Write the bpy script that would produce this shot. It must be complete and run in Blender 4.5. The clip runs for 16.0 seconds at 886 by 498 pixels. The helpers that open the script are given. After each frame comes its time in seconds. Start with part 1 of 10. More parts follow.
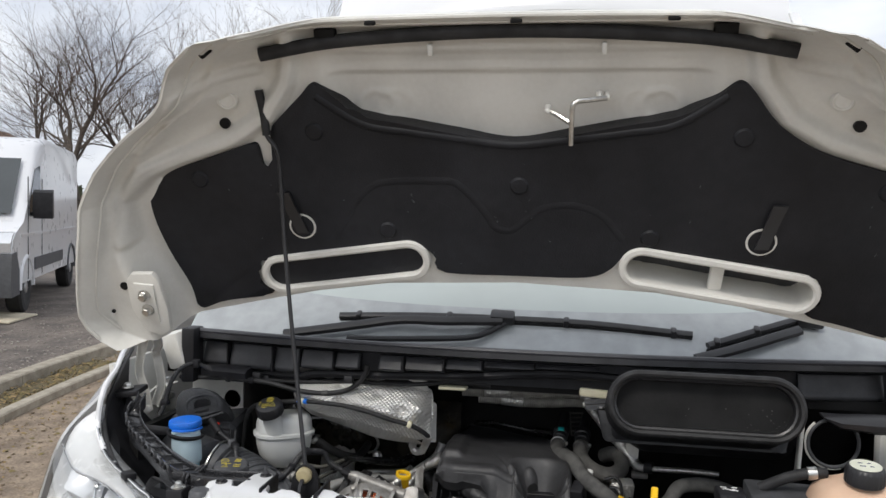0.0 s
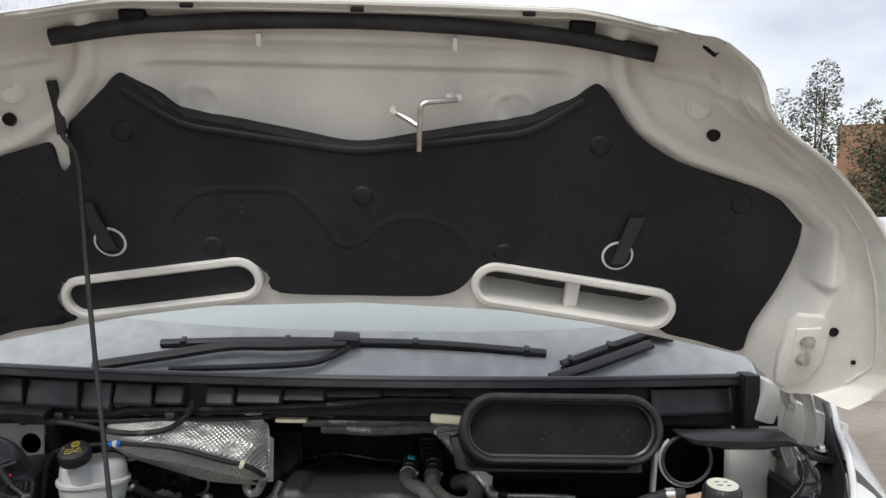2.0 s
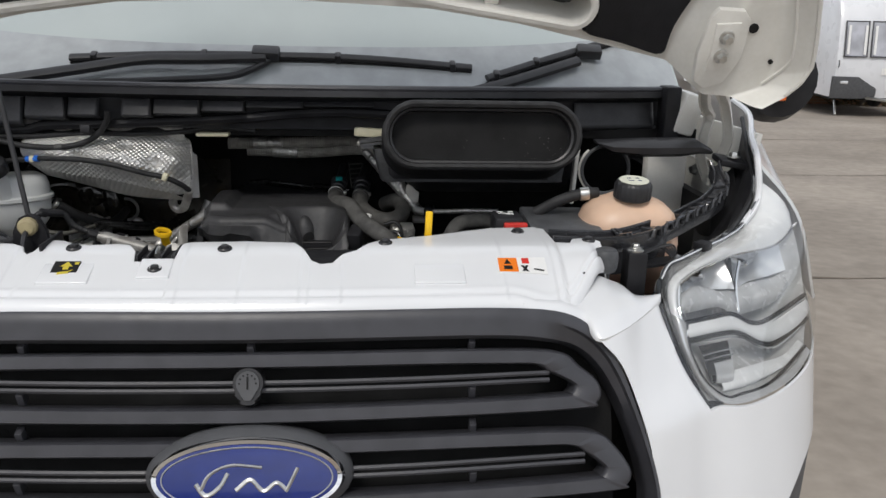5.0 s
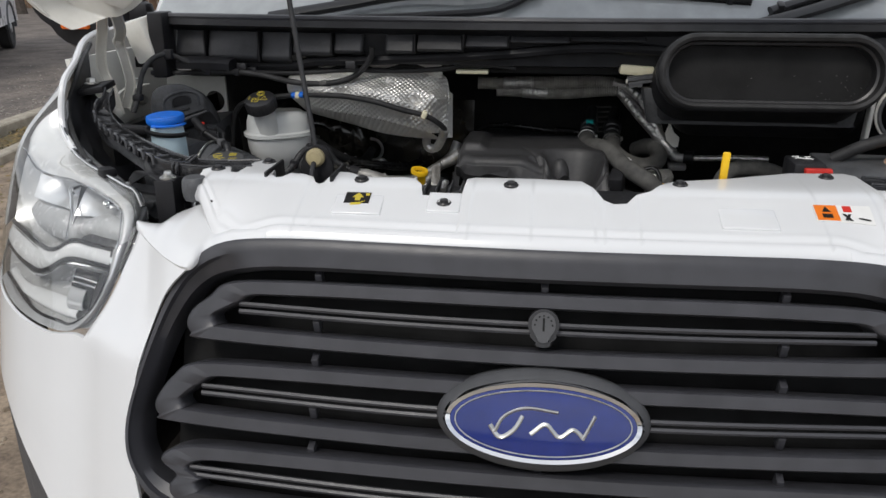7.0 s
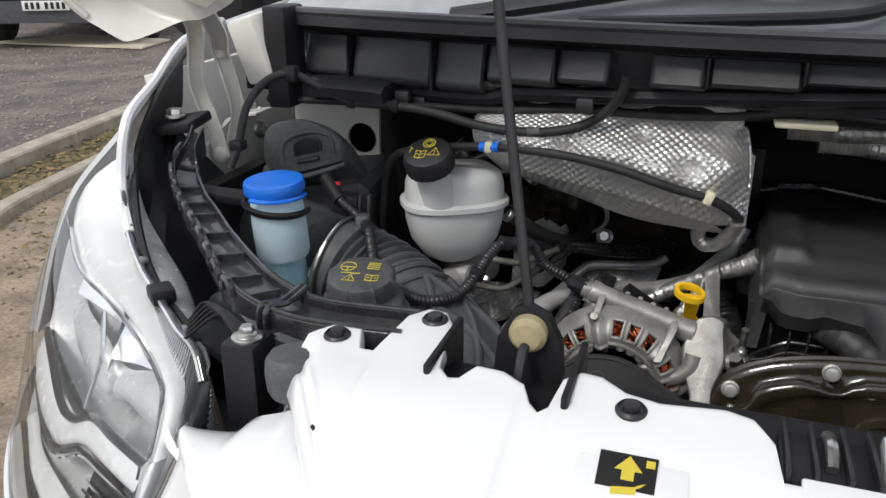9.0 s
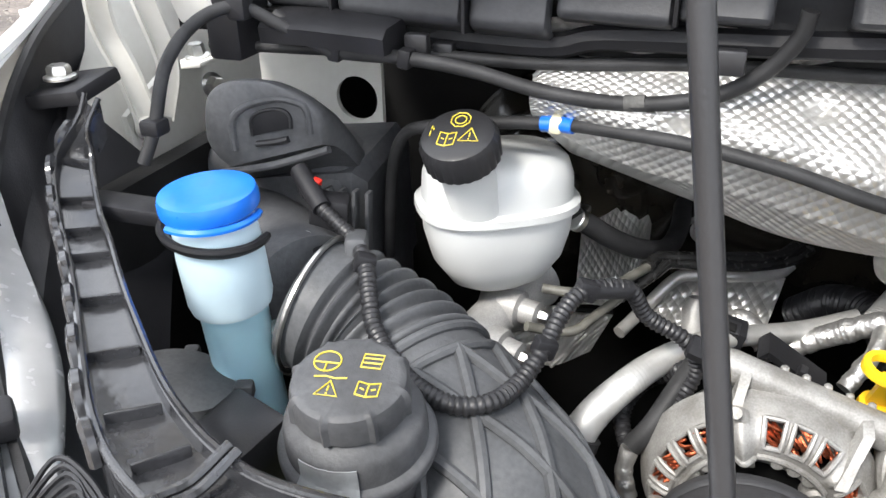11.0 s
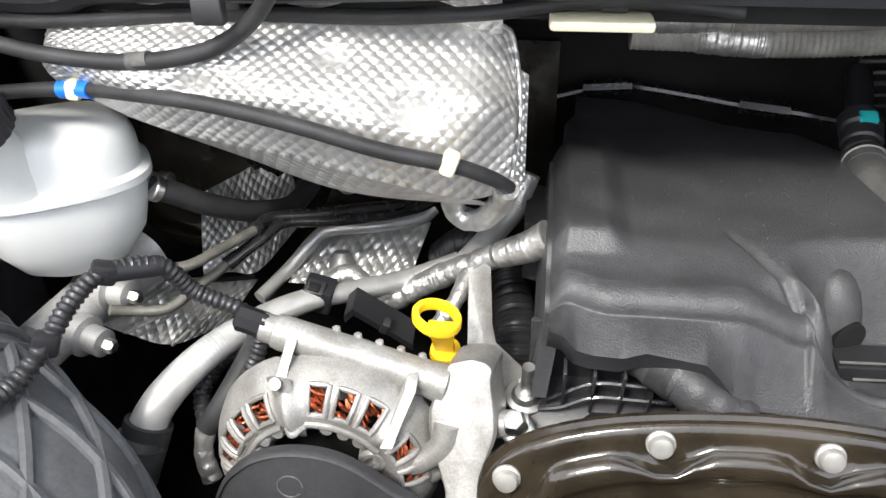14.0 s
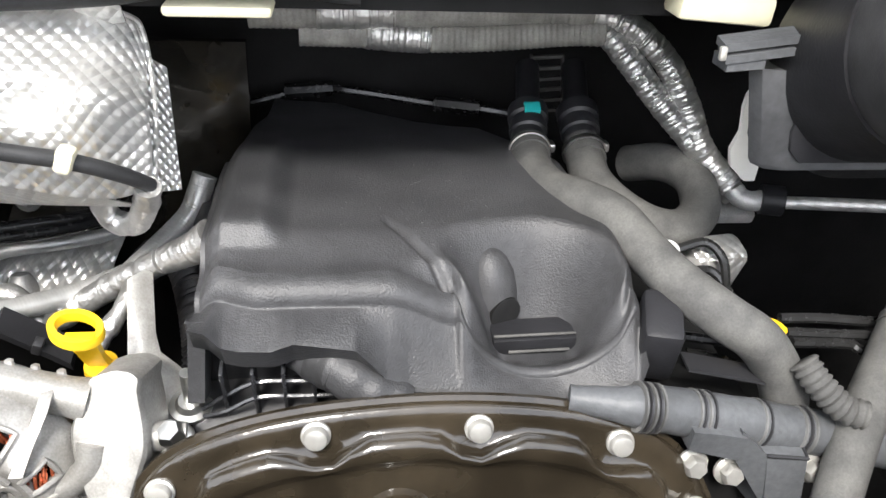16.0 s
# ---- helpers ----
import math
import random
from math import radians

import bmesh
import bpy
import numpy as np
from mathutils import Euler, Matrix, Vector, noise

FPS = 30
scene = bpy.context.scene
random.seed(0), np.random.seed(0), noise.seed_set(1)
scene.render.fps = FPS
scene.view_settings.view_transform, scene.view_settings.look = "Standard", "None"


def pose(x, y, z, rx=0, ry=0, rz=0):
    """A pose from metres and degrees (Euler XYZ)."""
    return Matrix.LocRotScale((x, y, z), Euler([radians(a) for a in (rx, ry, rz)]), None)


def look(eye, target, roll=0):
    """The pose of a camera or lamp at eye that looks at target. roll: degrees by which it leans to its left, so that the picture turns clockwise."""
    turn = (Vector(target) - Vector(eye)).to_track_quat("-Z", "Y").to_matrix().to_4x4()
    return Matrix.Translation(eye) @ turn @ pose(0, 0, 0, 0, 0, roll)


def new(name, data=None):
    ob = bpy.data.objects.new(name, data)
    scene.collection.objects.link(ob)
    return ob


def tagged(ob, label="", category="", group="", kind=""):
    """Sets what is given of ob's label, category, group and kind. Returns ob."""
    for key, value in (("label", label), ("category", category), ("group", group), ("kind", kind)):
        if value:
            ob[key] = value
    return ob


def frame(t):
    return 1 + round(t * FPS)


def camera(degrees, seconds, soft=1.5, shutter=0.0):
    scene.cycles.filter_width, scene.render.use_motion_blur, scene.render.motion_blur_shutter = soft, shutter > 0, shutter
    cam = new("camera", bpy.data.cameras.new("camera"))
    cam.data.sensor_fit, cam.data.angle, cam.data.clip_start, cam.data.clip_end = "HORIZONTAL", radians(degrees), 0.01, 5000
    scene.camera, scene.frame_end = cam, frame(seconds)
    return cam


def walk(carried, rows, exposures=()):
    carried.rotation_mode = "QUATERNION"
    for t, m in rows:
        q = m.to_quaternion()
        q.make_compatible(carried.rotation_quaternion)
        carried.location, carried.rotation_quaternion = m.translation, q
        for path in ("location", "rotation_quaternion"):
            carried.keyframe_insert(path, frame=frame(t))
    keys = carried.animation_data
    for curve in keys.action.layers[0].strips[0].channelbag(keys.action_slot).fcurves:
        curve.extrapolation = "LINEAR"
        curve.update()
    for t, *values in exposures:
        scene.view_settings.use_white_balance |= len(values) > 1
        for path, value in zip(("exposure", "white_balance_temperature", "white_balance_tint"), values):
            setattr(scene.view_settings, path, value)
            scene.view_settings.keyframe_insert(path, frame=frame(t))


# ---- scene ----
cam = camera(57.6, 16.0)
PATH = [
    (0, (0.111, -1.078, 1.562), (-0.22, 0.893, 1.473), 1.3),
    (0.5, (0.113, -1.056, 1.564), (-0.188, 0.92, 1.48), 1.3),
    (1, (0.111, -1.014, 1.562), (-0.107, 0.973, 1.499), 1.5),
    (1.5, (0.102, -0.973, 1.559), (0.003, 1.024, 1.515), 1.6),
    (2, (0.104, -0.938, 1.562), (0.151, 1.061, 1.513), 1.1),
    (2.5, (0.113, -0.905, 1.542), (0.256, 1.088, 1.462), 0.8),
    (3, (0.134, -0.898, 1.53), (0.335, 1.084, 1.357), 0.7),
    (3.5, (0.17, -0.925, 1.502), (0.384, 1.047, 1.245), 0.5),
    (6, (0.126, -0.953, 1.387), (0.167, 0.936, 0.732), 1.5),
    (6.5, (0.058, -0.935, 1.382), (-0.019, 0.956, 0.733), 1.0),
    (7, (-0.012, -0.901, 1.372), (-0.243, 0.973, 0.714), -0.0),
    (7.5, (-0.066, -0.768, 1.357), (-0.487, 1.066, 0.679), -0.5),
    (8, (-0.081, -0.576, 1.376), (-0.621, 1.214, 0.664), -0.1),
    (8.5, (-0.124, -0.452, 1.377), (-0.738, 1.309, 0.656), -0.3),
    (9, (-0.227, -0.285, 1.376), (-0.834, 1.474, 0.642), -0.1),
    (9.5, (-0.303, -0.15, 1.361), (-0.938, 1.578, 0.58), -0.1),
    (12, (-0.364, 0.071, 1.332), (-0.899, 1.737, 0.362), -0.9),
    (12.5, (-0.321, 0.082, 1.333), (-0.802, 1.757, 0.352), -1.0),
    (13, (-0.268, 0.092, 1.329), (-0.746, 1.75, 0.318), -2.6),
    (13.5, (-0.217, 0.112, 1.329), (-0.561, 1.787, 0.292), -1.0),
    (14, (-0.173, 0.125, 1.324), (-0.4, 1.818, 0.283), -0.9),
    (14.5, (-0.143, 0.128, 1.313), (-0.279, 1.826, 0.265), -1.1),
    (15, (-0.113, 0.124, 1.312), (-0.181, 1.82, 0.255), -0.9),
    (15.5, (-0.078, 0.12, 1.306), (-0.058, 1.846, 0.296), -0.6),
    (16, (-0.075, 0.127, 1.303), (0.169, 1.851, 0.319), 3.0),
]
walk(cam, [(t, look(eye, target, roll)) for t, eye, target, roll in PATH],
     [(0, 0.3), (2, 0.35), (3, 0.4), (3.5, 0.22), (6, 0.1), (7, 0.1), (7.5, 0.15), (8, -0.1), (8.5, 0.0), (9, 0.47), (9.5, 0.95), (12, 2.2), (13, 2.15), (13.5, 2.02), (14, 2.17), (15, 2.22), (16, 2.4)])

# ---- light ----
world = bpy.data.worlds.new("sky")
scene.world = world
world.use_nodes = True
wn, wl = world.node_tree.nodes, world.node_tree.links
wn.clear()
sky = wn.new("ShaderNodeTexSky")
sky.sky_type, sky.sun_disc = "NISHITA", False
sky.sun_elevation, sky.sun_rotation = radians(48), radians(200)
sky.air_density, sky.dust_density = 1.0, 3.0
sky_scale = wn.new("ShaderNodeMix")
sky_scale.data_type, sky_scale.blend_type = "RGBA", "MULTIPLY"
sky_scale.inputs[0].default_value = 1.0
sky_scale.inputs[7].default_value = (0.1, 0.1, 0.1, 1)
cloud_co = wn.new("ShaderNodeTexCoord")
cloud_map = wn.new("ShaderNodeMapping")
cloud_map.inputs["Scale"].default_value = (1.0, 1.0, 2.6)
cloud = wn.new("ShaderNodeTexNoise")
cloud.inputs["Scale"].default_value, cloud.inputs["Detail"].default_value = 2.2, 6.0
cloud_ramp = wn.new("ShaderNodeValToRGB")
cloud_ramp.color_ramp.elements[0].position, cloud_ramp.color_ramp.elements[0].color = 0.36, (0.50, 0.545, 0.64, 1)
cloud_ramp.color_ramp.elements[1].position, cloud_ramp.color_ramp.elements[1].color = 0.62, (0.985, 1.0, 1.03, 1)
cloud_mix = wn.new("ShaderNodeMix")
cloud_mix.data_type = "RGBA"
cloud_mix.inputs[0].default_value = 0.86
world_bg = wn.new("ShaderNodeBackground")
world_bg.inputs["Strength"].default_value = 1.0
world_out = wn.new("ShaderNodeOutputWorld")
wl.new(sky.outputs[0], sky_scale.inputs[6])
wl.new(cloud_co.outputs["Generated"], cloud_map.inputs[0])
wl.new(cloud_map.outputs[0], cloud.inputs["Vector"])
wl.new(cloud.outputs[0], cloud_ramp.inputs[0])
wl.new(sky_scale.outputs[2], cloud_mix.inputs[6])
wl.new(cloud_ramp.outputs[0], cloud_mix.inputs[7])
wl.new(cloud_mix.outputs[2], world_bg.inputs[0])
wl.new(world_bg.outputs[0], world_out.inputs[0])
sun = new("sun", bpy.data.lights.new("sun", "SUN"))
sun.data.energy, sun.data.angle, sun.data.color = 1.3, radians(14), (1.0, 0.96, 0.9)
sun.matrix_world = look((-1.5, -4.0, 5.0), (0, 0.3, 0))


# ---- materials ----
def mat(name, color, rough=0.5, metal=0.0, var=0.12, scale=30.0, bump=0.0, bump_scale=200.0, spec=0.5,
        color2=None, fine=0.0, coat=0.0, trans=0.0, rvar=0.1, sheen=0.0, sss=0.0, alpha=1.0):
    """A surface with blotches (var, scale), roughness variation and fine relief."""
    m = bpy.data.materials.new(name)
    m.use_nodes = True
    n, l = m.node_tree.nodes, m.node_tree.links
    b = n["Principled BSDF"]
    b.inputs["Metallic"].default_value = metal
    b.inputs["Specular IOR Level"].default_value = spec
    b.inputs["Coat Weight"].default_value = coat
    b.inputs["Coat Roughness"].default_value = 0.06
    b.inputs["Transmission Weight"].default_value = trans
    b.inputs["Alpha"].default_value = alpha
    if sss:
        b.inputs["Subsurface Weight"].default_value = sss
        b.inputs["Subsurface Radius"].default_value = (0.02, 0.02, 0.02)
    co = n.new("ShaderNodeTexCoord")
    noise_a = n.new("ShaderNodeTexNoise")
    noise_a.inputs["Scale"].default_value, noise_a.inputs["Detail"].default_value = scale, 5.0
    l.new(co.outputs["Object"], noise_a.inputs["Vector"])
    ramp = n.new("ShaderNodeValToRGB")
    c2 = color2 or tuple(c * (1 - var) for c in color)
    c1 = color if color2 else tuple(min(1, c * (1 + var)) for c in color)
    ramp.color_ramp.elements[0].position, ramp.color_ramp.elements[0].color = 0.35, (*c2, 1)
    ramp.color_ramp.elements[1].position, ramp.color_ramp.elements[1].color = 0.65, (*c1, 1)
    l.new(noise_a.outputs[0], ramp.inputs[0])
    col = ramp.outputs[0]
    if fine:
        noise_b = n.new("ShaderNodeTexNoise")
        noise_b.inputs["Scale"].default_value, noise_b.inputs["Detail"].default_value = scale * 14, 3.0
        l.new(co.outputs["Object"], noise_b.inputs["Vector"])
        mix = n.new("ShaderNodeMix")
        mix.data_type, mix.blend_type = "RGBA", "OVERLAY"
        mix.inputs[0].default_value = fine
        l.new(col, mix.inputs[6])
        l.new(noise_b.outputs[0], mix.inputs[7])
        col = mix.outputs[2]
    l.new(col, b.inputs["Base Color"])
    rr = n.new("ShaderNodeMapRange")
    rr.inputs["To Min"].default_value, rr.inputs["To Max"].default_value = max(0.02, rough - rvar), min(1, rough + rvar)
    noise_r = n.new("ShaderNodeTexNoise")
    noise_r.inputs["Scale"].default_value = scale * 2.3
    l.new(co.outputs["Object"], noise_r.inputs["Vector"])
    l.new(noise_r.outputs[0], rr.inputs["Value"])
    l.new(rr.outputs[0], b.inputs["Roughness"])
    if bump:
        noise_c = n.new("ShaderNodeTexNoise")
        noise_c.inputs["Scale"].default_value, noise_c.inputs["Detail"].default_value = bump_scale, 4.0
        l.new(co.outputs["Object"], noise_c.inputs["Vector"])
        bp = n.new("ShaderNodeBump")
        bp.inputs["Strength"].default_value, bp.inputs["Distance"].default_value = bump, 0.002
        l.new(noise_c.outputs[0], bp.inputs["Height"])
        l.new(bp.outputs[0], b.inputs["Normal"])
    return m


WHITE = mat("white_paint", (0.78, 0.79, 0.80), 0.22, var=0.015, scale=6, coat=0.6, rvar=0.05)
INNER = mat("inner_panel_paint", (0.71, 0.70, 0.655), 0.36, var=0.07, scale=9, coat=0.1, fine=0.12, bump=0.08, bump_scale=60)
LINER = mat("sound_liner_felt", (0.0175, 0.0185, 0.0225), 0.58, var=0.35, scale=3.6, bump=0.4, bump_scale=300, spec=0.35, fine=0.4, color2=(0.0035, 0.0037, 0.0055), rvar=0.15)
BLACK = mat("black_plastic", (0.017, 0.017, 0.019), 0.46, var=0.25, scale=20, bump=0.12, bump_scale=500, rvar=0.12, spec=0.26)
SATIN = mat("satin_black_plastic", (0.022, 0.022, 0.024), 0.38, var=0.2, scale=16, bump=0.1, bump_scale=700, rvar=0.1)
DUSTY = mat("dusty_black_plastic", (0.078, 0.081, 0.086), 0.45, var=0.25, scale=18, bump=0.15, bump_scale=400, fine=0.3, spec=0.3)
RUBBER = mat("black_rubber", (0.028, 0.028, 0.029), 0.55, var=0.3, scale=40, bump=0.15, bump_scale=900, fine=0.2, spec=0.3)
GREYHOSE = mat("dusty_grey_rubber", (0.12, 0.118, 0.112), 0.7, var=0.25, scale=45, bump=0.2, bump_scale=900, fine=0.3, color2=(0.075, 0.074, 0.072), spec=0.2)
GRILLE = mat("charcoal_grille_plastic", (0.047, 0.0475, 0.054), 0.36, var=0.12, scale=25, bump=0.12, bump_scale=900)
BUMPER = mat("grey_bumper_plastic", (0.075, 0.077, 0.082), 0.6, var=0.12, scale=20, bump=0.2, bump_scale=800)
ALU = mat("cast_aluminium", (0.40, 0.395, 0.385), 0.5, metal=0.5, var=0.12, scale=60, bump=0.14, bump_scale=380, fine=0.3)
STEEL = mat("zinc_steel", (0.60, 0.60, 0.58), 0.32, metal=1.0, var=0.15, scale=70, bump=0.1)
CHROME = mat("chrome", (0.86, 0.87, 0.88), 0.06, metal=1.0, var=0.02, scale=20, rvar=0.03)
COPPER = mat("copper_windings", (0.42, 0.11, 0.05), 0.35, metal=0.9, var=0.4, scale=160, bump=0.5, bump_scale=500)
FOIL = mat("foil_wrap", (0.66, 0.65, 0.63), 0.36, metal=0.85, var=0.2, scale=60, bump=0.8, bump_scale=170)
BRAID = mat("foil_pipe", (0.60, 0.59, 0.57), 0.42, metal=0.75, var=0.25, scale=90, bump=0.4, bump_scale=420)
YELLOW = mat("yellow_plastic", (0.85, 0.52, 0.015), 0.35, var=0.08, scale=40)
YPRINT = mat("yellow_print", (0.62, 0.50, 0.05), 0.5, var=0.05, scale=40)
BLUECAP = mat("blue_plastic", (0.012, 0.16, 0.70), 0.32, var=0.08, scale=40, bump=0.05)
BLUEFLUID = mat("blue_washer_neck", (0.50, 0.80, 0.94), 0.35, var=0.06, scale=20, sss=0.5)
MILKY = mat("milky_plastic", (0.57, 0.58, 0.57), 0.5, var=0.05, scale=18, sss=0.35, color2=(0.56, 0.57, 0.56), bump=0.06, bump_scale=120)
PEACH = mat("peach_coolant_plastic", (0.72, 0.50, 0.36), 0.38, var=0.08, scale=14, sss=0.2)
CREAM = mat("cream_plastic", (0.70, 0.66, 0.48), 0.45, var=0.08, scale=40)
TAN = mat("tan_rubber", (0.33, 0.28, 0.16), 0.55, var=0.15, scale=60)
ORANGE = mat("orange_lens", (0.80, 0.16, 0.02), 0.3, var=0.05)
RED = mat("red_plastic", (0.60, 0.03, 0.02), 0.4, var=0.1)
TEAL = mat("teal_clip", (0.02, 0.42, 0.42), 0.4, var=0.1)
BADGE_BLUE = mat("badge_blue", (0.008, 0.022, 0.17), 0.2, var=0.1, scale=30, coat=0.8)
# near-black paints in the deep shade of bay, block, holes and gaps
DARK = mat("shaded_void_black", (0.009, 0.009, 0.0092), 0.7, spec=0.25, var=0.4, scale=14, bump=0.2)
ZINC = mat("pale_zinc", (0.50, 0.49, 0.46), 0.40, metal=0.6, var=0.12, scale=90, bump=0.15, bump_scale=300)
PALEBAND = mat("worn_pale_tape", (0.11, 0.11, 0.108), 0.35, var=0.4, scale=60)
OILBROWN = mat("oily_brown_steel", (0.027, 0.0215, 0.0145), 0.17, var=0.4, scale=22, bump=0.12, bump_scale=120, rvar=0.12, coat=0.3)
OILPAINT = mat("glossy_black_steel", (0.018, 0.016, 0.012), 0.16, var=0.4, scale=22, bump=0.12, bump_scale=120, rvar=0.12, coat=0.3)
PIPE = mat("black_pipe", (0.018, 0.018, 0.018), 0.25, var=0.2, scale=60)
LABELWHITE = mat("label_white", (0.80, 0.80, 0.78), 0.5, var=0.03)
LABELBLACK = mat("label_black", (0.01, 0.01, 0.01), 0.4, var=0.1)
LABELORANGE = mat("label_orange", (0.85, 0.20, 0.01), 0.5, var=0.05)
# pale base colour paints in the bright sky mirrored by the windscreen
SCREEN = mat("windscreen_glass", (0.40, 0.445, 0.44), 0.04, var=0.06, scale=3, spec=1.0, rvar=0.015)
LAMPDARK = mat("lamp_housing_grey", (0.58, 0.585, 0.59), 0.25, metal=0.2, var=0.1, scale=30)
LAMPSILVER = mat("lamp_reflector", (0.86, 0.87, 0.88), 0.20, metal=0.6, var=0.05, scale=30, rvar=0.08)


def glass(name, color=(1, 1, 1), clear=0.75, rough=0.03):
    """Thin clear plastic: mostly see-through with a mirror gloss."""
    m = bpy.data.materials.new(name)
    m.use_nodes = True
    n, l = m.node_tree.nodes, m.node_tree.links
    n.clear()
    out = n.new("ShaderNodeOutputMaterial")
    tr = n.new("ShaderNodeBsdfTransparent")
    tr.inputs[0].default_value = (*color, 1)
    gl = n.new("ShaderNodeBsdfGlossy")
    gl.inputs["Roughness"].default_value = rough
    lw = n.new("ShaderNodeLayerWeight")
    lw.inputs[0].default_value = 0.35
    mp = n.new("ShaderNodeMapRange")
    mp.inputs["To Min"].default_value, mp.inputs["To Max"].default_value = 0.05, 0.95
    mx = n.new("ShaderNodeMixShader")
    l.new(lw.outputs["Fresnel"], mp.inputs["Value"])
    l.new(mp.outputs[0], mx.inputs[0])
    l.new(tr.outputs[0], mx.inputs[1])
    l.new(gl.outputs[0], mx.inputs[2])
    l.new(mx.outputs[0], out.inputs[0])
    return m


LENS = glass("clear_lens", (0.97, 0.98, 0.98), 0.86)


def shield_material():
    """Embossed aluminium heat shield: a lattice of small domes."""
    m = mat("embossed_heat_shield", (0.70, 0.69, 0.665), 0.33, metal=0.62, var=0.06, scale=20, rvar=0.05)
    n, l = m.node_tree.nodes, m.node_tree.links
    co = n.new("ShaderNodeTexCoord")
    mp = n.new("ShaderNodeMapping")
    mp.inputs["Rotation"].default_value = (0, 0, radians(45))
    vo = n.new("ShaderNodeTexVoronoi")
    vo.inputs["Scale"].default_value, vo.inputs["Randomness"].default_value = 140, 0.05
    bp = n.new("ShaderNodeBump")
    bp.inputs["Strength"].default_value, bp.inputs["Distance"].default_value = 0.9, 0.003
    bp.invert = True
    l.new(co.outputs["UV"], mp.inputs[0])
    l.new(mp.outputs[0], vo.inputs["Vector"])
    l.new(vo.outputs["Distance"], bp.inputs["Height"])
    l.new(bp.outputs[0], n["Principled BSDF"].inputs["Normal"])
    return m


SHIELD = shield_material()


# ---- mesh helpers ----
def part(name, bm, material, parent=None, label="", angle=38, smooth=True):
    """Links bm as ONE mesh object under a thing or a part; its points are in the world's metres."""
    me = bpy.data.meshes.new(name)
    bmesh.ops.recalc_face_normals(bm, faces=bm.faces)
    if material is SHIELD and not bm.loops.layers.uv:
        lay = bm.loops.layers.uv.verify()
        for face in bm.faces:
            for lp in face.loops:
                lp[lay].uv = (lp.vert.co.x, lp.vert.co.z * 0.8 + lp.vert.co.y * 0.6)
    bm.to_mesh(me)
    bm.free()
    me.materials.append(material)
    if smooth:
        me.polygons.foreach_set("use_smooth", [True] * len(me.polygons))
        me.set_sharp_from_angle(angle=radians(angle))
    ob = new(name, me)
    if parent is not None:
        ob.parent = parent
        top = parent
        m = Matrix.Identity(4)
        while top is not None:
            if top.type == "EMPTY":
                m = Matrix.Translation(top.location)
            top = top.parent
        if parent.type == "EMPTY":
            ob.matrix_parent_inverse = m.inverted()
    if label:
        ob["label"] = label
    return ob


def thing(name, base, label, category, group="", kind=""):
    e = new(name)
    e.location = base
    e.empty_display_size = 0.05
    return tagged(e, label, category, group, kind)


def V(*a):
    return Vector(a)


def spline(pts, n=6, closed=False):
    """Catmull-Rom through the points, n steps a span."""
    p = [Vector(q) for q in pts]
    out = []
    count = len(p)
    for i in range(count if closed else count - 1):
        a = p[(i - 1) % count] if closed or i else p[0] * 2 - p[1]
        b, c = p[i], p[(i + 1) % count]
        d = p[(i + 2) % count] if closed or i + 2 < count else p[-1] * 2 - p[-2]
        for k in range(n):
            t = k / n
            out.append(0.5 * ((2 * b) + (c - a) * t + (2 * a - 5 * b + 4 * c - d) * t * t + (3 * b - a - 3 * c + d) * t ** 3))
    if not closed:
        out.append(p[-1])
    return out


def loft(bm, rings, closed=True, cap=True):
    vs = [[bm.verts.new(q) for q in r] for r in rings]
    n = len(vs[0])
    for a, b in zip(vs, vs[1:]):
        for i in range(n if closed else n - 1):
            j = (i + 1) % n
            bm.faces.new((a[i], a[j], b[j], b[i]))
    if cap and closed:
        bm.faces.new(vs[0][::-1])
        bm.faces.new(vs[-1])
    return bm


def tube(bm, pts, r, seg=10, n=6, smooth=True, flat=1.0):
    """A hose along the points. r: a number or a function of the length in metres along it."""
    path = spline(pts, n) if smooth and len(pts) > 2 else [Vector(q) for q in pts]
    if callable(r):
        fine = [path[0]]
        for a, b in zip(path, path[1:]):
            k = max(1, int((b - a).length / 0.001))
            fine += [a.lerp(b, (i + 1) / k) for i in range(k)]
        path = fine
    t0 = (path[1] - path[0]).normalized()
    up = t0.orthogonal().normalized()
    rings, s = [], 0.0
    for i, q in enumerate(path):
        t = (path[min(i + 1, len(path) - 1)] - path[max(i - 1, 0)]).normalized()
        up = (up - t * up.dot(t)).normalized()
        side = t.cross(up)
        if i:
            s += (q - path[i - 1]).length
        rad = r(s) if callable(r) else r
        rings.append([q + (up * math.cos(a) + side * math.sin(a) * flat) * rad for a in (2 * math.pi * k / seg for k in range(seg))])
    return loft(bm, rings)


def ribbed(r, depth=0.0018, pitch=0.006):
    return lambda s: r + depth * math.sin(2 * math.pi * s / pitch)


def axes(direction):
    d = Vector(direction).normalized()
    u = d.orthogonal().normalized()
    return u, d.cross(u), d


def lathe(bm, base, direction, profile, seg=32, cap=True, wave=None):
    """Turned form: profile of (radius, height) from the base along the direction. wave(angle, i): factor on the radius."""
    u, v, d = axes(direction)
    b = Vector(base)
    rings = []
    for i, (r, h) in enumerate(profile):
        rings.append([b + d * h + (u * math.cos(a) + v * math.sin(a)) * max(r, 1e-4) * (wave(a, i) if wave else 1)
                      for a in (2 * math.pi * k / seg for k in range(seg))])
    return loft(bm, rings, cap=cap)


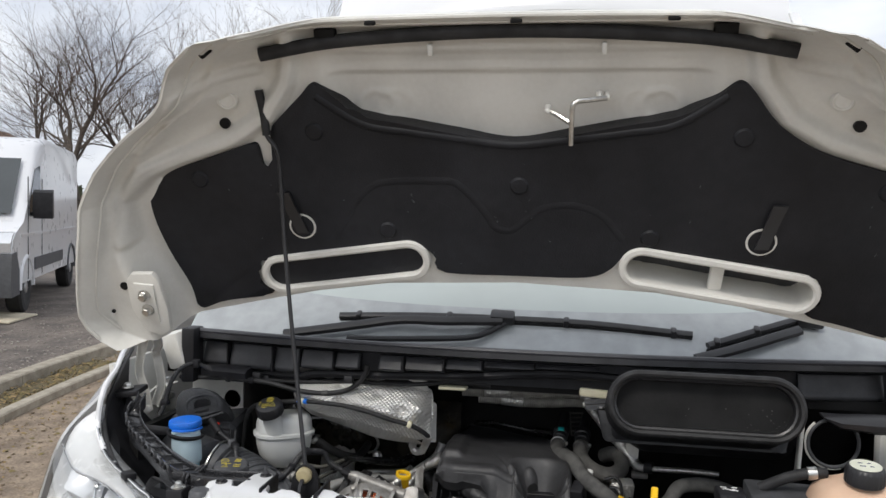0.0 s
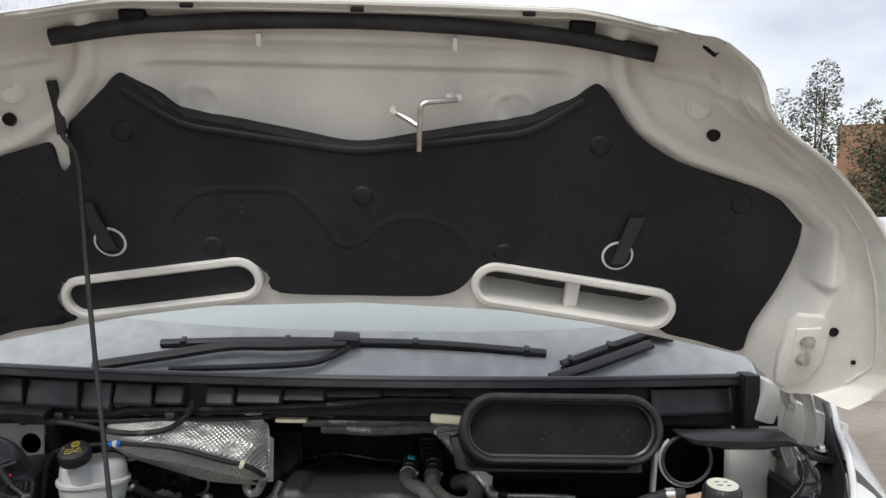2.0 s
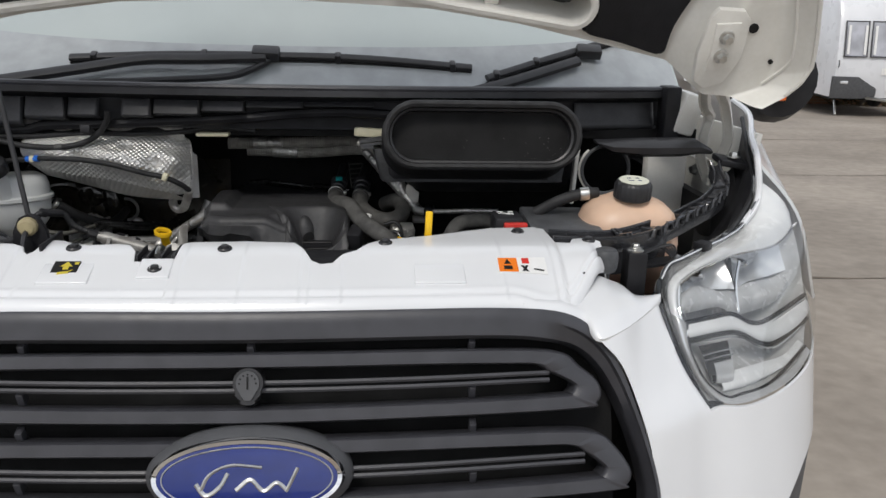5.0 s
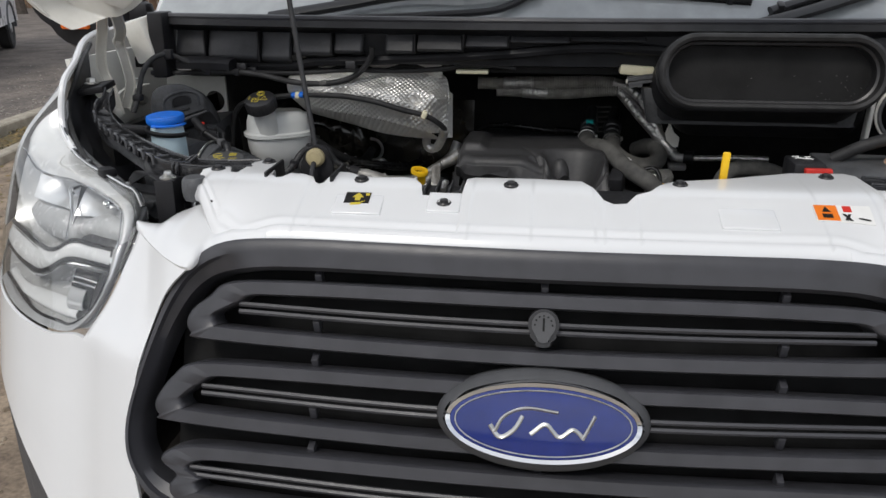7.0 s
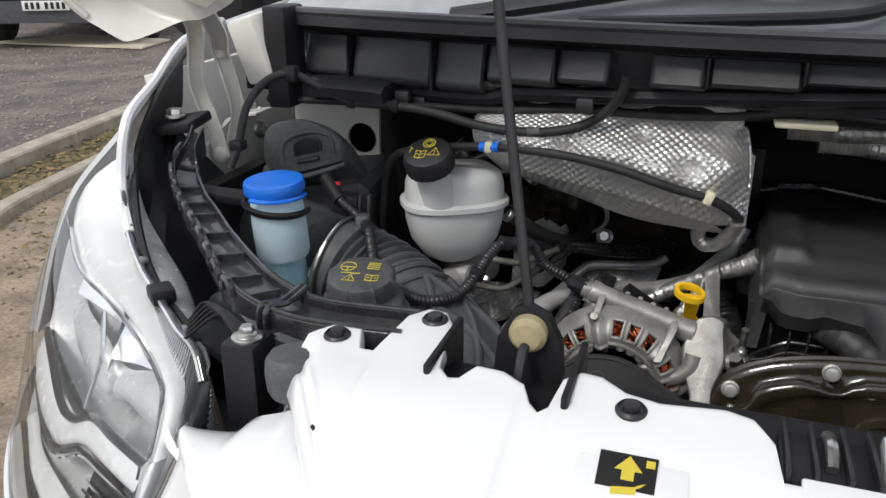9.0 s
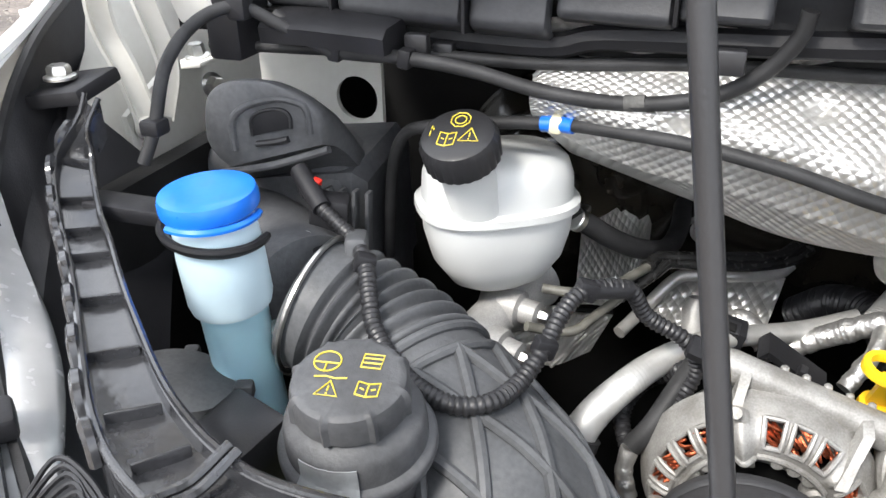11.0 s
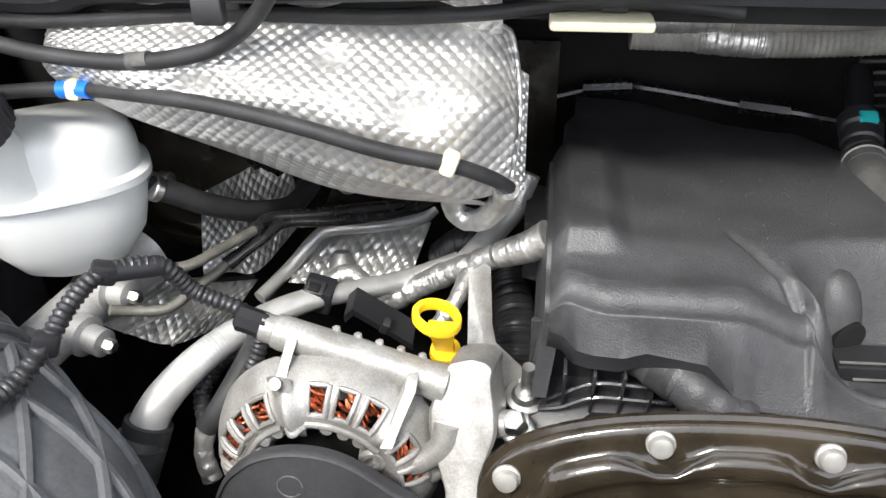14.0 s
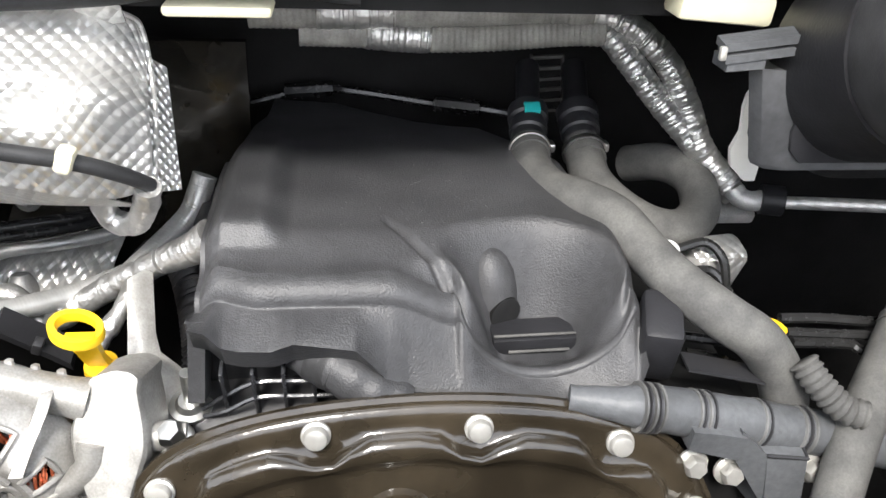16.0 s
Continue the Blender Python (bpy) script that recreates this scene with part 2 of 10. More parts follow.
def box(bm, c, s, rot=(0, 0, 0), bevel=0.0, seg=2):
    m = pose(*c, *rot) @ Matrix.Diagonal((*s, 1))
    r = bmesh.ops.create_cube(bm, size=1, matrix=m)
    if bevel:
        edges = {e for v in r["verts"] for e in v.link_edges}
        bmesh.ops.bevel(bm, geom=list(edges), offset=bevel, segments=seg, profile=0.5, affect="EDGES")
    return bm


def prism(bm, outline, to3d, h0, h1, bevel=0.0):
    """A flat outline of (u, v) raised from h0 to h1; to3d(u, v, h) gives the place."""
    lo = [bm.verts.new(to3d(u, v, h0)) for u, v in outline]
    hi = [bm.verts.new(to3d(u, v, h1)) for u, v in outline]
    top = bm.faces.new(hi)
    bm.faces.new(lo[::-1])
    n = len(outline)
    for i in range(n):
        j = (i + 1) % n
        bm.faces.new((lo[i], lo[j], hi[j], hi[i]))
    if bevel:
        bmesh.ops.bevel(bm, geom=list(top.edges), offset=bevel, segments=2, profile=0.5, affect="EDGES")
    return bm


def sheet(bm, fn, nu, nv, thick=None, uv=None):
    """A grid fn(s, t) with s, t in 0..1; thick: a vector or a function (s, t) -> vector to the back face."""
    def grid(back):
        g = []
        for j in range(nv + 1):
            row = []
            for i in range(nu + 1):
                s, t = i / nu, j / nv
                q = Vector(fn(s, t))
                if back:
                    q = q + (thick(s, t) if callable(thick) else Vector(thick))
                row.append(bm.verts.new(q))
            g.append(row)
        return g
    f = grid(False)
    for j in range(nv):
        for i in range(nu):
            bm.faces.new((f[j][i], f[j][i + 1], f[j + 1][i + 1], f[j + 1][i]))
    if thick is not None:
        b = grid(True)
        for j in range(nv):
            for i in range(nu):
                bm.faces.new((b[j][i], b[j + 1][i], b[j + 1][i + 1], b[j][i + 1]))
        if uv:
            lay = bm.loops.layers.uv.verify()
            where = {}
            for g in (f, b):
                for j in range(nv + 1):
                    for i in range(nu + 1):
                        where[g[j][i]] = (uv[0] * i / nu, uv[1] * j / nv)
            for face in bm.faces:
                for lp in face.loops:
                    lp[lay].uv = where[lp.vert]
        rim = [(0, i) for i in range(nu)] + [(j, nu) for j in range(nv)] + [(nv, i) for i in range(nu, 0, -1)] + [(j, 0) for j in range(nv, 0, -1)]
        for a, c in zip(rim, rim[1:] + rim[:1]):
            bm.faces.new((f[a[0]][a[1]], b[a[0]][a[1]], b[c[0]][c[1]], f[c[0]][c[1]]))
    return bm


def curve_at(pts, s):
    """The place at s (0..1, by length) on a polyline."""
    total = sum((b - a).length for a, b in zip(pts, pts[1:]))
    want = s * total
    for a, b in zip(pts, pts[1:]):
        k = (b - a).length
        if want <= k or b is pts[-1]:
            return a.lerp(b, min(1.0, want / k if k else 0))
        want -= k
    return pts[-1]


def coons(bottom, top, left, right):
    """A patch between four edge curves: bottom and top run with s, left and right with t."""
    B, T, L, R = (spline(c, 10) for c in (bottom, top, left, right))

    def fn(s, t):
        b, tt, l, r = curve_at(B, s), curve_at(T, s), curve_at(L, t), curve_at(R, t)
        return b * (1 - t) + tt * t + l * (1 - s) + r * s - (B[0] * (1 - s) * (1 - t) + B[-1] * s * (1 - t) + T[0] * (1 - s) * t + T[-1] * s * t)
    return fn


def lerp_table(table, x):
    if x <= table[0][0]:
        return table[0][1]
    for (a, p), (b, q) in zip(table, table[1:]):
        if x <= b:
            k = (x - a) / (b - a)
            return p + (q - p) * k
    return table[-1][1]


def ease(x):
    x = max(0.0, min(1.0, x))
    return x * x * (3 - 2 * x)


def bolt(bm, at, up, r=0.0075, h=0.006):
    """A flanged hexagon bolt head."""
    lathe(bm, at, up, [(r * 1.35, 0), (r * 1.35, h * 0.25), (r * 1.05, h * 0.4)], seg=18)
    u, v, d = axes(up)
    b = Vector(at) + d * h * 0.3
    ring = [b + (u * math.cos(a) + v * math.sin(a)) * r for a in (math.pi * k / 3 for k in range(6))]
    loft(bm, [ring, [q + d * h * 0.7 for q in ring], [b + (q - b) * 0.8 + d * h for q in ring]])
    return bm


# ---- bonnet ----
BO, BV, BN = V(0, 0.4475, 1.355), V(0, -0.4472, 0.8944), V(0, -0.8944, -0.4472)


def bonnet_at(u, v, h=0.0):
    """A place on the raised bonnet: u across, v up from its hinge edge, h out of its inner face."""
    return V(u, 0, 0) + BO + BV * v + BN * h


BONNET_W = [(0, 0.81), (0.03, 0.862), (0.07, 0.870), (0.12, 0.866), (0.2, 0.857), (0.3, 0.843), (0.38, 0.829), (0.5, 0.800), (0.56, 0.772), (0.62, 0.737), (0.68, 0.690), (0.72, 0.648), (0.75, 0.615), (0.78, 0.590), (0.81, 0.574), (0.87, 0.558), (0.91, 0.540), (0.94, 0.515), (0.98, 0.480), (1, 0.455)]
BONNET_LOW = [(0, 0.092), (0.25, 0.081), (0.4, 0.058), (0.54, 0.026), (0.665, -0.004), (0.72, -0.030), (0.78, -0.034), (0.81, -0.032), (0.846, -0.018), (0.866, 0.002), (0.89, 0.03)]


def bonnet_w(t, u):
    """Half the bonnet's width at t; its driver's side is a little narrower."""
    w = lerp_table(BONNET_W, t)
    return w - 0.034 * (1 - ease((t - 0.35) / 0.4)) if u < 0 else w


def bonnet_low(u):
    return lerp_table(BONNET_LOW, -u * 1.04 if u < 0 else u)


def bonnet_uv(s, t):
    u = (2 * s - 1) * bonnet_w(t, 2 * s - 1)
    low = bonnet_low(u)
    top = 0.59 - 0.04 * u * u
    return u, low + (top - low) * t


def capsule_gap(u, v):
    """How far (u, v) is from the middle line of the open vent."""
    a, b = Vector((0.222, 0.138)), Vector((0.485, 0.095))
    k = max(0.0, min(1.0, (Vector((u, v)) - a).dot(b - a) / (b - a).length_squared))
    return (Vector((u, v)) - a.lerp(b, k)).length


def bonnet_h(s, t):
    u, v = bonnet_uv(s, t)
    a, w = abs(u), bonnet_w(t, u)
    d = w - a
    edge = 0.66 + 0.045 * ease(v / 0.2)
    low = 0.068 * ease((a - edge) / 0.055) + 0.04 * ease(1 - d / 0.05)
    high = 0.095 * (max(0.0, 1 - d / 0.17)) ** 1.6
    k = ease((v - 0.16) / 0.2)
    h = low * (1 - k) + high * k
    h += 0.055 * ease((v - 0.50) / 0.09) * ease((a - 0.30) / 0.15)
    h += 0.035 * ease((v - 0.555) / 0.03) * (1 - ease((a - 0.4) / 0.1))
    h -= 0.062 * ease((0.033 - capsule_gap(u, v)) / 0.006) * (1 if u > 0 else 0)
    tray = ease((0.33 - a) / 0.05) * ease((0.53 - v) / 0.03) * ease((v - 0.30) / 0.05)
    h -= 0.026 * tray
    h += 0.017 * ease(1.3 - polyline_gap(RIB, a, v) / 0.017)
    h += 0.009 * ease(1.3 - polyline_gap(BROW, a, v) / 0.011)
    h -= 0.009 * ease(1.4 - abs(d - 0.045) / 0.016) * ease((v - 0.12) / 0.08)
    h += 0.010 * tray * ease((v - 0.478) / 0.012) - 0.006 * tray * ease((v - 0.508) / 0.01)
    for cu in (0.205, 0.235):
        r = math.hypot((a - cu) * 0.8, v - 0.425)
        h += 0.0035 * math.exp(-((r - 0.024) / 0.006) ** 2) * (1 if cu > 0.21 else 0.5)
    return h


RIB = [(0.366, 0.545), (0.385, 0.475), (0.432, 0.412), (0.50, 0.372), (0.58, 0.345), (0.665, 0.315), (0.728, 0.262), (0.735, 0.18)]
BROW = [(0.43, 0.500), (0.50, 0.492), (0.555, 0.462), (0.60, 0.40), (0.66, 0.362)]


def polyline_gap(line, x, y):
    best = 9.0
    for (ax, ay), (bx, by) in zip(line, line[1:]):
        dx, dy = bx - ax, by - ay
        k = max(0.0, min(1.0, ((x - ax) * dx + (y - ay) * dy) / (dx * dx + dy * dy)))
        best = min(best, math.hypot(x - ax - k * dx, y - ay - k * dy))
    return best


def bonnet_face(u, v, h=0.0):
    """A place on the bonnet's formed inner face."""
    low, top = bonnet_low(u), 0.59 - 0.04 * u * u
    t = (v - low) / (top - low)
    return bonnet_at(u, v, bonnet_h((u / bonnet_w(t, u) + 1) / 2, t) + h)


bonnet = thing("bonnet", (0, 0.47, 1.30), "raised van bonnet, pale underside with black sound liner", "bonnet")


def bonnet_skin():
    bm = bmesh.new()

    def back(s, t):
        d = min(1.0, 5 * min(s, 1 - s), 5 * t, 5 * (1 - t))
        return BN * (-0.010 - 0.055 * ease(d) - bonnet_h(s, t) * 0.55 * ease(d))
    return sheet(bm, lambda s, t: bonnet_at(*bonnet_uv(s, t), bonnet_h(s, t)), 330, 150, back)


part("panel", bonnet_skin(), INNER, bonnet, "grey-white painted inner panel", 60)

for sgn in (1, -1):
    for inset, r, name in ((0.004, 0.0035, "rim_roll"), (0.030, 0.0028, "edge_bead")):
        line = []
        for k in range(48):
            t = 0.02 + 0.96 * k / 47
            u, v = bonnet_uv(0.5 + 0.5 * sgn, t)
            line.append(bonnet_face(u - sgn * inset, v, 0.0005))
        part(name, tube(bmesh.new(), line, r, 6, 1), INNER, bonnet, "rolled panel edge")
for v_in, r in ((0.004, 0.0035), (0.016, 0.0022)):
    part("front_roll", tube(bmesh.new(), [bonnet_face(-0.42 + 0.84 * k / 40, 0.59 - 0.04 * (-0.42 + 0.84 * k / 40) ** 2 - v_in, 0.0005) for k in range(41)], r, 6, 1), INNER, bonnet, "rolled panel edge")
half = [(0, 0.112), (0.10, 0.112), (0.145, 0.118), (0.172, 0.136), (0.192, 0.163), (0.224, 0.177), (0.265, 0.172), (0.478, 0.139), (0.517, 0.122), (0.530, 0.092), (0.521, 0.066), (0.508, 0.050), (0.576, 0.032), (0.642, 0.012), (0.655, 0.018), (0.66, 0.066), (0.688, 0.144), (0.703, 0.22), (0.695, 0.275), (0.66, 0.305), (0.575, 0.328), (0.484, 0.358), (0.417, 0.402), (0.377, 0.452), (0.358, 0.471), (0.343, 0.470), (0.311, 0.444), (0.263, 0.417), (0.187, 0.402), (0.093, 0.384), (0, 0.368)]
left = [(-u * (1 - 0.025 * ease((u - 0.55) / 0.1)) + (0.015 if 0.3 < u < 0.39 and v > 0.4 else 0.0), v) for u, v in half]
left = [(u + (0.03 if -0.535 < u < -0.17 and v < 0.18 else 0.0), v) for u, v in left]
k = left.index((-0.417, 0.402))
left[k:k + 1] = [(-0.455, 0.362), (-0.449, 0.322), (-0.432, 0.322), (-0.425, 0.388), (-0.41, 0.408)]
outline = half + left[::-1][1:-1]
outline = [(q.x, q.y) for q in spline([(u, v, 0) for u, v in outline], 4, True)]
liner = part("liner", prism(bmesh.new(), outline, bonnet_at, -0.03, 0.010, 0.006), LINER, bonnet, "black felt sound liner")
for u, v in [(-0.575, 0.295), (-0.345, 0.388), (0.008, 0.292), (0.232, 0.197), (0.365, 0.382), (0.598, 0.290), (-0.23, 0.2)]:
    part("liner_clip", lathe(bmesh.new(), bonnet_at(u, v, 0.009), BN, [(0.016, 0), (0.016, 0.002), (0.013, 0.005), (0.004, 0.006)], 24), LINER, liner, "round black push clip")
SWELL = [(-0.335, 0.18), (-0.322, 0.199), (-0.283, 0.259), (-0.246, 0.290), (-0.198, 0.298), (-0.15, 0.299), (-0.106, 0.297), (-0.077, 0.272), (-0.051, 0.238), (-0.036, 0.212), (-0.018, 0.204), (-0.002, 0.208), (0.023, 0.230), (0.049, 0.250), (0.10, 0.256), (0.148, 0.238), (0.186, 0.192)]
part("liner_rib", tube(bmesh.new(), [bonnet_at(u, v, -0.0100) for u, v in SWELL], 0.0215, 14), LINER, liner, "soft embossed ridge")
part("liner_swell", tube(bmesh.new(), [bonnet_at(u, v, -0.0075) for u, v in [(-0.24, 0.21), (-0.20, 0.25), (-0.15, 0.258), (-0.11, 0.24), (-0.09, 0.20)]], 0.018, 10), LINER, liner)
rr = random.Random(71)
for i in range(26):
    u, v = rr.uniform(-0.55, 0.6), rr.uniform(0.12, 0.34)
    part("lint", tube(bmesh.new(), [bonnet_at(u, v, 0.0104), bonnet_at(u + rr.uniform(-0.004, 0.004), v + rr.uniform(-0.005, 0.005), 0.0106)], rr.uniform(0.0005, 0.0010), 4), DUSTY, liner)
part("liner_roll", tube(bmesh.new(), [bonnet_at(u, v - 0.010, 0.0045) for u, v in [(-0.335, 0.46), (-0.26, 0.412), (-0.187, 0.398), (-0.093, 0.385), (0, 0.374), (0.093, 0.385), (0.187, 0.398), (0.26, 0.412), (0.335, 0.46)]], 0.0085, 10), LINER, liner, "folded felt edge")


def capsule(a, b, r, n=14):
    ax = math.atan2(b[1] - a[1], b[0] - a[0])
    pts = []
    for c, off in ((b, -math.pi / 2), (a, math.pi / 2)):
        pts += [(c[0] + r * math.cos(ax + off + math.pi * i / n), c[1] + r * math.sin(ax + off + math.pi * i / n)) for i in range(n + 1)]
    return pts


for sgn in (1, -1):
    a, b = (sgn * 0.222, 0.138), (sgn * 0.485, 0.095)
    if sgn < 0:
        a, b = (-0.447, 0.099), (-0.196, 0.139)
    outer, inner = capsule(a, b, 0.0405), capsule(a, b, 0.0270)
    bm = bmesh.new()
    loft(bm, [[bonnet_at(u, v, -0.01) for u, v in outer], [bonnet_at(u, v, 0.013) for u, v in outer], [bonnet_at(u * 0.85 + p * 0.15, v * 0.85 + q * 0.15, 0.0165) for (u, v), (p, q) in zip(outer, inner)], [bonnet_at(u * 0.3 + p * 0.7, v * 0.3 + q * 0.7, 0.0175) for (u, v), (p, q) in zip(outer, inner)],
              [bonnet_at(u, v, 0.015) for u, v in inner], [bonnet_at(u, v, -0.03) for u, v in inner], [bonnet_at(u, v, -0.062) for u, v in inner]], cap=False)
    vent = part("air_vent", bm, INNER, bonnet, "pale oval vent rim")
    if sgn < 0:
        part("vent_cover", prism(bmesh.new(), capsule(a, b, 0.031), bonnet_at, -0.03, 0.006, 0.004), LINER, vent, "black cover closing the vent")
    else:
        # dark back plate: the shade inside the open vent is put into its colour
        part("vent_back", prism(bmesh.new(), capsule(a, b, 0.031), bonnet_at, -0.070, -0.060, 0.002), DUSTY, vent)
        mid = bonnet_at(0.352, 0.117, -0.008)
        bm = box(bmesh.new(), mid, (0.024, 0.055, 0.012), (26.6 + 90, 0, 8), 0.003)
        part("vent_strut", bm, INNER, vent)
for sgn in (1, -1):
    c = (0.415, 0.195) if sgn > 0 else (-0.392, 0.203)
    ring = part("access_hole", lathe(bmesh.new(), bonnet_at(*c, 0.009), BN, [(0.0255, 0), (0.0255, 0.002), (0.0215, 0.002), (0.0215, 0.0005)], 36), INNER, bonnet, "pale ring round a dark hole")
    part("hole_plug", lathe(bmesh.new(), bonnet_at(*c, 0.009), BN, [(0.0217, 0), (0.0217, 0.0035), (0.005, 0.0035)], 36), LINER, ring)
    d = 0.016 if sgn > 0 else -0.02
    bm = bmesh.new()
    loft(bm, [[bonnet_at(c[0] + o * 0.011 + 0.001, c[1] - 0.012, h) for o, h in ((-1, 0.011), (1, 0.011), (1, 0.016), (-1, 0.016))],
              [bonnet_at(c[0] + d * 0.9 + o * 0.011, c[1] + 0.05, h) for o, h in ((-1, 0.016), (1, 0.016), (1, 0.020), (-1, 0.020))],
              [bonnet_at(c[0] + d * 1.3 + o * 0.012, c[1] + 0.071, h) for o, h in ((-1, 0.014), (1, 0.014), (1, 0.018), (-1, 0.018))]])
    part("strap", bm, SATIN, ring, "black plastic strap")
strip = [(-0.41, 0.530), (-0.30, 0.543), (-0.15, 0.553), (0, 0.557), (0.15, 0.553), (0.30, 0.542), (0.42, 0.527)]
part("seal_strip", tube(bmesh.new(), [bonnet_at(u, v, 0.012 + 0.026 * ease((abs(u) - 0.28) / 0.14)) for u, v in strip], 0.0115, 10), RUBBER, bonnet, "black rubber seal strip")
for u in (-0.303, 0.319):
    # holes are near-black solids: the shade inside them is put into the colour
    part("slot_hole", box(bmesh.new(), bonnet_at(u, 0.556, 0.010), (0.034, 0.018, 0.02), (116.6, 0, 0), 0.002), DARK, bonnet)
for u in (-0.22, 0.008, 0.24):
    part("slot_hole", box(bmesh.new(), bonnet_at(u, 0.578, 0.038), (0.018, 0.006, 0.008), (116.6, 0, 0), 0.002), DARK, bonnet)
for u in (-0.132, 0.142):
    part("stop_tab", box(bmesh.new(), bonnet_at(u, 0.528, 0.012), (0.008, 0.02, 0.008), (116.6, 0, 0), 0.002), INNER, bonnet)
for sgn in (1, -1):
    part("corner_slot", box(bmesh.new(), bonnet_face(sgn * 0.478, 0.548, 0.002), (0.022, 0.010, 0.008), (116.6, sgn * 38, 0), 0.002), DARK, bonnet)
    part("drain_hole", lathe(bmesh.new(), bonnet_face(sgn * 0.522 + 0.013, 0.400, -0.002), BN, [(0.0095, 0), (0.0095, 0.008), (0.002, 0.008)], 20), DARK, bonnet)
    part("dimple", lathe(bmesh.new(), bonnet_face(sgn * 0.496 + 0.004, 0.446, -0.002), (sgn * -0.25, -0.86, -0.45), [(0.019, 0), (0.0165, 0.007), (0.0145, 0.0085), (0.0125, 0.008), (0.011, 0.0055), (0.002, 0.0055)], 28), INNER, bonnet)
    part("hinge_hole", lathe(bmesh.new(), bonnet_face(sgn * 0.767 + (0.02 if sgn < 0 else 0), 0.094, -0.001), BN, [(0.008, 0), (0.008, 0.004), (0.002, 0.004)], 20), DARK, bonnet)
    part("edge_hole", lathe(bmesh.new(), bonnet_face(sgn * 0.815 + (0.03 if sgn < 0 else 0), 0.035, -0.001), BN, [(0.004, 0), (0.004, 0.004), (0.001, 0.004)], 12), DARK, bonnet)
latch = thing("bonnet_latch_wire", bonnet_at(0.094, 0.41, 0), "bent bare-metal safety catch on the bonnet underside", "catch")
part("wire", tube(bmesh.new(), [bonnet_at(u, v, h) for u, v, h in [(0.094, 0.375, 0.03), (0.094, 0.39, 0.03), (0.095, 0.435, 0.028), (0.101, 0.446, 0.024), (0.12, 0.447, 0.018), (0.15, 0.446, 0.004)]], 0.0042, 8), STEEL, latch)
part("wire_arm", tube(bmesh.new(), [bonnet_at(u, v, h) for u, v, h in [(0.094, 0.41, 0.026), (0.075, 0.418, 0.014), (0.055, 0.424, 0.0)]], 0.0038, 8), STEEL, latch)
for u, v in ((0.150, 0.446), (0.137, 0.4465), (0.055, 0.424)):
    part("rivet", lathe(bmesh.new(), bonnet_at(u, v, -0.014), BN, [(0.006, 0), (0.006, 0.012), (0.0045, 0.020), (0.002, 0.022)], 16), INNER, latch)

# hinges
def strap_arm(pts, w, thick, sgn, facing):
    """A flat steel strap with a rolled edge along the points."""
    f = V(*facing).normalized()
    path = spline([V(sgn * x, y, z) for x, y, z in pts], 5)
    rings = []
    for i, q in enumerate(path):
        d = (path[min(i + 1, len(path) - 1)] - path[max(i - 1, 0)]).normalized()
        f2 = V(sgn * f.x, f.y, f.z)
        c = d.cross(f2).normalized()
        n = c.cross(d).normalized()
        rings.append([q + c * o * w + n * h for o, h in ((-1, -0.004), (-1.0, thick + 0.005), (-0.75, thick + 0.005), (-0.68, thick), (0.68, thick), (0.75, thick + 0.005), (1, thick + 0.005), (1, -0.004))])
    return loft(bmesh.new(), rings)


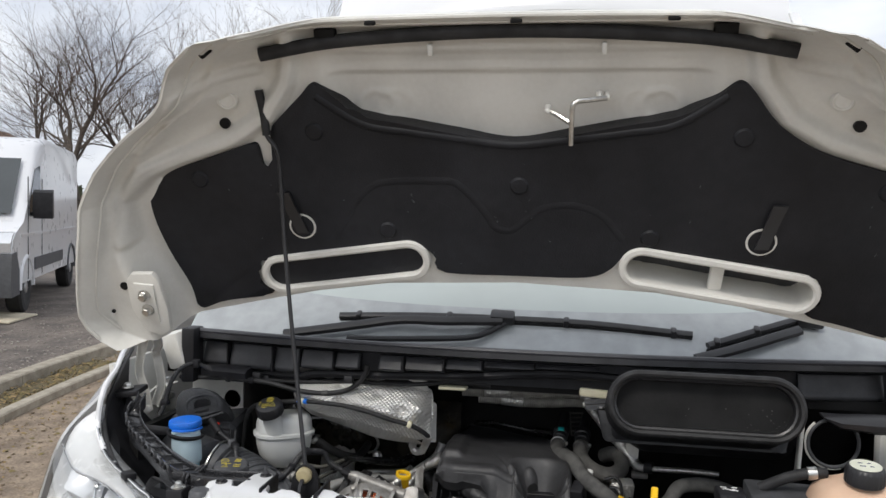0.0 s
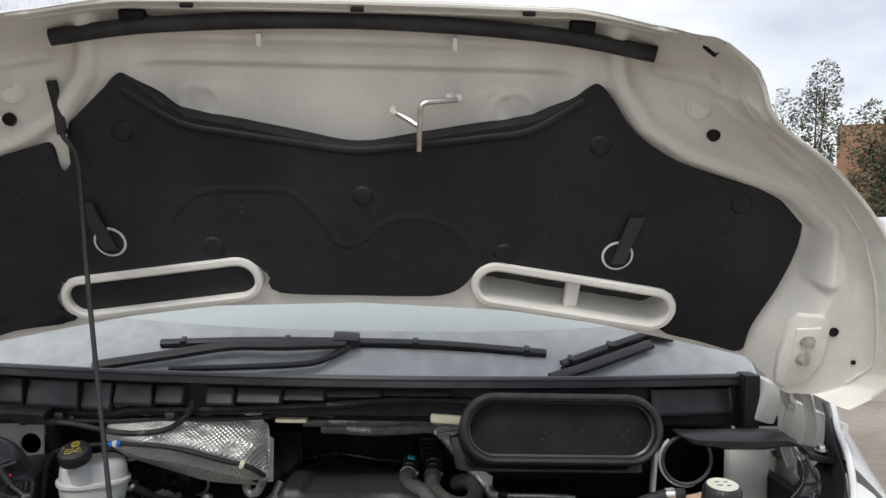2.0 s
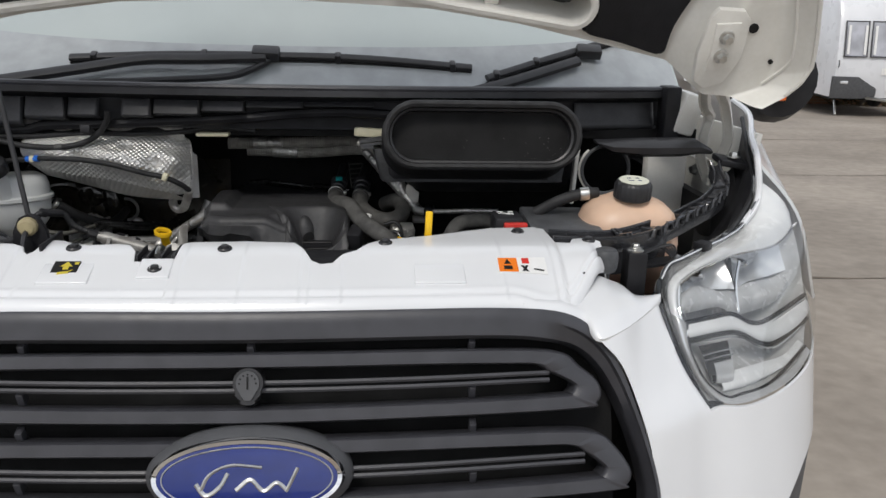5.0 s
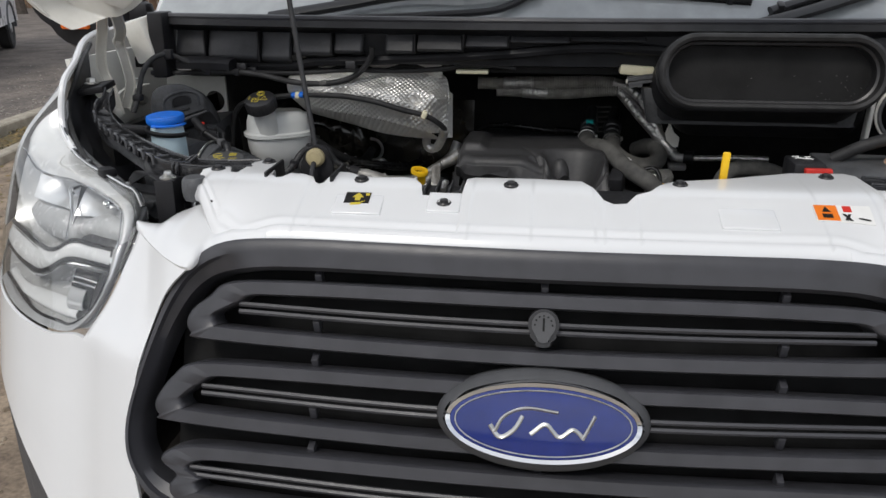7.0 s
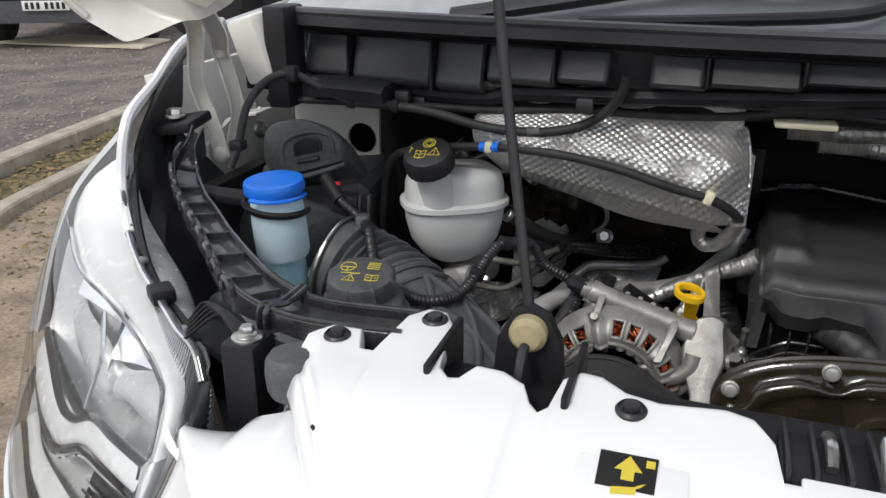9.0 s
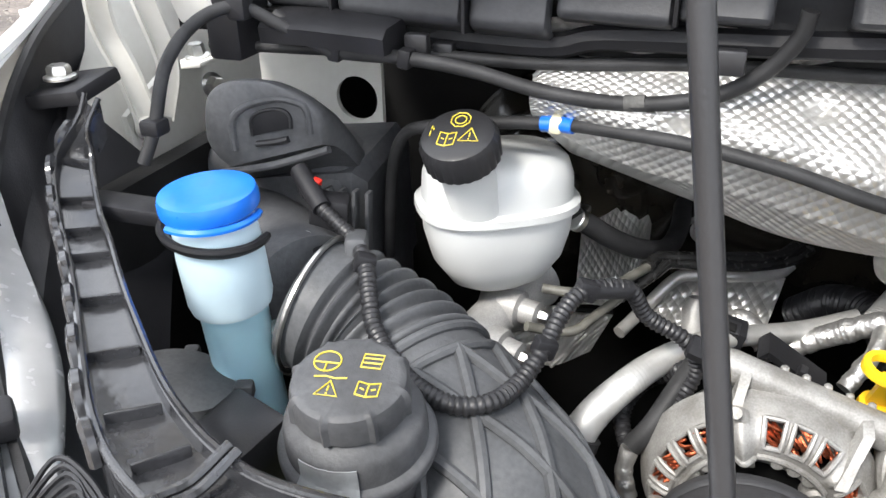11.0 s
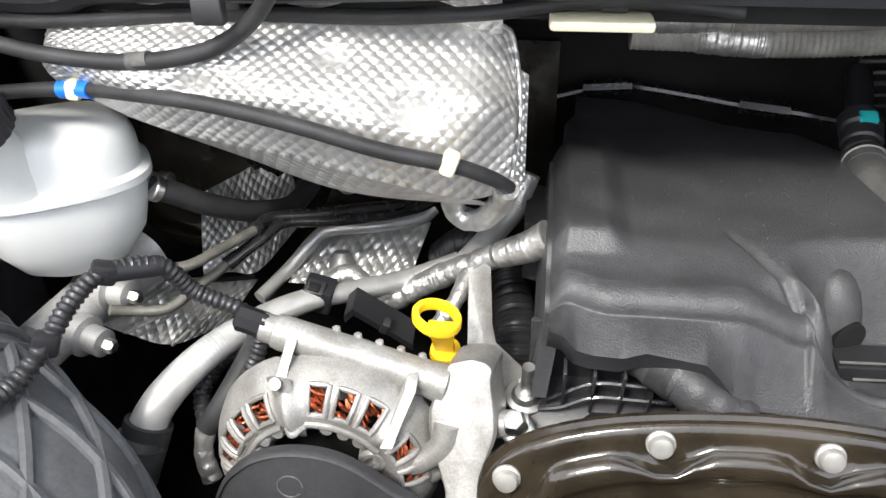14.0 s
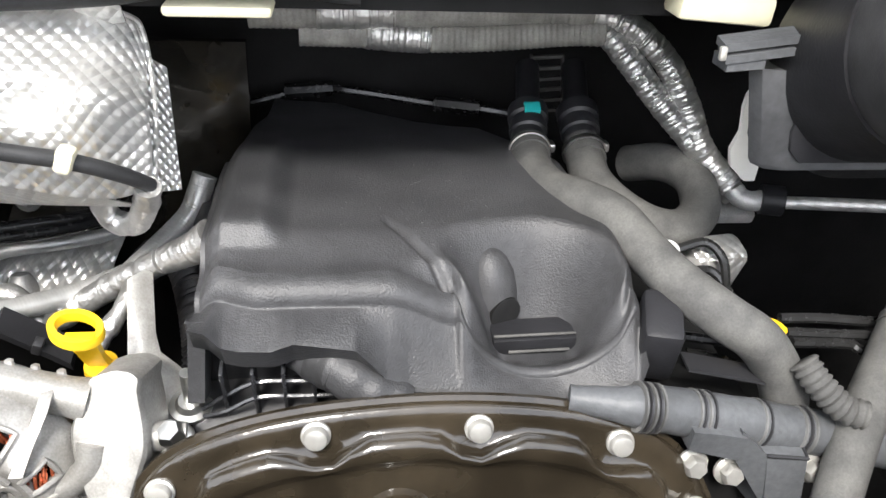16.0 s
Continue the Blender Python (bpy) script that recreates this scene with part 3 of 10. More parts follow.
for sgn in (1, -1):
    bm = bmesh.new()
    plate = [(0.690, 0.115), (0.700, 0.128), (0.742, 0.126), (0.756, 0.110), (0.760, 0.045), (0.742, -0.002), (0.712, -0.014), (0.690, 0.0), (0.684, 0.05)]
    off = 0.02 if sgn < 0 else 0.0
    prism(bm, [(sgn * u + off, v) for u, v in plate], bonnet_at, 0.066, 0.077, 0.003)
    hinge = part("hinge", bm, INNER, bonnet, "pale painted steel hinge with two bolts")
    part("pressed_step", prism(bmesh.new(), [(sgn * u + off, v) for u, v in ((0.70, 0.105), (0.74, 0.108), (0.746, 0.03), (0.705, 0.02))], bonnet_at, 0.074, 0.081, 0.003), INNER, hinge)
    for v in (0.083, 0.050):
        part("bolt", bolt(bmesh.new(), bonnet_at(sgn * 0.722 + off, v, 0.081), BN, 0.009, 0.010), STEEL, hinge)
    part("hinge_arm", strap_arm([(0.738, 0.405, 1.335), (0.782, 0.475, 1.303), (0.825, 0.55, 1.270), (0.853, 0.580, 1.200), (0.846, 0.592, 1.150), (0.840, 0.600, 1.100)], 0.0095, 0.005, sgn, (-0.5, -0.85, 0.1)), INNER, hinge)
    part("hinge_arm", strap_arm([(0.728, 0.415, 1.320), (0.775, 0.52, 1.270), (0.806, 0.570, 1.240), (0.806, 0.582, 1.208), (0.810, 0.600, 1.160), (0.832, 0.612, 1.112)], 0.0092, 0.004, sgn, (-0.5, -0.85, 0.15)), INNER, hinge)
    for x, y, z in ((0.806, 0.566, 1.243), (0.840, 0.594, 1.104)):
        part("pivot_bolt", lathe(bmesh.new(), (sgn * x, y, z), (-sgn * 0.55, -0.83, 0.1), [(0.010, 0), (0.010, 0.004), (0.0065, 0.006), (0.0065, 0.008), (0.002, 0.009)], 18), INNER, hinge)
    foot = part("foot_plate", loft(bmesh.new(), [[V(sgn * (x + d), y, z) for x, y, z in ((0.846, 0.585, 1.03), (0.852, 0.585, 1.115), (0.850, 0.640, 1.140), (0.850, 0.715, 1.142), (0.842, 0.72, 1.03))] for d in (0.0, 0.006)]), INNER, hinge, "pale painted foot plate")
    part("foot_tab", box(bmesh.new(), (sgn * 0.838, 0.676, 1.143), (0.040, 0.044, 0.005), (0, sgn * 8, 0), 0.002), INNER, foot)
    part("foot_bolt", bolt(bmesh.new(), (sgn * 0.836, 0.676, 1.146), (0, -0.1, 1), 0.0085, 0.011), STEEL, foot, "bright flange bolt")
    part("foot_bolt", bolt(bmesh.new(), (sgn * 0.847, 0.705, 1.112), (-sgn * 0.9, -0.4, 0.1), 0.009, 0.012), STEEL, foot, "bright flange bolt")

# bonnet prop rod
rod = thing("prop_rod", (-0.335, 0.219, 1.10), "thin black bonnet prop rod in a tan grommet", "prop rod")
ROD = [V(-0.335, 0.222, 1.112), V(-0.370, 0.255, 1.30), V(-0.396, 0.272, 1.48), V(-0.407, 0.270, 1.62), V(-0.412, 0.263, 1.665), V(-0.428, 0.257, 1.690), V(-0.431, 0.250, 1.725)]
part("rod", tube(bmesh.new(), ROD, 0.0038, 10), SATIN, rod)
part("rod_sleeve", tube(bmesh.new(), [ROD[5], ROD[6], V(-0.436, 0.238, 1.765)], 0.0075, 10), RUBBER, rod, "black rubber sleeve")
part("grommet", lathe(bmesh.new(), (-0.335, 0.203, 1.113), (0, 1, 0.05), [(0.004, 0), (0.010, 0.001), (0.0135, 0.005), (0.0135, 0.012), (0.010, 0.016), (0.004, 0.018)], 28), TAN, rod, "tan rubber grommet")
part("rod_foot", tube(bmesh.new(), [(-0.335, 0.222, 1.112), (-0.336, 0.196, 1.10), (-0.337, 0.185, 1.06)], 0.0038, 8), SATIN, rod)

# ---- slam panel ----
REAR = [(-0.500, 0.15), (-0.497, 0.195), (-0.485, 0.212), (-0.462, 0.212), (-0.452, 0.186), (-0.441, 0.186), (-0.436, 0.245), (-0.425, 0.260), (-0.41, 0.258), (-0.399, 0.240), (-0.389, 0.180), (-0.380, 0.170), (-0.372, 0.172), (-0.364, 0.189), (-0.345, 0.187), (-0.328, 0.176), (-0.321, 0.160), (-0.314, 0.153), (-0.308, 0.159), (-0.304, 0.190), (-0.294, 0.202), (-0.28, 0.200), (-0.262, 0.186), (-0.24, 0.181), (-0.20, 0.186), (-0.184, 0.181), (-0.172, 0.162), (-0.167, 0.136), (-0.115, 0.136), (-0.111, 0.186), (-0.10, 0.193), (-0.02, 0.196), (0.045, 0.190), (0.060, 0.166), (0.072, 0.138), (0.085, 0.130), (0.102, 0.132), (0.116, 0.152), (0.135, 0.162), (0.15, 0.185), (0.17, 0.202), (0.25, 0.228), (0.34, 0.268), (0.412, 0.274), (0.424, 0.262), (0.428, 0.190), (0.450, 0.188), (0.458, 0.207), (0.485, 0.212), (0.497, 0.195), (0.500, 0.15)]


def slam_front(x):
    return 0.046 + 0.03 * x * x - 0.008 * ease((abs(x) - 0.34) / 0.06) + 0.022 * ease((abs(x) - 0.395) / 0.04) + 1.35 * max(0.0, abs(x) - 0.435)


SLAM_PROFILE = [(q.x, q.y) for q in spline([V(a, c, 0) for a, c in ((0.0, 1.022), (0.03, 1.040), (0.05, 1.051), (0.065, 1.0585), (0.12, 1.0805), (0.15, 1.0915), (0.18, 1.0965), (0.23, 1.098), (0.3, 1.0985))], 10)]


def slam_z(x, y):
    z = lerp_table(SLAM_PROFILE, y)
    return z - 0.042 * ease((abs(x) - 0.34) / 0.14) * ease(1 - (y - 0.02) / 0.12) - 0.016 * ease((abs(x) - 0.474) / 0.028) * ease(1 - (y - 0.155) / 0.04)


slam = thing("radiator_cover", (0, 0.15, 1.05), "glossy white plastic cover over the radiator support", "cover")


def slam_panel():
    xs = sorted({-0.5 + i * 0.004 for i in range(251)} | {x for x, _ in REAR})
    bm = bmesh.new()

    def fn(s, t):
        x = xs[round(s * (len(xs) - 1))]
        f, r = slam_front(x), lerp_table(REAR, x)
        y = f + (r - f) * t
        lip = 0.010 * max(0.0, 1 - (y - f) / 0.012) ** 2 + 0.004 * max(0.0, 1 - (r - y) / 0.006) ** 2
        lip += 0.0022 * math.exp(-((y - f - 0.019) / 0.0035) ** 2) - 0.0012 * math.exp(-((y - f - 0.027) / 0.004) ** 2)
        return V(x, y, slam_z(x, y) - lip)
    return sheet(bm, fn, len(xs) - 1, 56, (0, 0.002, -0.007))


part("panel", slam_panel(), WHITE, slam, angle=50)
CLIPS = [(-0.475, 0.193), (-0.414, 0.238), (-0.257, 0.165), (-0.136, 0.116), (-0.05, 0.162), (0.176, 0.183), (0.381, 0.240), (0.481, 0.194)]
for x, y in CLIPS:
    z = slam_z(x, y)
    part("push_clip", lathe(bmesh.new(), (x, y, z - 0.001), (0, -0.1, 1), [(0.0102, 0), (0.0102, 0.002), (0.0085, 0.004), (0.0075, 0.0025), (0.006, 0.0025), (0.0052, 0.0065), (0.002, 0.007)], 24), SATIN, slam, "black push clip")
for x, y, w in ((-0.136, 0.118, 0.044), (0.25, 0.105, 0.07), (-0.250, 0.108, 0.066)):
    part("raised_pad", box(bmesh.new(), (x, y, slam_z(x, y) - 0.0005), (w, 0.044, 0.004), (18, 0, 0), 0.0018, 3), WHITE, slam)


def on_slam(x, y, h=0.0015):
    dz = (slam_z(x, y + 0.005) - slam_z(x, y - 0.005)) / 0.01
    return V(x, y, slam_z(x, y)) + V(0, -dz, 1).normalized() * h


def slam_sticker(parent, name, x0, x1, y0, y1, material, h=0.0015, label=""):
    bm = bmesh.new()
    sheet(bm, lambda s, t: on_slam(x0 + (x1 - x0) * s, y0 + (y1 - y0) * t, h), 6, 6, (0, 0, -0.0012))
    return part(name, bm, material, parent, label)


st = thing("oil_warning_sticker", on_slam(-0.252, 0.1, 0), "black sticker with yellow oil pictograms on white cover", "sticker")
slam_sticker(st, "backing", -0.270, -0.236, 0.101, 0.131, LABELBLACK)
bm = bmesh.new()
for tri in ([(-0.262, 0.119), (-0.240, 0.119), (-0.251, 0.131)], [(-0.256, 0.111), (-0.246, 0.111), (-0.246, 0.120), (-0.256, 0.120)], [(-0.262, 0.098), (-0.243, 0.101), (-0.243, 0.107), (-0.262, 0.104)], [(-0.240, 0.107), (-0.236, 0.111), (-0.243, 0.108), (-0.245, 0.105)],
            [(-0.238, 0.124), (-0.231, 0.124), (-0.231, 0.130), (-0.238, 0.130)]):
    prism(bm, [(-0.253 + (u + 0.252) * 0.74, 0.116 + (v - 0.1135) * 0.77) for u, v in tri], lambda u, v, h: on_slam(u, v, h), 0.0017, 0.0021)
part("print", bm, YPRINT, st)
st = thing("fan_warning_sticker", on_slam(0.365, 0.1, 0), "orange and white fan warning sticker on white cover", "sticker")
slam_sticker(st, "backing", 0.333, 0.402, 0.106, 0.136, LABELWHITE)
slam_sticker(st, "orange_field", 0.334, 0.361, 0.107, 0.135, LABELORANGE, 0.0019)
bm = bmesh.new()
for tri in ([(0.342, 0.122), (0.352, 0.122), (0.347, 0.132)], [(0.341, 0.111), (0.353, 0.111), (0.353, 0.118), (0.341, 0.118)], [(0.366, 0.108), (0.370, 0.108), (0.376, 0.119), (0.372, 0.119)], [(0.372, 0.108), (0.376, 0.108), (0.369, 0.119), (0.365, 0.119)], [(0.383, 0.112), (0.397, 0.110), (0.398, 0.112), (0.384, 0.114)]):
    prism(bm, tri, lambda u, v, h: on_slam(u, v, h), 0.0022, 0.0026)
part("print", bm, LABELBLACK, st)
slam_sticker(st, "red_mark", 0.368, 0.378, 0.124, 0.134, RED, 0.0023)

# black carrier below the white cover, with the rod holder and the latch pocket
carrier = thing("radiator_support", (0, 0.2, 0.95), "black plastic radiator support under the cover", "support")
part("crossbeam", box(bmesh.new(), (0, 0.17, 1.02), (0.93, 0.12, 0.11), (0, 0, 0), 0.01), BLACK, carrier)
for x0, y0 in ((-0.395, 0.235), (-0.298, 0.225)):
    part("rod_holder", box(bmesh.new(), (x0, y0 - 0.03, 1.080), (0.005, 0.08, 0.044), (0, 0, 0), 0.002), BLACK, carrier)
bm = bmesh.new()
prism(bm, [(-0.362, 1.06), (-0.308, 1.06), (-0.312, 1.105), (-0.322, 1.125), (-0.335, 1.131), (-0.348, 1.125), (-0.358, 1.105)], lambda u, v, h: V(u, h, v), 0.215, 0.228, 0.003)
part("rod_plate", bm, BLACK, carrier)
part("latch_pocket", box(bmesh.new(), (-0.141, 0.165, 1.078), (0.055, 0.05, 0.012), (0, 0, 0), 0.002), BLACK, carrier)
for x in (-0.165, -0.15, -0.132, -0.117):
    part("pocket_rib", box(bmesh.new(), (x, 0.165, 1.085), (0.003, 0.055, 0.014), (0, 0, 0), 0.001), SATIN, carrier)
part("latch_hook", tube(bmesh.new(), [(-0.141, 0.150, 1.088), (-0.141, 0.165, 1.094), (-0.141, 0.182, 1.090)], 0.004, 8), STEEL, carrier, "steel latch hook")
for sgn in (1, -1):
    part("bump_stop", lathe(bmesh.new(), (sgn * 0.500, 0.168, 1.032), (0, 0, 1), [(0.009, -0.05), (0.009, 0.024), (0.017, 0.026), (0.0195, 0.031), (0.0205, 0.044), (0.0195, 0.054), (0.016, 0.059), (0.004, 0.060)], 36), DUSTY, carrier, "black rubber bump stop")
    br = part("lamp_bracket", box(bmesh.new(), (sgn * 0.556, 0.197, 1.045), (0.030, 0.034, 0.07), (0, 0, 0), 0.003), BLACK, carrier)
    part("washer", lathe(bmesh.new(), (sgn * 0.555, 0.196, 1.080), (0, 0, 1), [(0.0125, 0), (0.0125, 0.002), (0.011, 0.003), (0.002, 0.003)], 28), STEEL, br, "zinc washer")
    part("bolt", bolt(bmesh.new(), (sgn * 0.555, 0.196, 1.083), (0, 0, 1), 0.0062, 0.006), STEEL, br)

# ---- grille ----


def grille_at(x, z, h=0.0):
    z2 = max(z, 0.72)
    y = 0.005 + 0.36 * (z2 - 0.965) + 0.12 * x * x - 0.15 * (z2 - z)
    return V(x, y, z) + V(0, -0.94, 0.34) * h


grille = thing("grille", (0, 0, 0.62), "charcoal plastic van grille with rounded slats", "grille")
FRAME_OUT = [(0, 1.047), (0.2, 1.047), (0.33, 1.045), (0.414, 1.036), (0.46, 1.010), (0.495, 0.962), (0.530, 0.87), (0.548, 0.79), (0.53, 0.735), (0.47, 0.69), (0.3, 0.66), (0, 0.65)]
FRAME_IN = [(0, 1.009), (0.2, 1.009), (0.32, 1.007), (0.39, 1.000), (0.442, 0.984), (0.480, 0.942), (0.515, 0.867), (0.533, 0.792), (0.515, 0.745), (0.45, 0.72), (0.3, 0.69), (0, 0.68)]


def mirrored(pts, n=5):
    p = [(q.x, q.y) for q in spline([(a, b, 0) for a, b in pts], n)]
    return p + [(-a, b) for a, b in p[::-1][1:-1]]


fo, fi = mirrored(FRAME_OUT), mirrored(FRAME_IN)
bm = bmesh.new()
def surround_ring(k, flat, deep):
    """A ring of the surround at share k from its outer to its inner edge; it sinks into a recess along the sides."""
    out = []
    for (x, z), (p, q) in zip(fo, fi):
        w = ease((abs(x) - 0.40) / 0.06)
        out.append(grille_at(x + (p - x) * k, z + (q - z) * k, flat + (deep - flat) * w))
    return out


loft(bm, [surround_ring(0, -0.02, -0.02), surround_ring(0, 0.002, 0.001), surround_ring(0.1, 0.005, 0.004), surround_ring(0.38, 0.0052, 0.0035), surround_ring(0.46, 0.005, -0.006), surround_ring(0.88, 0.004, -0.014), surround_ring(1, -0.004, -0.03), surround_ring(1, -0.05, -0.06)], cap=False)
part("surround", bm, GRILLE, grille, "satin charcoal surround")
part("back_mesh", sheet(bmesh.new(), lambda s, t: grille_at(-0.5 + s, 0.68 + 0.34 * t, -0.07), 20, 8, (0, 0.004, 0)), DARK, grille)


def slat_ring(zt, zb, xt, xb):
    """A flat-faced rounded loop: an upper and a lower slat joined by broad slanting ends."""
    m = (zt + zb) / 2
    o = [(0, zt + 0.0095), (xt * 0.5, zt + 0.0085), (xt - 0.07, zt + 0.0045), (xt - 0.016, zt - 0.003), (xt + 0.006, zt - 0.020), (xb + 0.003, m - 0.004), (xb + 0.012, zb + 0.012), (xb + 0.006, zb - 0.002), (xb - 0.016, zb - 0.009), (xb * 0.5, zb - 0.009), (0, zb - 0.0095)]
    n = [(0, zt - 0.0095), (xt * 0.5, zt - 0.0105), (xt - 0.10, zt - 0.0135), (xt - 0.054, zt - 0.0165), (xt - 0.034, zt - 0.027), (xb - 0.034, m - 0.006), (xb - 0.027, zb + 0.021), (xb - 0.033, zb + 0.0125), (xb - 0.052, zb + 0.0105), (xb * 0.5, zb + 0.010), (0, zb + 0.0095)]
    oo, nn = mirrored(o, 7), mirrored(n, 7)

    def ring(k, h):
        return [grille_at(a + (c - a) * k, d + (f - d) * k, h) for (a, d), (c, f) in zip(oo, nn)]
    bm = bmesh.new()
    loft(bm, [ring(0, -0.04), ring(0, -0.006), ring(0.05, -0.0015), ring(0.13, 0.0012), ring(0.87, 0.0012), ring(0.95, -0.0015), ring(1, -0.007), ring(1, -0.04)], cap=False)
    return bm


for zt, zb, xt, xb in ((0.988, 0.922, 0.43, 0.455), (0.884, 0.816, 0.478, 0.496), (0.780, 0.716, 0.49, 0.47)):
    part("slat", slat_ring(zt, zb, xt, xb), GRILLE, grille, angle=50)
    bm = bmesh.new()
    for dz in (0.004, -0.005):
        tube(bm, [grille_at(x, (zt + zb) / 2 + 0.002 + dz, -0.008) for x in (-xt + 0.036, -0.2, 0, 0.2, xt - 0.036)], 0.0034, 6, 8)
    part("thin_slat", bm, GRILLE, grille)
for x in (-0.29, 0.0, 0.29):
    for z in (1.000, 0.943, 0.897, 0.838, 0.79):
        part("slat_bracket", box(bmesh.new(), grille_at(x, z, -0.022), (0.009, 0.014, 0.02), (20, 0, 0), 0.001), GRILLE, grille)
lock = thing("bonnet_lock", grille_at(0, 0.962, 0), "round grey bonnet lock cover with a key slot", "lock")
bm = bmesh.new()
sh = [(0.019 * math.cos(a), 0.962 + 0.018 * math.sin(a) - (0.008 if math.sin(a) < -0.8 else 0)) for a in (2 * math.pi * i / 40 for i in range(40))]
prism(bm, sh, grille_at, -0.02, 0.006, 0.003)
part("bezel", bm, SATIN, lock)
sh = [(0.0145 * math.cos(a), 0.962 + 0.0145 * math.sin(a) - (0.006 if math.sin(a) < -0.85 else 0)) for a in (2 * math.pi * i / 40 for i in range(40))]
part("cap", prism(bmesh.new(), sh, grille_at, 0.004, 0.0085, 0.001), BUMPER, lock, "grey cap")
bm = bmesh.new()
prism(bm, [(-0.0012, 0.955), (0.0012, 0.955), (0.0012, 0.970), (-0.0012, 0.970)], grille_at, 0.008, 0.0092)
for i in range(7):
    a = math.pi * (0.0 + i / 6)
    prism(bm, [(0.0105 * math.cos(a) - 0.001, 0.962 + 0.0105 * math.sin(a) - 0.001), (0.0105 * math.cos(a) + 0.001, 0.962 + 0.0105 * math.sin(a) - 0.001), (0.0105 * math.cos(a) + 0.001, 0.962 + 0.0105 * math.sin(a) + 0.001), (0.0105 * math.cos(a) - 0.001, 0.962 + 0.0105 * math.sin(a) + 0.001)], grille_at, 0.008, 0.0089)
part("key_mark", bm, DARK, lock)

badge = thing("badge", grille_at(0, 0.8, 0.02), "oval blue badge with chrome rim and plain silver mark", "badge")
BZ = 0.853


def oval(rx, rz, n=72):
    return [(0.003 + rx * math.cos(2 * math.pi * i / n), BZ + rz * math.sin(2 * math.pi * i / n)) for i in range(n)]


def oval_loft(levels):
    bm = bmesh.new()
    loft(bm, [[grille_at(x, z, h) for x, z in oval(rx, rz)] for rx, rz, h in levels])
    return bm


part("backing", oval_loft([(0.129, 0.058, -0.03), (0.130, 0.059, -0.002), (0.126, 0.056, 0.008), (0.119, 0.048, 0.016)]), BUMPER, badge, "grey plastic backing")
part("chrome_rim", oval_loft([(0.120, 0.0480, 0.010), (0.120, 0.0480, 0.018), (0.1165, 0.0450, 0.024), (0.111, 0.0405, 0.0225), (0.109, 0.039, 0.018)]), CHROME, badge, "polished chrome rim")
part("enamel", oval_loft([(0.1105, 0.040, 0.015), (0.1105, 0.040, 0.0225), (0.07, 0.025, 0.0245), (0.02, 0.008, 0.025)]), BADGE_BLUE, badge, "deep blue face")
bm = bmesh.new()
tube(bm, [grille_at(x, z, 0.0238) for x, z in oval(0.1045, 0.0365)] + [grille_at(*oval(0.1045, 0.0365)[0], 0.0238)], 0.0009, 6, smooth=False)
part("pinstripe", bm, STEEL, badge)
bm = bmesh.new()
for pts, r in (([(-0.056, -0.012), (-0.045, 0.006), (-0.02, 0.016), (0.018, 0.013)], 0.0035), ([(-0.062, -0.004), (-0.05, -0.017), (-0.034, -0.008), (-0.024, 0.008)], 0.0035), ([(-0.014, -0.012), (0.004, 0.0), (0.020, -0.013), (0.036, -0.004), (0.05, -0.014)], 0.0032), ([(0.048, -0.015), (0.056, 0.000), (0.062, 0.012)], 0.0035)):
    tube(bm, [grille_at(0.003 + x, BZ + z, 0.0245) for x, z in pts], r, 8, 8, flat=0.5)
part("silver_mark", bm, STEEL, badge, "plain silver strokes")

# ---- wings, bumper, lamps ----
body = thing("van_body", (0, 1.2, 0), "white panel van front with open engine bay", "van")


def side(pts, s):
    return [V(s * x, y, z) for x, y, z in pts]


LAMP_TOP = [(0.597, 0.190, 1.036), (0.613, 0.205, 1.055), (0.640, 0.222, 1.060), (0.672, 0.248, 1.063), (0.710, 0.280, 1.066), (0.752, 0.316, 1.069), (0.800, 0.362, 1.079), (0.846, 0.412, 1.112), (0.85, 0.44, 1.180)]
LAMP_OUT = [(0.895, 0.245, 0.884), (0.942, 0.345, 0.950), (0.925, 0.405, 1.085), (0.85, 0.44, 1.180)]
LAMP_BOT = [(0.647, 0.07, 0.874), (0.725, 0.10, 0.858), (0.82, 0.165, 0.862), (0.895, 0.245, 0.884)]
LAMP_IN = [(0.645, 0.07, 0.874), (0.615, 0.083, 0.917), (0.591, 0.104, 0.968), (0.580, 0.134, 1.010), (0.597, 0.190, 1.036)]
BUMPER_BASE = [(q.x, q.y) for q in spline([V(a, c, 0) for a, c in ((0.40, -0.055), (0.458, -0.030), (0.50, -0.015), (0.532, 0.0), (0.56, 0.013), (0.60, 0.036), (0.647, 0.066), (0.725, 0.102), (0.82, 0.165), (0.897, 0.246), (0.944, 0.347), (0.985, 0.48))], 10)]


def bumper_y(x, z):
    """How far back the painted bumper lies: it wraps round from the grille to the wing and leans back upwards."""
    k = 0.40 + 0.27 * ease((x - 0.47) / 0.11) - 0.25 * ease((x - 0.72) / 0.2)
    up = max(0.0, z - 0.87)
    return lerp_table(BUMPER_BASE, x) + k * up * ease(0.5 + up / 0.12) + 0.28 * min(0.0, z - 0.87)


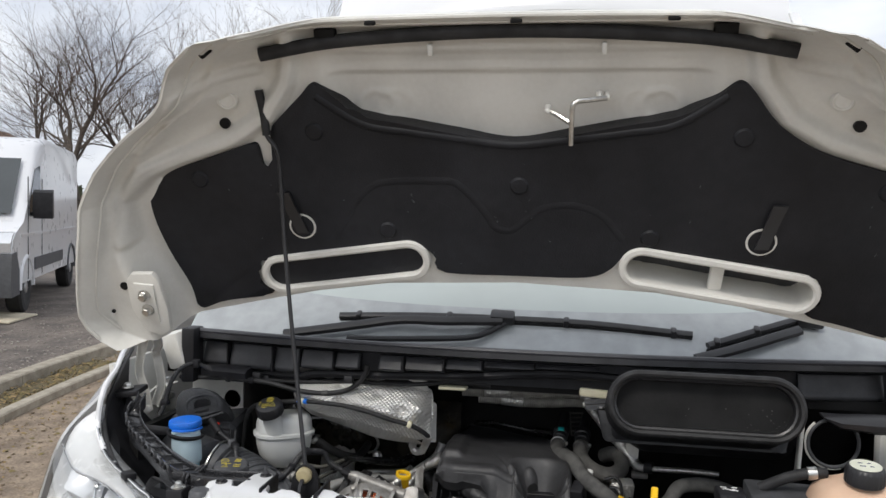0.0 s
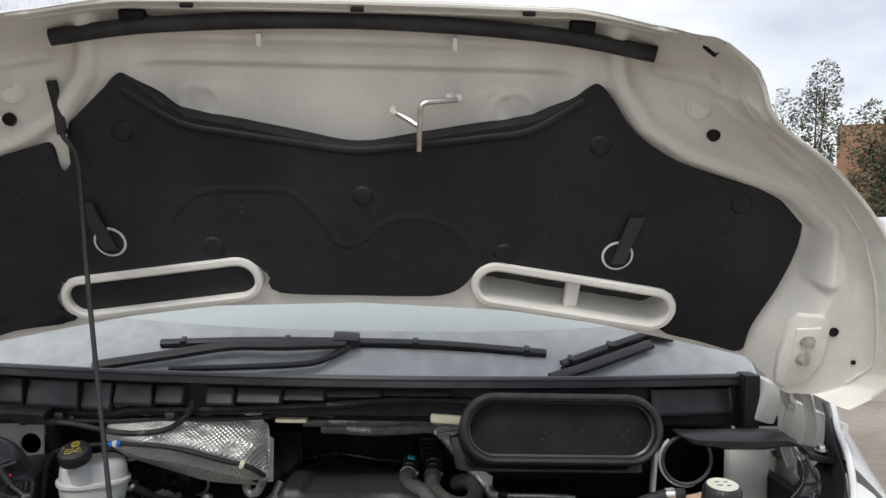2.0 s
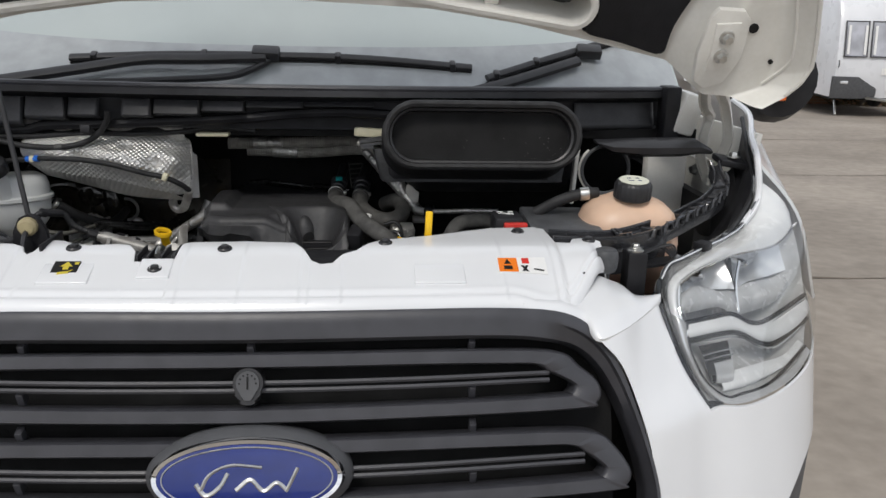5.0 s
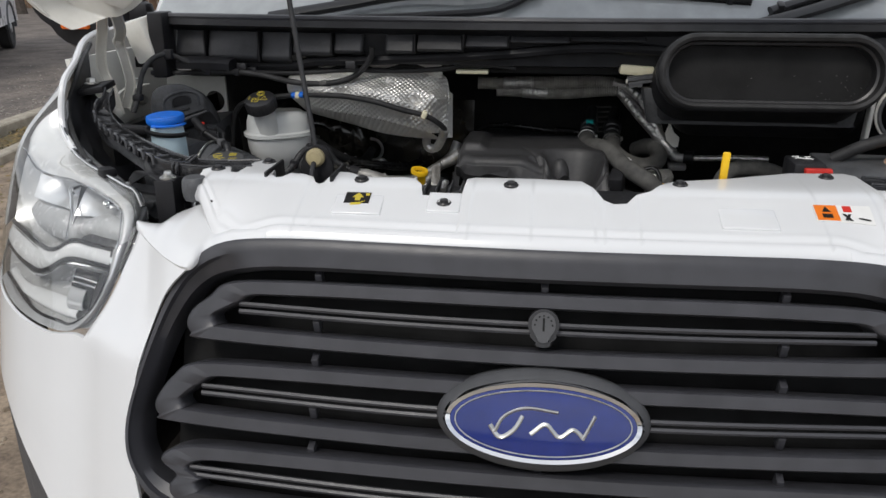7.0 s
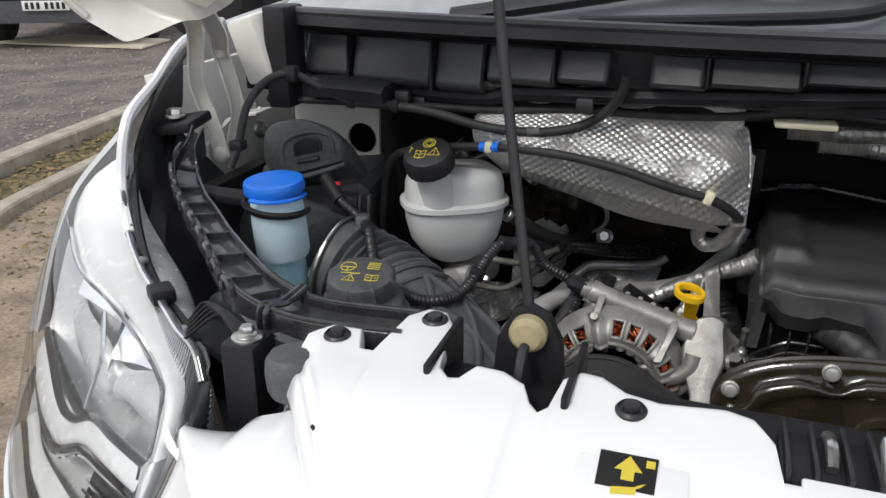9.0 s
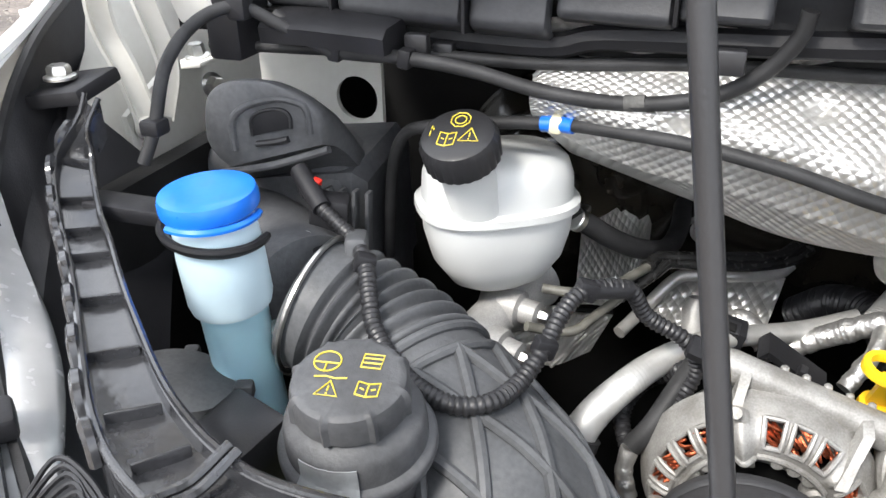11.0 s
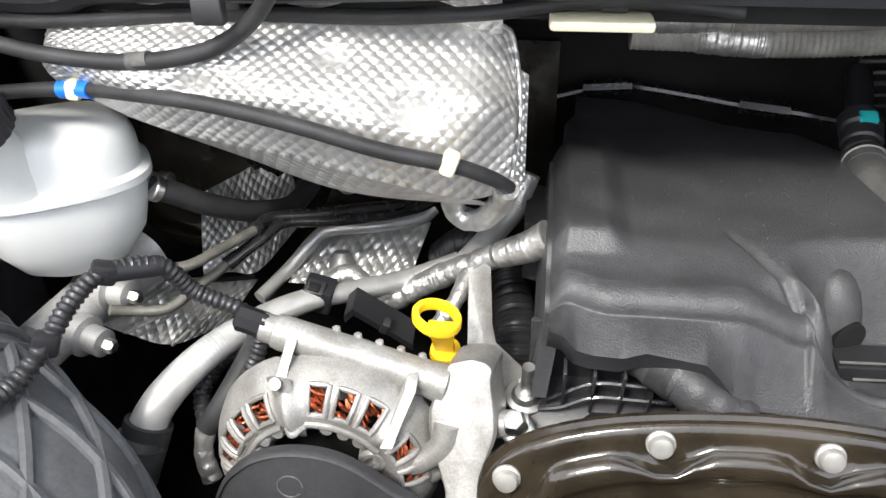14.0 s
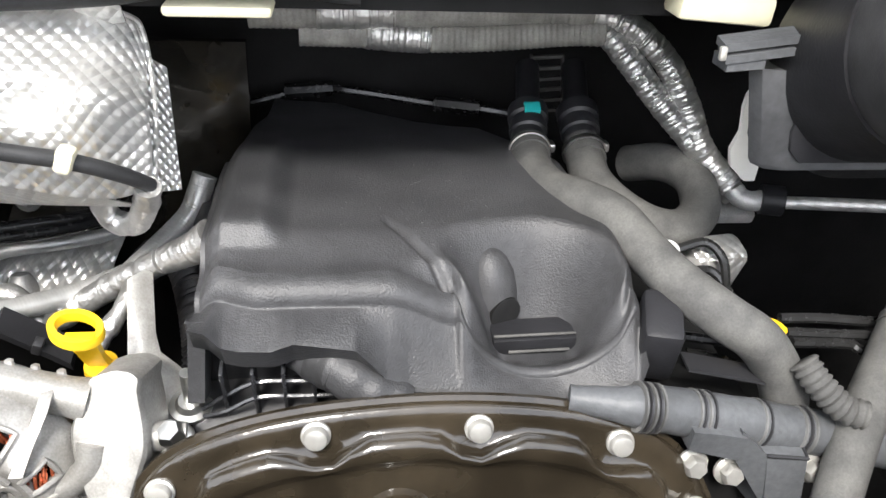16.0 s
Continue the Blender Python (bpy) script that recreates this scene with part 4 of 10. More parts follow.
lamps = {}
CHEEK = mat("smoky_lens_side", (0.06, 0.064, 0.07), 0.14, var=0.15, scale=40, coat=0.5)
for s in (1, -1):
    group = "headlights"
    lamp = thing("headlight", (s * 0.72, 0.25, 0.88), "clear van headlight with chrome surround", "headlight", group)
    lamps[s] = lamp
    patch4 = coons(side(LAMP_BOT, s), side(LAMP_TOP, s), side(LAMP_IN, s), side(LAMP_OUT, s))

    def fn(a, b):
        return patch4(a, b) + V(0, -0.005, 0.032) * math.sin(math.pi * a) * math.sin(math.pi * max(0.0, b) ** 1.5)
    mid = V(s * 0.62, 0.55, 0.98)

    def bulge(a, b):
        q = fn(a, b)
        k = 0.022 * math.sin(math.pi * a) * math.sin(math.pi * b)
        return q + V(s * 0.5, -0.75, 0.42).normalized() * k
    lens = part("lens", sheet(bmesh.new(), bulge, 26, 20), LENS, lamp, "clear plastic lens", 60)
    lens.visible_shadow = False

    def inset(a, b, k=0.06):
        q = fn(0.03 + 0.94 * a, 0.03 + 0.94 * b)
        return q + (mid - q).normalized() * k
    flank_low = spline(side([(0.594, 0.104, 0.962), (0.585, 0.121, 0.992), (0.580, 0.140, 1.014), (0.597, 0.190, 1.036)], s), 6)
    flank_back = spline(side([(0.604, 0.206, 0.950), (0.602, 0.204, 0.985), (0.600, 0.202, 1.020), (0.598, 0.192, 1.036)], s), 6)
    cheek = part("cheek", sheet(bmesh.new(), lambda a, b: curve_at(flank_low, b).lerp(curve_at(flank_back, b), a) - V(s * 0.006 * math.sin(math.pi * a), 0, 0), 12, 14, (s * 0.003, 0, 0)), CHEEK, lamp, "smoky fluted lens side", 60)
    for i0 in range(16):
        k0 = 0.06 + 0.056 * i0
        part("flute", tube(bmesh.new(), [curve_at(flank_low, k0).lerp(curve_at(flank_back, k0), a) - V(s * (0.006 * math.sin(math.pi * a) + 0.0008), 0, 0) for a in (0.45, 0.7, 0.95)], 0.0006, 4), LAMPSILVER, cheek)
    part("housing", sheet(bmesh.new(), lambda a, b: inset(a, b, 0.015 + 0.09 * math.sin(math.pi * a) ** 0.5 * math.sin(math.pi * b) ** 0.5), 24, 18, (0, 0.004, 0)), LAMPDARK, lamp, "grey inner housing")
    SMOKE = mat("smoky_lens_edge", (0.13, 0.135, 0.14), 0.2, var=0.1, scale=40, coat=0.4) if s > 0 else bpy.data.materials["smoky_lens_edge"]
    LAMPBLACK = mat("lamp_gloss_black", (0.02, 0.02, 0.022), 0.2, var=0.1, scale=30) if s > 0 else bpy.data.materials["lamp_gloss_black"]
    bezel = mat("lamp_white_bezel", (0.86, 0.87, 0.88), 0.25, var=0.04, scale=20, coat=0.4) if s > 0 else bpy.data.materials["lamp_white_bezel"]

    def band(name, lo, hi, k, m, label=""):
        """A strip of the lamp's insides between two curves in its own (a, b) measure."""
        lo3, hi3 = ([V(a, b, 0) for a, b in c] for c in (lo, hi))
        L, H = spline(lo3, 8), spline(hi3, 8)

        def at(p, q):
            c = curve_at(L, p).lerp(curve_at(H, p), q)
            return inset(c.x, c.y, k + 0.008 * math.sin(math.pi * q) * -1)
        return part(name, sheet(bmesh.new(), at, 30, 5, (0, 0.004, 0)), m, lamp, label, 60)
    UP_OUT = [(0.012, 0.45), (0.016, 0.62), (0.036, 0.78), (0.08, 0.855), (0.15, 0.88), (0.32, 0.93), (0.48, 0.985), (0.69, 0.99), (0.985, 0.99)]
    UP_IN = [(0.040, 0.45), (0.048, 0.60), (0.078, 0.745), (0.12, 0.79), (0.20, 0.805), (0.34, 0.80), (0.45, 0.785), (0.70, 0.73), (0.985, 0.69)]
    MID_UP = [(0.05, 0.52), (0.18, 0.495), (0.30, 0.467), (0.413, 0.388), (0.55, 0.372), (0.975, 0.335)]
    MID_LO = [(0.038, 0.415), (0.18, 0.40), (0.312, 0.367), (0.455, 0.275), (0.60, 0.245), (0.975, 0.205)]
    FLOOR = [(0.075, 0.62), (0.2, 0.635), (0.338, 0.54), (0.46, 0.52), (0.612, 0.515), (0.95, 0.44)]
    TRAY = [(0.15, 0.12), (0.262, 0.155), (0.5, 0.135), (0.75, 0.085), (0.97, 0.05)]
    flank = band("flank", [(0.02, 0.68), (0.05, 0.83), (0.15, 0.885), (0.32, 0.935), (0.48, 0.985)], [(0.004, 0.74), (0.02, 0.97), (0.15, 0.985), (0.32, 0.99), (0.48, 0.995)], 0.016, SMOKE, "smoky fluted lens flank")
    for i0 in range(46):
        a0 = 0.05 + 0.0092 * i0
        lo_b = lerp_table([(0.05, 0.84), (0.15, 0.89), (0.32, 0.94), (0.48, 0.985)], a0)
        part("flute", tube(bmesh.new(), [inset(a0, lo_b + 0.01, 0.009), inset(min(0.99, a0 + 0.012), 0.985, 0.007)], 0.0007, 4), LAMPSILVER, flank)
    band("upper_bezel", UP_IN, UP_OUT, 0.012, bezel, "white upper light strip")
    part("upper_lip", tube(bmesh.new(), [inset(a, b, 0.006) for a, b in UP_IN], 0.0022, 6), CHROME, lamp, "bright lip")
    band("inner_bezel", [(0.012, 0.62), (0.002, 0.33), (0.02, 0.10), (0.07, 0.015), (0.2, 0.005), (0.5, 0.005), (0.97, 0.005)], [(0.062, 0.52), (0.036, 0.36), (0.05, 0.15), (0.13, 0.045), (0.24, 0.05), (0.5, 0.045), (0.97, 0.03)], 0.008, LAMPSILVER, "silver lower edge")
    part("edge_line", tube(bmesh.new(), [inset(a, b, 0.010) for a, b in ((0.062, 0.52), (0.036, 0.36), (0.05, 0.15), (0.13, 0.045), (0.24, 0.05), (0.5, 0.045), (0.97, 0.03))], 0.0028, 6), LAMPBLACK, lamp)
    band("middle_bezel", MID_LO, MID_UP, 0.014, bezel, "silver V-shaped middle strip")
    for line, r in ((MID_UP, 0.004), (MID_LO, 0.0045)):
        part("strip_edge", tube(bmesh.new(), [inset(a, b, 0.012) for a, b in line], r, 8), LAMPBLACK, lamp, "dark strip edge")
        part("strip_line", tube(bmesh.new(), [inset(a, b - 0.022, 0.012) for a, b in line], 0.0015, 6), CHROME, lamp)
    band("chamber_floor", MID_UP, FLOOR, 0.045, LAMPDARK, "dark grey chamber floor")
    band("lower_tray", [(0.13, 0.045), (0.24, 0.05), (0.5, 0.045), (0.75, 0.04), (0.97, 0.03)], TRAY, 0.022, bezel, "pale lower tray")
    for name, a0, a1, b0, b1, deep in (("reflector", 0.09, 0.42, 0.54, 0.80, 0.06), ("reflector", 0.45, 0.95, 0.46, 0.74, 0.07)):
        refl = part(name, sheet(bmesh.new(), lambda p, q: inset(a0 + (a1 - a0) * p + 0.06 * (q - 0.5) * (1 - p), b0 + (b1 - b0) * q + 0.02 * (1 - p), 0.030 + deep * math.sin(math.pi * min(1, p * 0.9 + 0.05)) * (0.35 + 0.65 * math.sin(math.pi * (0.15 + 0.7 * q)))), 20, 12, (0, 0.004, 0)), LAMPSILVER, lamp, "silver reflector", 60)
        c = inset((a0 + a1) / 2, (b0 + b1) / 2, 0.03 + deep * 0.9)
        for k in range(3):
            part("facet", tube(bmesh.new(), [inset(a0 + (a1 - a0) * (0.3 + 0.2 * k), b0 + (b1 - b0) * q, 0.028 + deep * 0.9) for q in (0.15, 0.5, 0.95)], 0.0016, 5), CHROME, refl)
        part("bulb", lathe(bmesh.new(), c, V(s * 0.25, -0.95, 0.12), [(0.009, 0), (0.010, 0.02), (0.007, 0.034), (0.002, 0.038)], 16), CHROME, refl)
    part("divider", tube(bmesh.new(), [inset(0.438, 0.725, 0.012), inset(0.39, 0.59, 0.02), inset(0.345, 0.46, 0.012)], 0.0026, 6), CHROME, lamp)
    ind = band("indicator", [(0.088, 0.10), (0.15, 0.09), (0.222, 0.10)], [(0.10, 0.33), (0.18, 0.325), (0.272, 0.315)], 0.026, LAMPBLACK, "dark indicator housing")
    part("indicator_lens", sheet(bmesh.new(), lambda p, q: inset(0.11 + 0.11 * p + 0.03 * q, 0.12 + 0.12 * q, 0.016 - 0.006 * math.sin(math.pi * q)), 8, 8, (0, 0.003, 0)), LAMPSILVER, ind)
    for q in (0.27, 0.30):
        part("indicator_rib", tube(bmesh.new(), [inset(0.095, q, 0.016), inset(0.18, q + 0.003, 0.016), inset(0.265, q - 0.005, 0.016)], 0.0013, 6), CHROME, ind)
    for q in range(5):
        part("seal_clip", box(bmesh.new(), fn(0.12 + 0.18 * q, 0.995) + V(0, 0.006, 0.004), (0.012, 0.008, 0.006), (0, 0, s * 40), 0.002), SMOKE, lamp)
    # wing
    W_IN = [(0.85, 0.442, 1.182), (0.872, 0.52, 1.207), (0.928, 0.66, 1.236), (0.955, 0.80, 1.25), (0.975, 1.10, 1.27)]
    W_OUT = [(0.944, 0.347, 0.952), (0.975, 0.48, 0.96), (0.985, 0.66, 0.98), (1.0, 0.82, 0.97), (1.01, 1.10, 0.96)]
    part("wing", sheet(bmesh.new(), lambda a, b: coons(side(W_OUT, s), side(W_IN, s), side(LAMP_OUT[1:], s), side([W_OUT[-1], (1.0, 1.1, 1.12), W_IN[-1]], s))(a, b), 24, 14, (-s * 0.004, 0, -0.004)), WHITE, body, "white painted front wing", 60)
    # strip of wing along the lamp's upper edge
    rim = side(LAMP_TOP[6:] + W_IN[1:4], s)
    part("wing_flange", tube(bmesh.new(), rim, 0.006, 8), WHITE, body)
    # black tube added to paint the shade in the gap between lens and bumper
    part("gap_shade", tube(bmesh.new(), side([(x - 0.004, y + 0.004, z) for x, y, z in LAMP_IN[:4]], s), 0.0045, 8), RUBBER, lamp, "black tube standing for the shaded gap beside the bumper")
    part("lens_edge", tube(bmesh.new(), side(LAMP_TOP[:8], s), 0.0035, 8), CHEEK, lamp, "dark lens edge")
    # thin silver tube paints in the white reflection line along the lens edge
    part("lens_glint", tube(bmesh.new(), side([(x, y - 0.004, z + 0.002) for x, y, z in LAMP_TOP[:8]], s), 0.0014, 6), LAMPSILVER, lamp)
    def skinned(patch):
        """The patch laid onto the bumper's one smooth form."""
        def at(a, c):
            q = patch(a, c)
            return V(q.x, bumper_y(abs(q.x), q.z), q.z)
        return at
    part("bumper_corner", sheet(bmesh.new(), skinned(coons(side([(0.546, -0.028, 0.79), (0.60, 0.02, 0.83), (0.647, 0.066, 0.876)], s), side([(0.458, 0.030, 1.008), (0.52, 0.085, 1.014), (0.575, 0.130, 1.024)], s),
                                                  side([(0.546, -0.028, 0.79), (0.532, 0.002, 0.868), (0.497, 0.030, 0.962), (0.458, 0.030, 1.008)], s), side([(0.647, 0.07, 0.874), (0.605, 0.087, 0.935), (0.577, 0.120, 1.0), (0.570, 0.130, 1.024)], s))), 20, 20, (0, 0.006, -0.002)), WHITE, body, "white bumper corner beside the grille", 60)
    edge_f = side([tuple(grille_at(x, z, 0.0)) for x, z in ((0.36, 1.0435), (0.414, 1.035), (0.445, 1.0195))] + [(x, bumper_y(x, z) - 0.002, z) for x, z in ((0.458, 1.0085), (0.49, 1.0115), (0.522, 1.0150), (0.575, 1.0250))], s)
    edge_b = side([(0.36, 0.085, 1.038), (0.40, 0.10, 1.036), (0.43, 0.115, 1.036), (0.455, 0.135, 1.046), (0.484, 0.150, 1.050), (0.508, 0.153, 1.041), (0.526, 0.152, 1.034), (0.542, 0.150, 1.020), (0.580, 0.148, 1.016)], s)
    part("corner_ledge", sheet(bmesh.new(), lambda a, b: curve_at(spline(edge_f, 6), a).lerp(curve_at(spline(edge_b, 6), a), b) + V(0, 0, 0.006 * math.sin(math.pi * b) + 0.006 * ease(b * 5)), 40, 12, (0, 0.003, -0.006)), WHITE, body, "white ledge beside the radiator cover", 60)
    P2T = [(0.546, -0.028, 0.79), (0.60, 0.02, 0.83), (0.647, 0.068, 0.876), (0.725, 0.098, 0.866), (0.82, 0.163, 0.870), (0.897, 0.246, 0.888), (0.944, 0.347, 0.950), (0.975, 0.48, 0.958)]
    P2B = [(0.525, -0.045, 0.70), (0.58, -0.01, 0.62), (0.67, 0.05, 0.60), (0.76, 0.10, 0.66), (0.85, 0.18, 0.73), (0.915, 0.28, 0.77), (0.95, 0.36, 0.80), (0.98, 0.48, 0.82)]
    part("bumper_side", sheet(bmesh.new(), skinned(coons(side(P2B, s), side(P2T, s), side([P2B[0], (0.54, -0.04, 0.75), P2T[0]], s), side([P2B[-1], (0.975, 0.48, 0.9), P2T[-1]], s))), 44, 16, (0, 0.006, 0)), WHITE, body, "white bumper side", 60)
    P2B = [(x, bumper_y(x, z), z) for x, y, z in P2B]
    P3B = [(0.50, -0.03, 0.36), (0.58, 0.0, 0.35), (0.68, 0.05, 0.34), (0.78, 0.11, 0.34), (0.86, 0.18, 0.35), (0.93, 0.28, 0.37), (0.965, 0.36, 0.40), (0.99, 0.48, 0.44)]
    part("lower_bumper", sheet(bmesh.new(), coons(side(P3B, s), side(P2B, s), side([P3B[0], (0.515, -0.05, 0.55), P2B[0]], s), side([P3B[-1], (0.99, 0.48, 0.6), P2B[-1]], s)), 30, 10, (0, 0.006, 0)), BUMPER, body, "grey textured lower bumper", 60)
    tyre_c = V(s * 0.87, 0.92, 0.34)
    wheel = part("wheel", lathe(bmesh.new(), tyre_c - V(s * 0.11, 0, 0), (s, 0, 0), [(0.2, 0), (0.32, 0.01), (0.34, 0.04), (0.34, 0.18), (0.32, 0.21), (0.2, 0.22), (0.05, 0.2)], 40), RUBBER, body, "black tyre")
    part("body_side", sheet(bmesh.new(), lambda a, b: V(s * (1.01 + 0.015 * math.sin(math.pi * b) - 0.0 * a), 1.1 + 4.2 * a, 0.35 + 0.92 * b), 6, 8, (-s * 0.03, 0, 0)), WHITE, body, angle=60)
    part("cab_side", sheet(bmesh.new(), lambda a, b: V(s * (0.985 - 0.16 * b), 1.1 + 0.75 * b + (3.45 - 0.0) * a, 1.27 + 1.0 * b), 4, 8, (-s * 0.03, 0, 0)), WHITE, body, angle=60)
    mirror = thing("door_mirror", (s * 1.06, 1.05, 1.25), "black door mirror with an orange side repeater", "mirror", "door mirrors")
    bm = bmesh.new()
    lathe(bm, (s * 1.14, 1.00, 1.30), (0, 1, 0), [(0.02, -0.03), (0.085, -0.015), (0.10, 0.03), (0.10, 0.08), (0.09, 0.09)], 24, wave=lambda a, i: 1 + 0.35 * abs(math.sin(a)))
    part("housing", bm, BLACK, mirror)
    part("repeater", box(bmesh.new(), (s * 1.13, 0.975, 1.245), (0.07, 0.02, 0.022), (0, 0, 0), 0.006), ORANGE, mirror, "orange side repeater")
    part("mirror_arm", box(bmesh.new(), (s * 1.03, 1.05, 1.27), (0.12, 0.05, 0.05), (0, 0, 0), 0.015), BLACK, mirror)
part("lower_front", sheet(bmesh.new(), lambda a, b: grille_at(-0.53 + 1.06 * a, 0.34 + 0.32 * b, 0.0), 12, 8, (0, 0.01, 0)), BUMPER, body, "grey lower bumper")
# roof
bm = bmesh.new()
sheet(bm, lambda a, b: V((2 * a - 1) * (0.80 + 0.04 * ease(b * 8)), 1.73 + 3.5 * b + 0.10 * ((2 * a - 1) ** 2) * (1 - b), 2.205 + 0.34 * ease(0.5 + b * 5) * 2 - 0.34 + 0.09 * math.cos((2 * a - 1) * 1.45)), 30, 60, (0, 0, -0.03))
part("roof", bm, WHITE, body, "white roof", 60)
part("aerial", tube(bmesh.new(), [(0.62, 2.2, 2.55), (0.62, 2.22, 2.66), (0.62, 2.28, 2.80)], lambda q: 0.012 - 0.05 * min(q, 0.2), 8), RUBBER, body)
# windscreen
screen = sheet(bmesh.new(), lambda a, b: V((2 * a - 1) * (0.80 - 0.07 * b), 0.575 + 0.17 * ((2 * a - 1) * 0.8) ** 2 + 1.27 * b, 1.250 + 1.04 * b - 0.006 * math.cos(math.pi * (a - 0.5)) * (1 - b) + 0.03 * math.sin(math.pi * b)), 24, 12, (0, 0.004, -0.004))
part("windscreen", screen, SCREEN, body, "windscreen with a pale sky reflection put into its colour", 60)

def glass_at(a, b, h=0.0):
    return V((2 * a - 1) * (0.80 - 0.07 * b), 0.575 + 0.17 * ((2 * a - 1) * 0.8) ** 2 + 1.27 * b - 0.63 * h, 1.250 + 1.04 * b - 0.006 * math.cos(math.pi * (a - 0.5)) * (1 - b) + 0.03 * math.sin(math.pi * b) + 0.77 * h)


# a grey sheet paints in the darker lower part of the glass reflection
LOW_REFLECTION = mat("grey_glass_reflection", (0.33, 0.35, 0.36), 0.06, var=0.1, scale=20, rvar=0.02, spec=0.8)
part("lower_reflection", sheet(bmesh.new(), lambda a, b: glass_at(0.004 + 0.992 * a, 0.002 + (0.092 + 0.03 * abs(2 * a - 1) ** 3) * b, 0.003), 40, 4, (0, 0.001, -0.002)), LOW_REFLECTION, body, "grey sheet painting the darker lower reflection in the windscreen", 60)

# ---- cowl and bay ----


def cowl_y(x):
    return 0.525 + 0.15 * x * x


COWL = mat("satin_scuttle_plastic", (0.048, 0.049, 0.053), 0.38, var=0.25, scale=16, bump=0.1, bump_scale=500, fine=0.2, spec=0.3)
cowl = thing("scuttle", (0, 0.6, 1.2), "black plastic scuttle panel below the windscreen", "scuttle")
bm = bmesh.new()
sheet(bm, lambda a, b: V(-0.74 + 1.48 * a, cowl_y(-0.74 + 1.48 * a) + lerp_table([(0, 0.065), (0.3, 0.055), (0.62, 0.045), (0.7, 0.0), (0.9, 0.0), (1.0, 0.03)], b), lerp_table([(0, 1.205), (0.3, 1.225), (0.62, 1.262), (0.7, 1.272), (0.9, 1.283), (1.0, 1.285)], b)), 60, 20, (0, 0.02, -0.004))
part("panel", bm, COWL, cowl, angle=30)
PANELS = [(-0.722, -0.655, 1.206), (-0.651, -0.5415, 1.203), (-0.539, -0.479, 1.203), (-0.474, -0.397, 1.217), (-0.395, -0.339, 1.223), (-0.297, -0.2425, 1.225), (-0.240, -0.155, 1.230), (-0.153, -0.075, 1.238), (-0.072, 0.03, 1.248), (0.033, 0.16, 1.252), (0.548, 0.716, 1.204)]


def scuttle_panel(x0, x1, low):
    """A sloping moulded face between two dividers, rounded along its lower edge."""
    def at(a, b):
        x = x0 + (x1 - x0) * a
        y = cowl_y(x) + lerp_table([(0, 0.034), (0.06, 0.026), (0.14, 0.018), (0.25, 0.016), (1, 0.030)], b)
        edge = min(a, 1 - a) * (x1 - x0)
        return V(x, y + 0.006 * max(0.0, 1 - edge / 0.004) ** 2, low + (1.259 - low) * b)
    return sheet(bmesh.new(), at, 24, 20, (0, 0.006, 0))


for x0, x1, low in PANELS:
    part("recessed_panel", scuttle_panel(x0, x1, low), COWL, cowl, angle=50)
for x, low in ((-0.653, 1.20), (-0.5402, 1.203), (-0.396, 1.22), (-0.241, 1.228), (-0.154, 1.236)):
    part("rib", loft(bmesh.new(), [[V(x + d, cowl_y(x) + y, z) for y, z in ((0.010, 1.262), (0.034, 1.262), (0.034, low), (0.012, low + 0.004))] for d in (-0.0012, 0.0012)]), BLACK, cowl)
part("drain_tray", loft(bmesh.new(), [[V(x, y0 + y, z0 + z) for y, z in ((-0.012, -0.008), (-0.014, 0.004), (-0.006, 0.010), (0.03, 0.012), (0.03, -0.01))] for x, y0, z0 in ((-0.70, 0.585, 1.200), (-0.66, 0.578, 1.202), (-0.60, 0.572, 1.201), (-0.592, 0.572, 1.200))]), BLACK, cowl, "black drain tray")
for x, z in ((-0.577, 1.196), (-0.36, 1.206)):
    part("tray_clip", box(bmesh.new(), (x, cowl_y(x) + 0.012, z), (0.018, 0.010, 0.016), (0, 0, 0), 0.002), SATIN, cowl, "black spring clip")
part("lower_lip", tube(bmesh.new(), [(x, cowl_y(x) + 0.042, z) for x, z in ((-0.72, 1.197), (-0.5, 1.197), (-0.44, 1.207), (-0.3, 1.214), (-0.1, 1.226), (0.1, 1.240), (0.4, 1.22), (0.72, 1.197))], 0.009, 8), BLACK, cowl)
part("glass_seal", tube(bmesh.new(), [(x, cowl_y(x) + 0.005, 1.287) for x in (-0.74, -0.5, -0.25, 0, 0.25, 0.5, 0.74)], 0.006, 8), GRILLE, cowl, "grey rubber edge seal")
for s in (1, -1):
    bm = bmesh.new()
    box(bm, (s * 0.735, 0.60, 1.235), (0.03, 0.05, 0.12), (0, 0, 0), 0.004)
    part("end_cap", bm, BLACK, cowl)

bay = thing("engine_bay", (0, 0.6, 0.3), "engine bay walls and floor, near-black standing for deep shade", "engine bay", kind="structure")
# the bay's deep shade is put into the near-black of these boxes
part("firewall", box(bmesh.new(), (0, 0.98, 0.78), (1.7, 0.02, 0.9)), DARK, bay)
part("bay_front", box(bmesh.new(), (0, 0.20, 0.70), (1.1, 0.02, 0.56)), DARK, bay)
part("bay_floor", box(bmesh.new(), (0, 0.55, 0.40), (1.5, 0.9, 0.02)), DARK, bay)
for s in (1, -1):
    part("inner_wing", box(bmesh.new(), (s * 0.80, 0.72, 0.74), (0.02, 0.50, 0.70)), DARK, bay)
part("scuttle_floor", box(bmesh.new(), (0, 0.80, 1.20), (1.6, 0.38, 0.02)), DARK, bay)


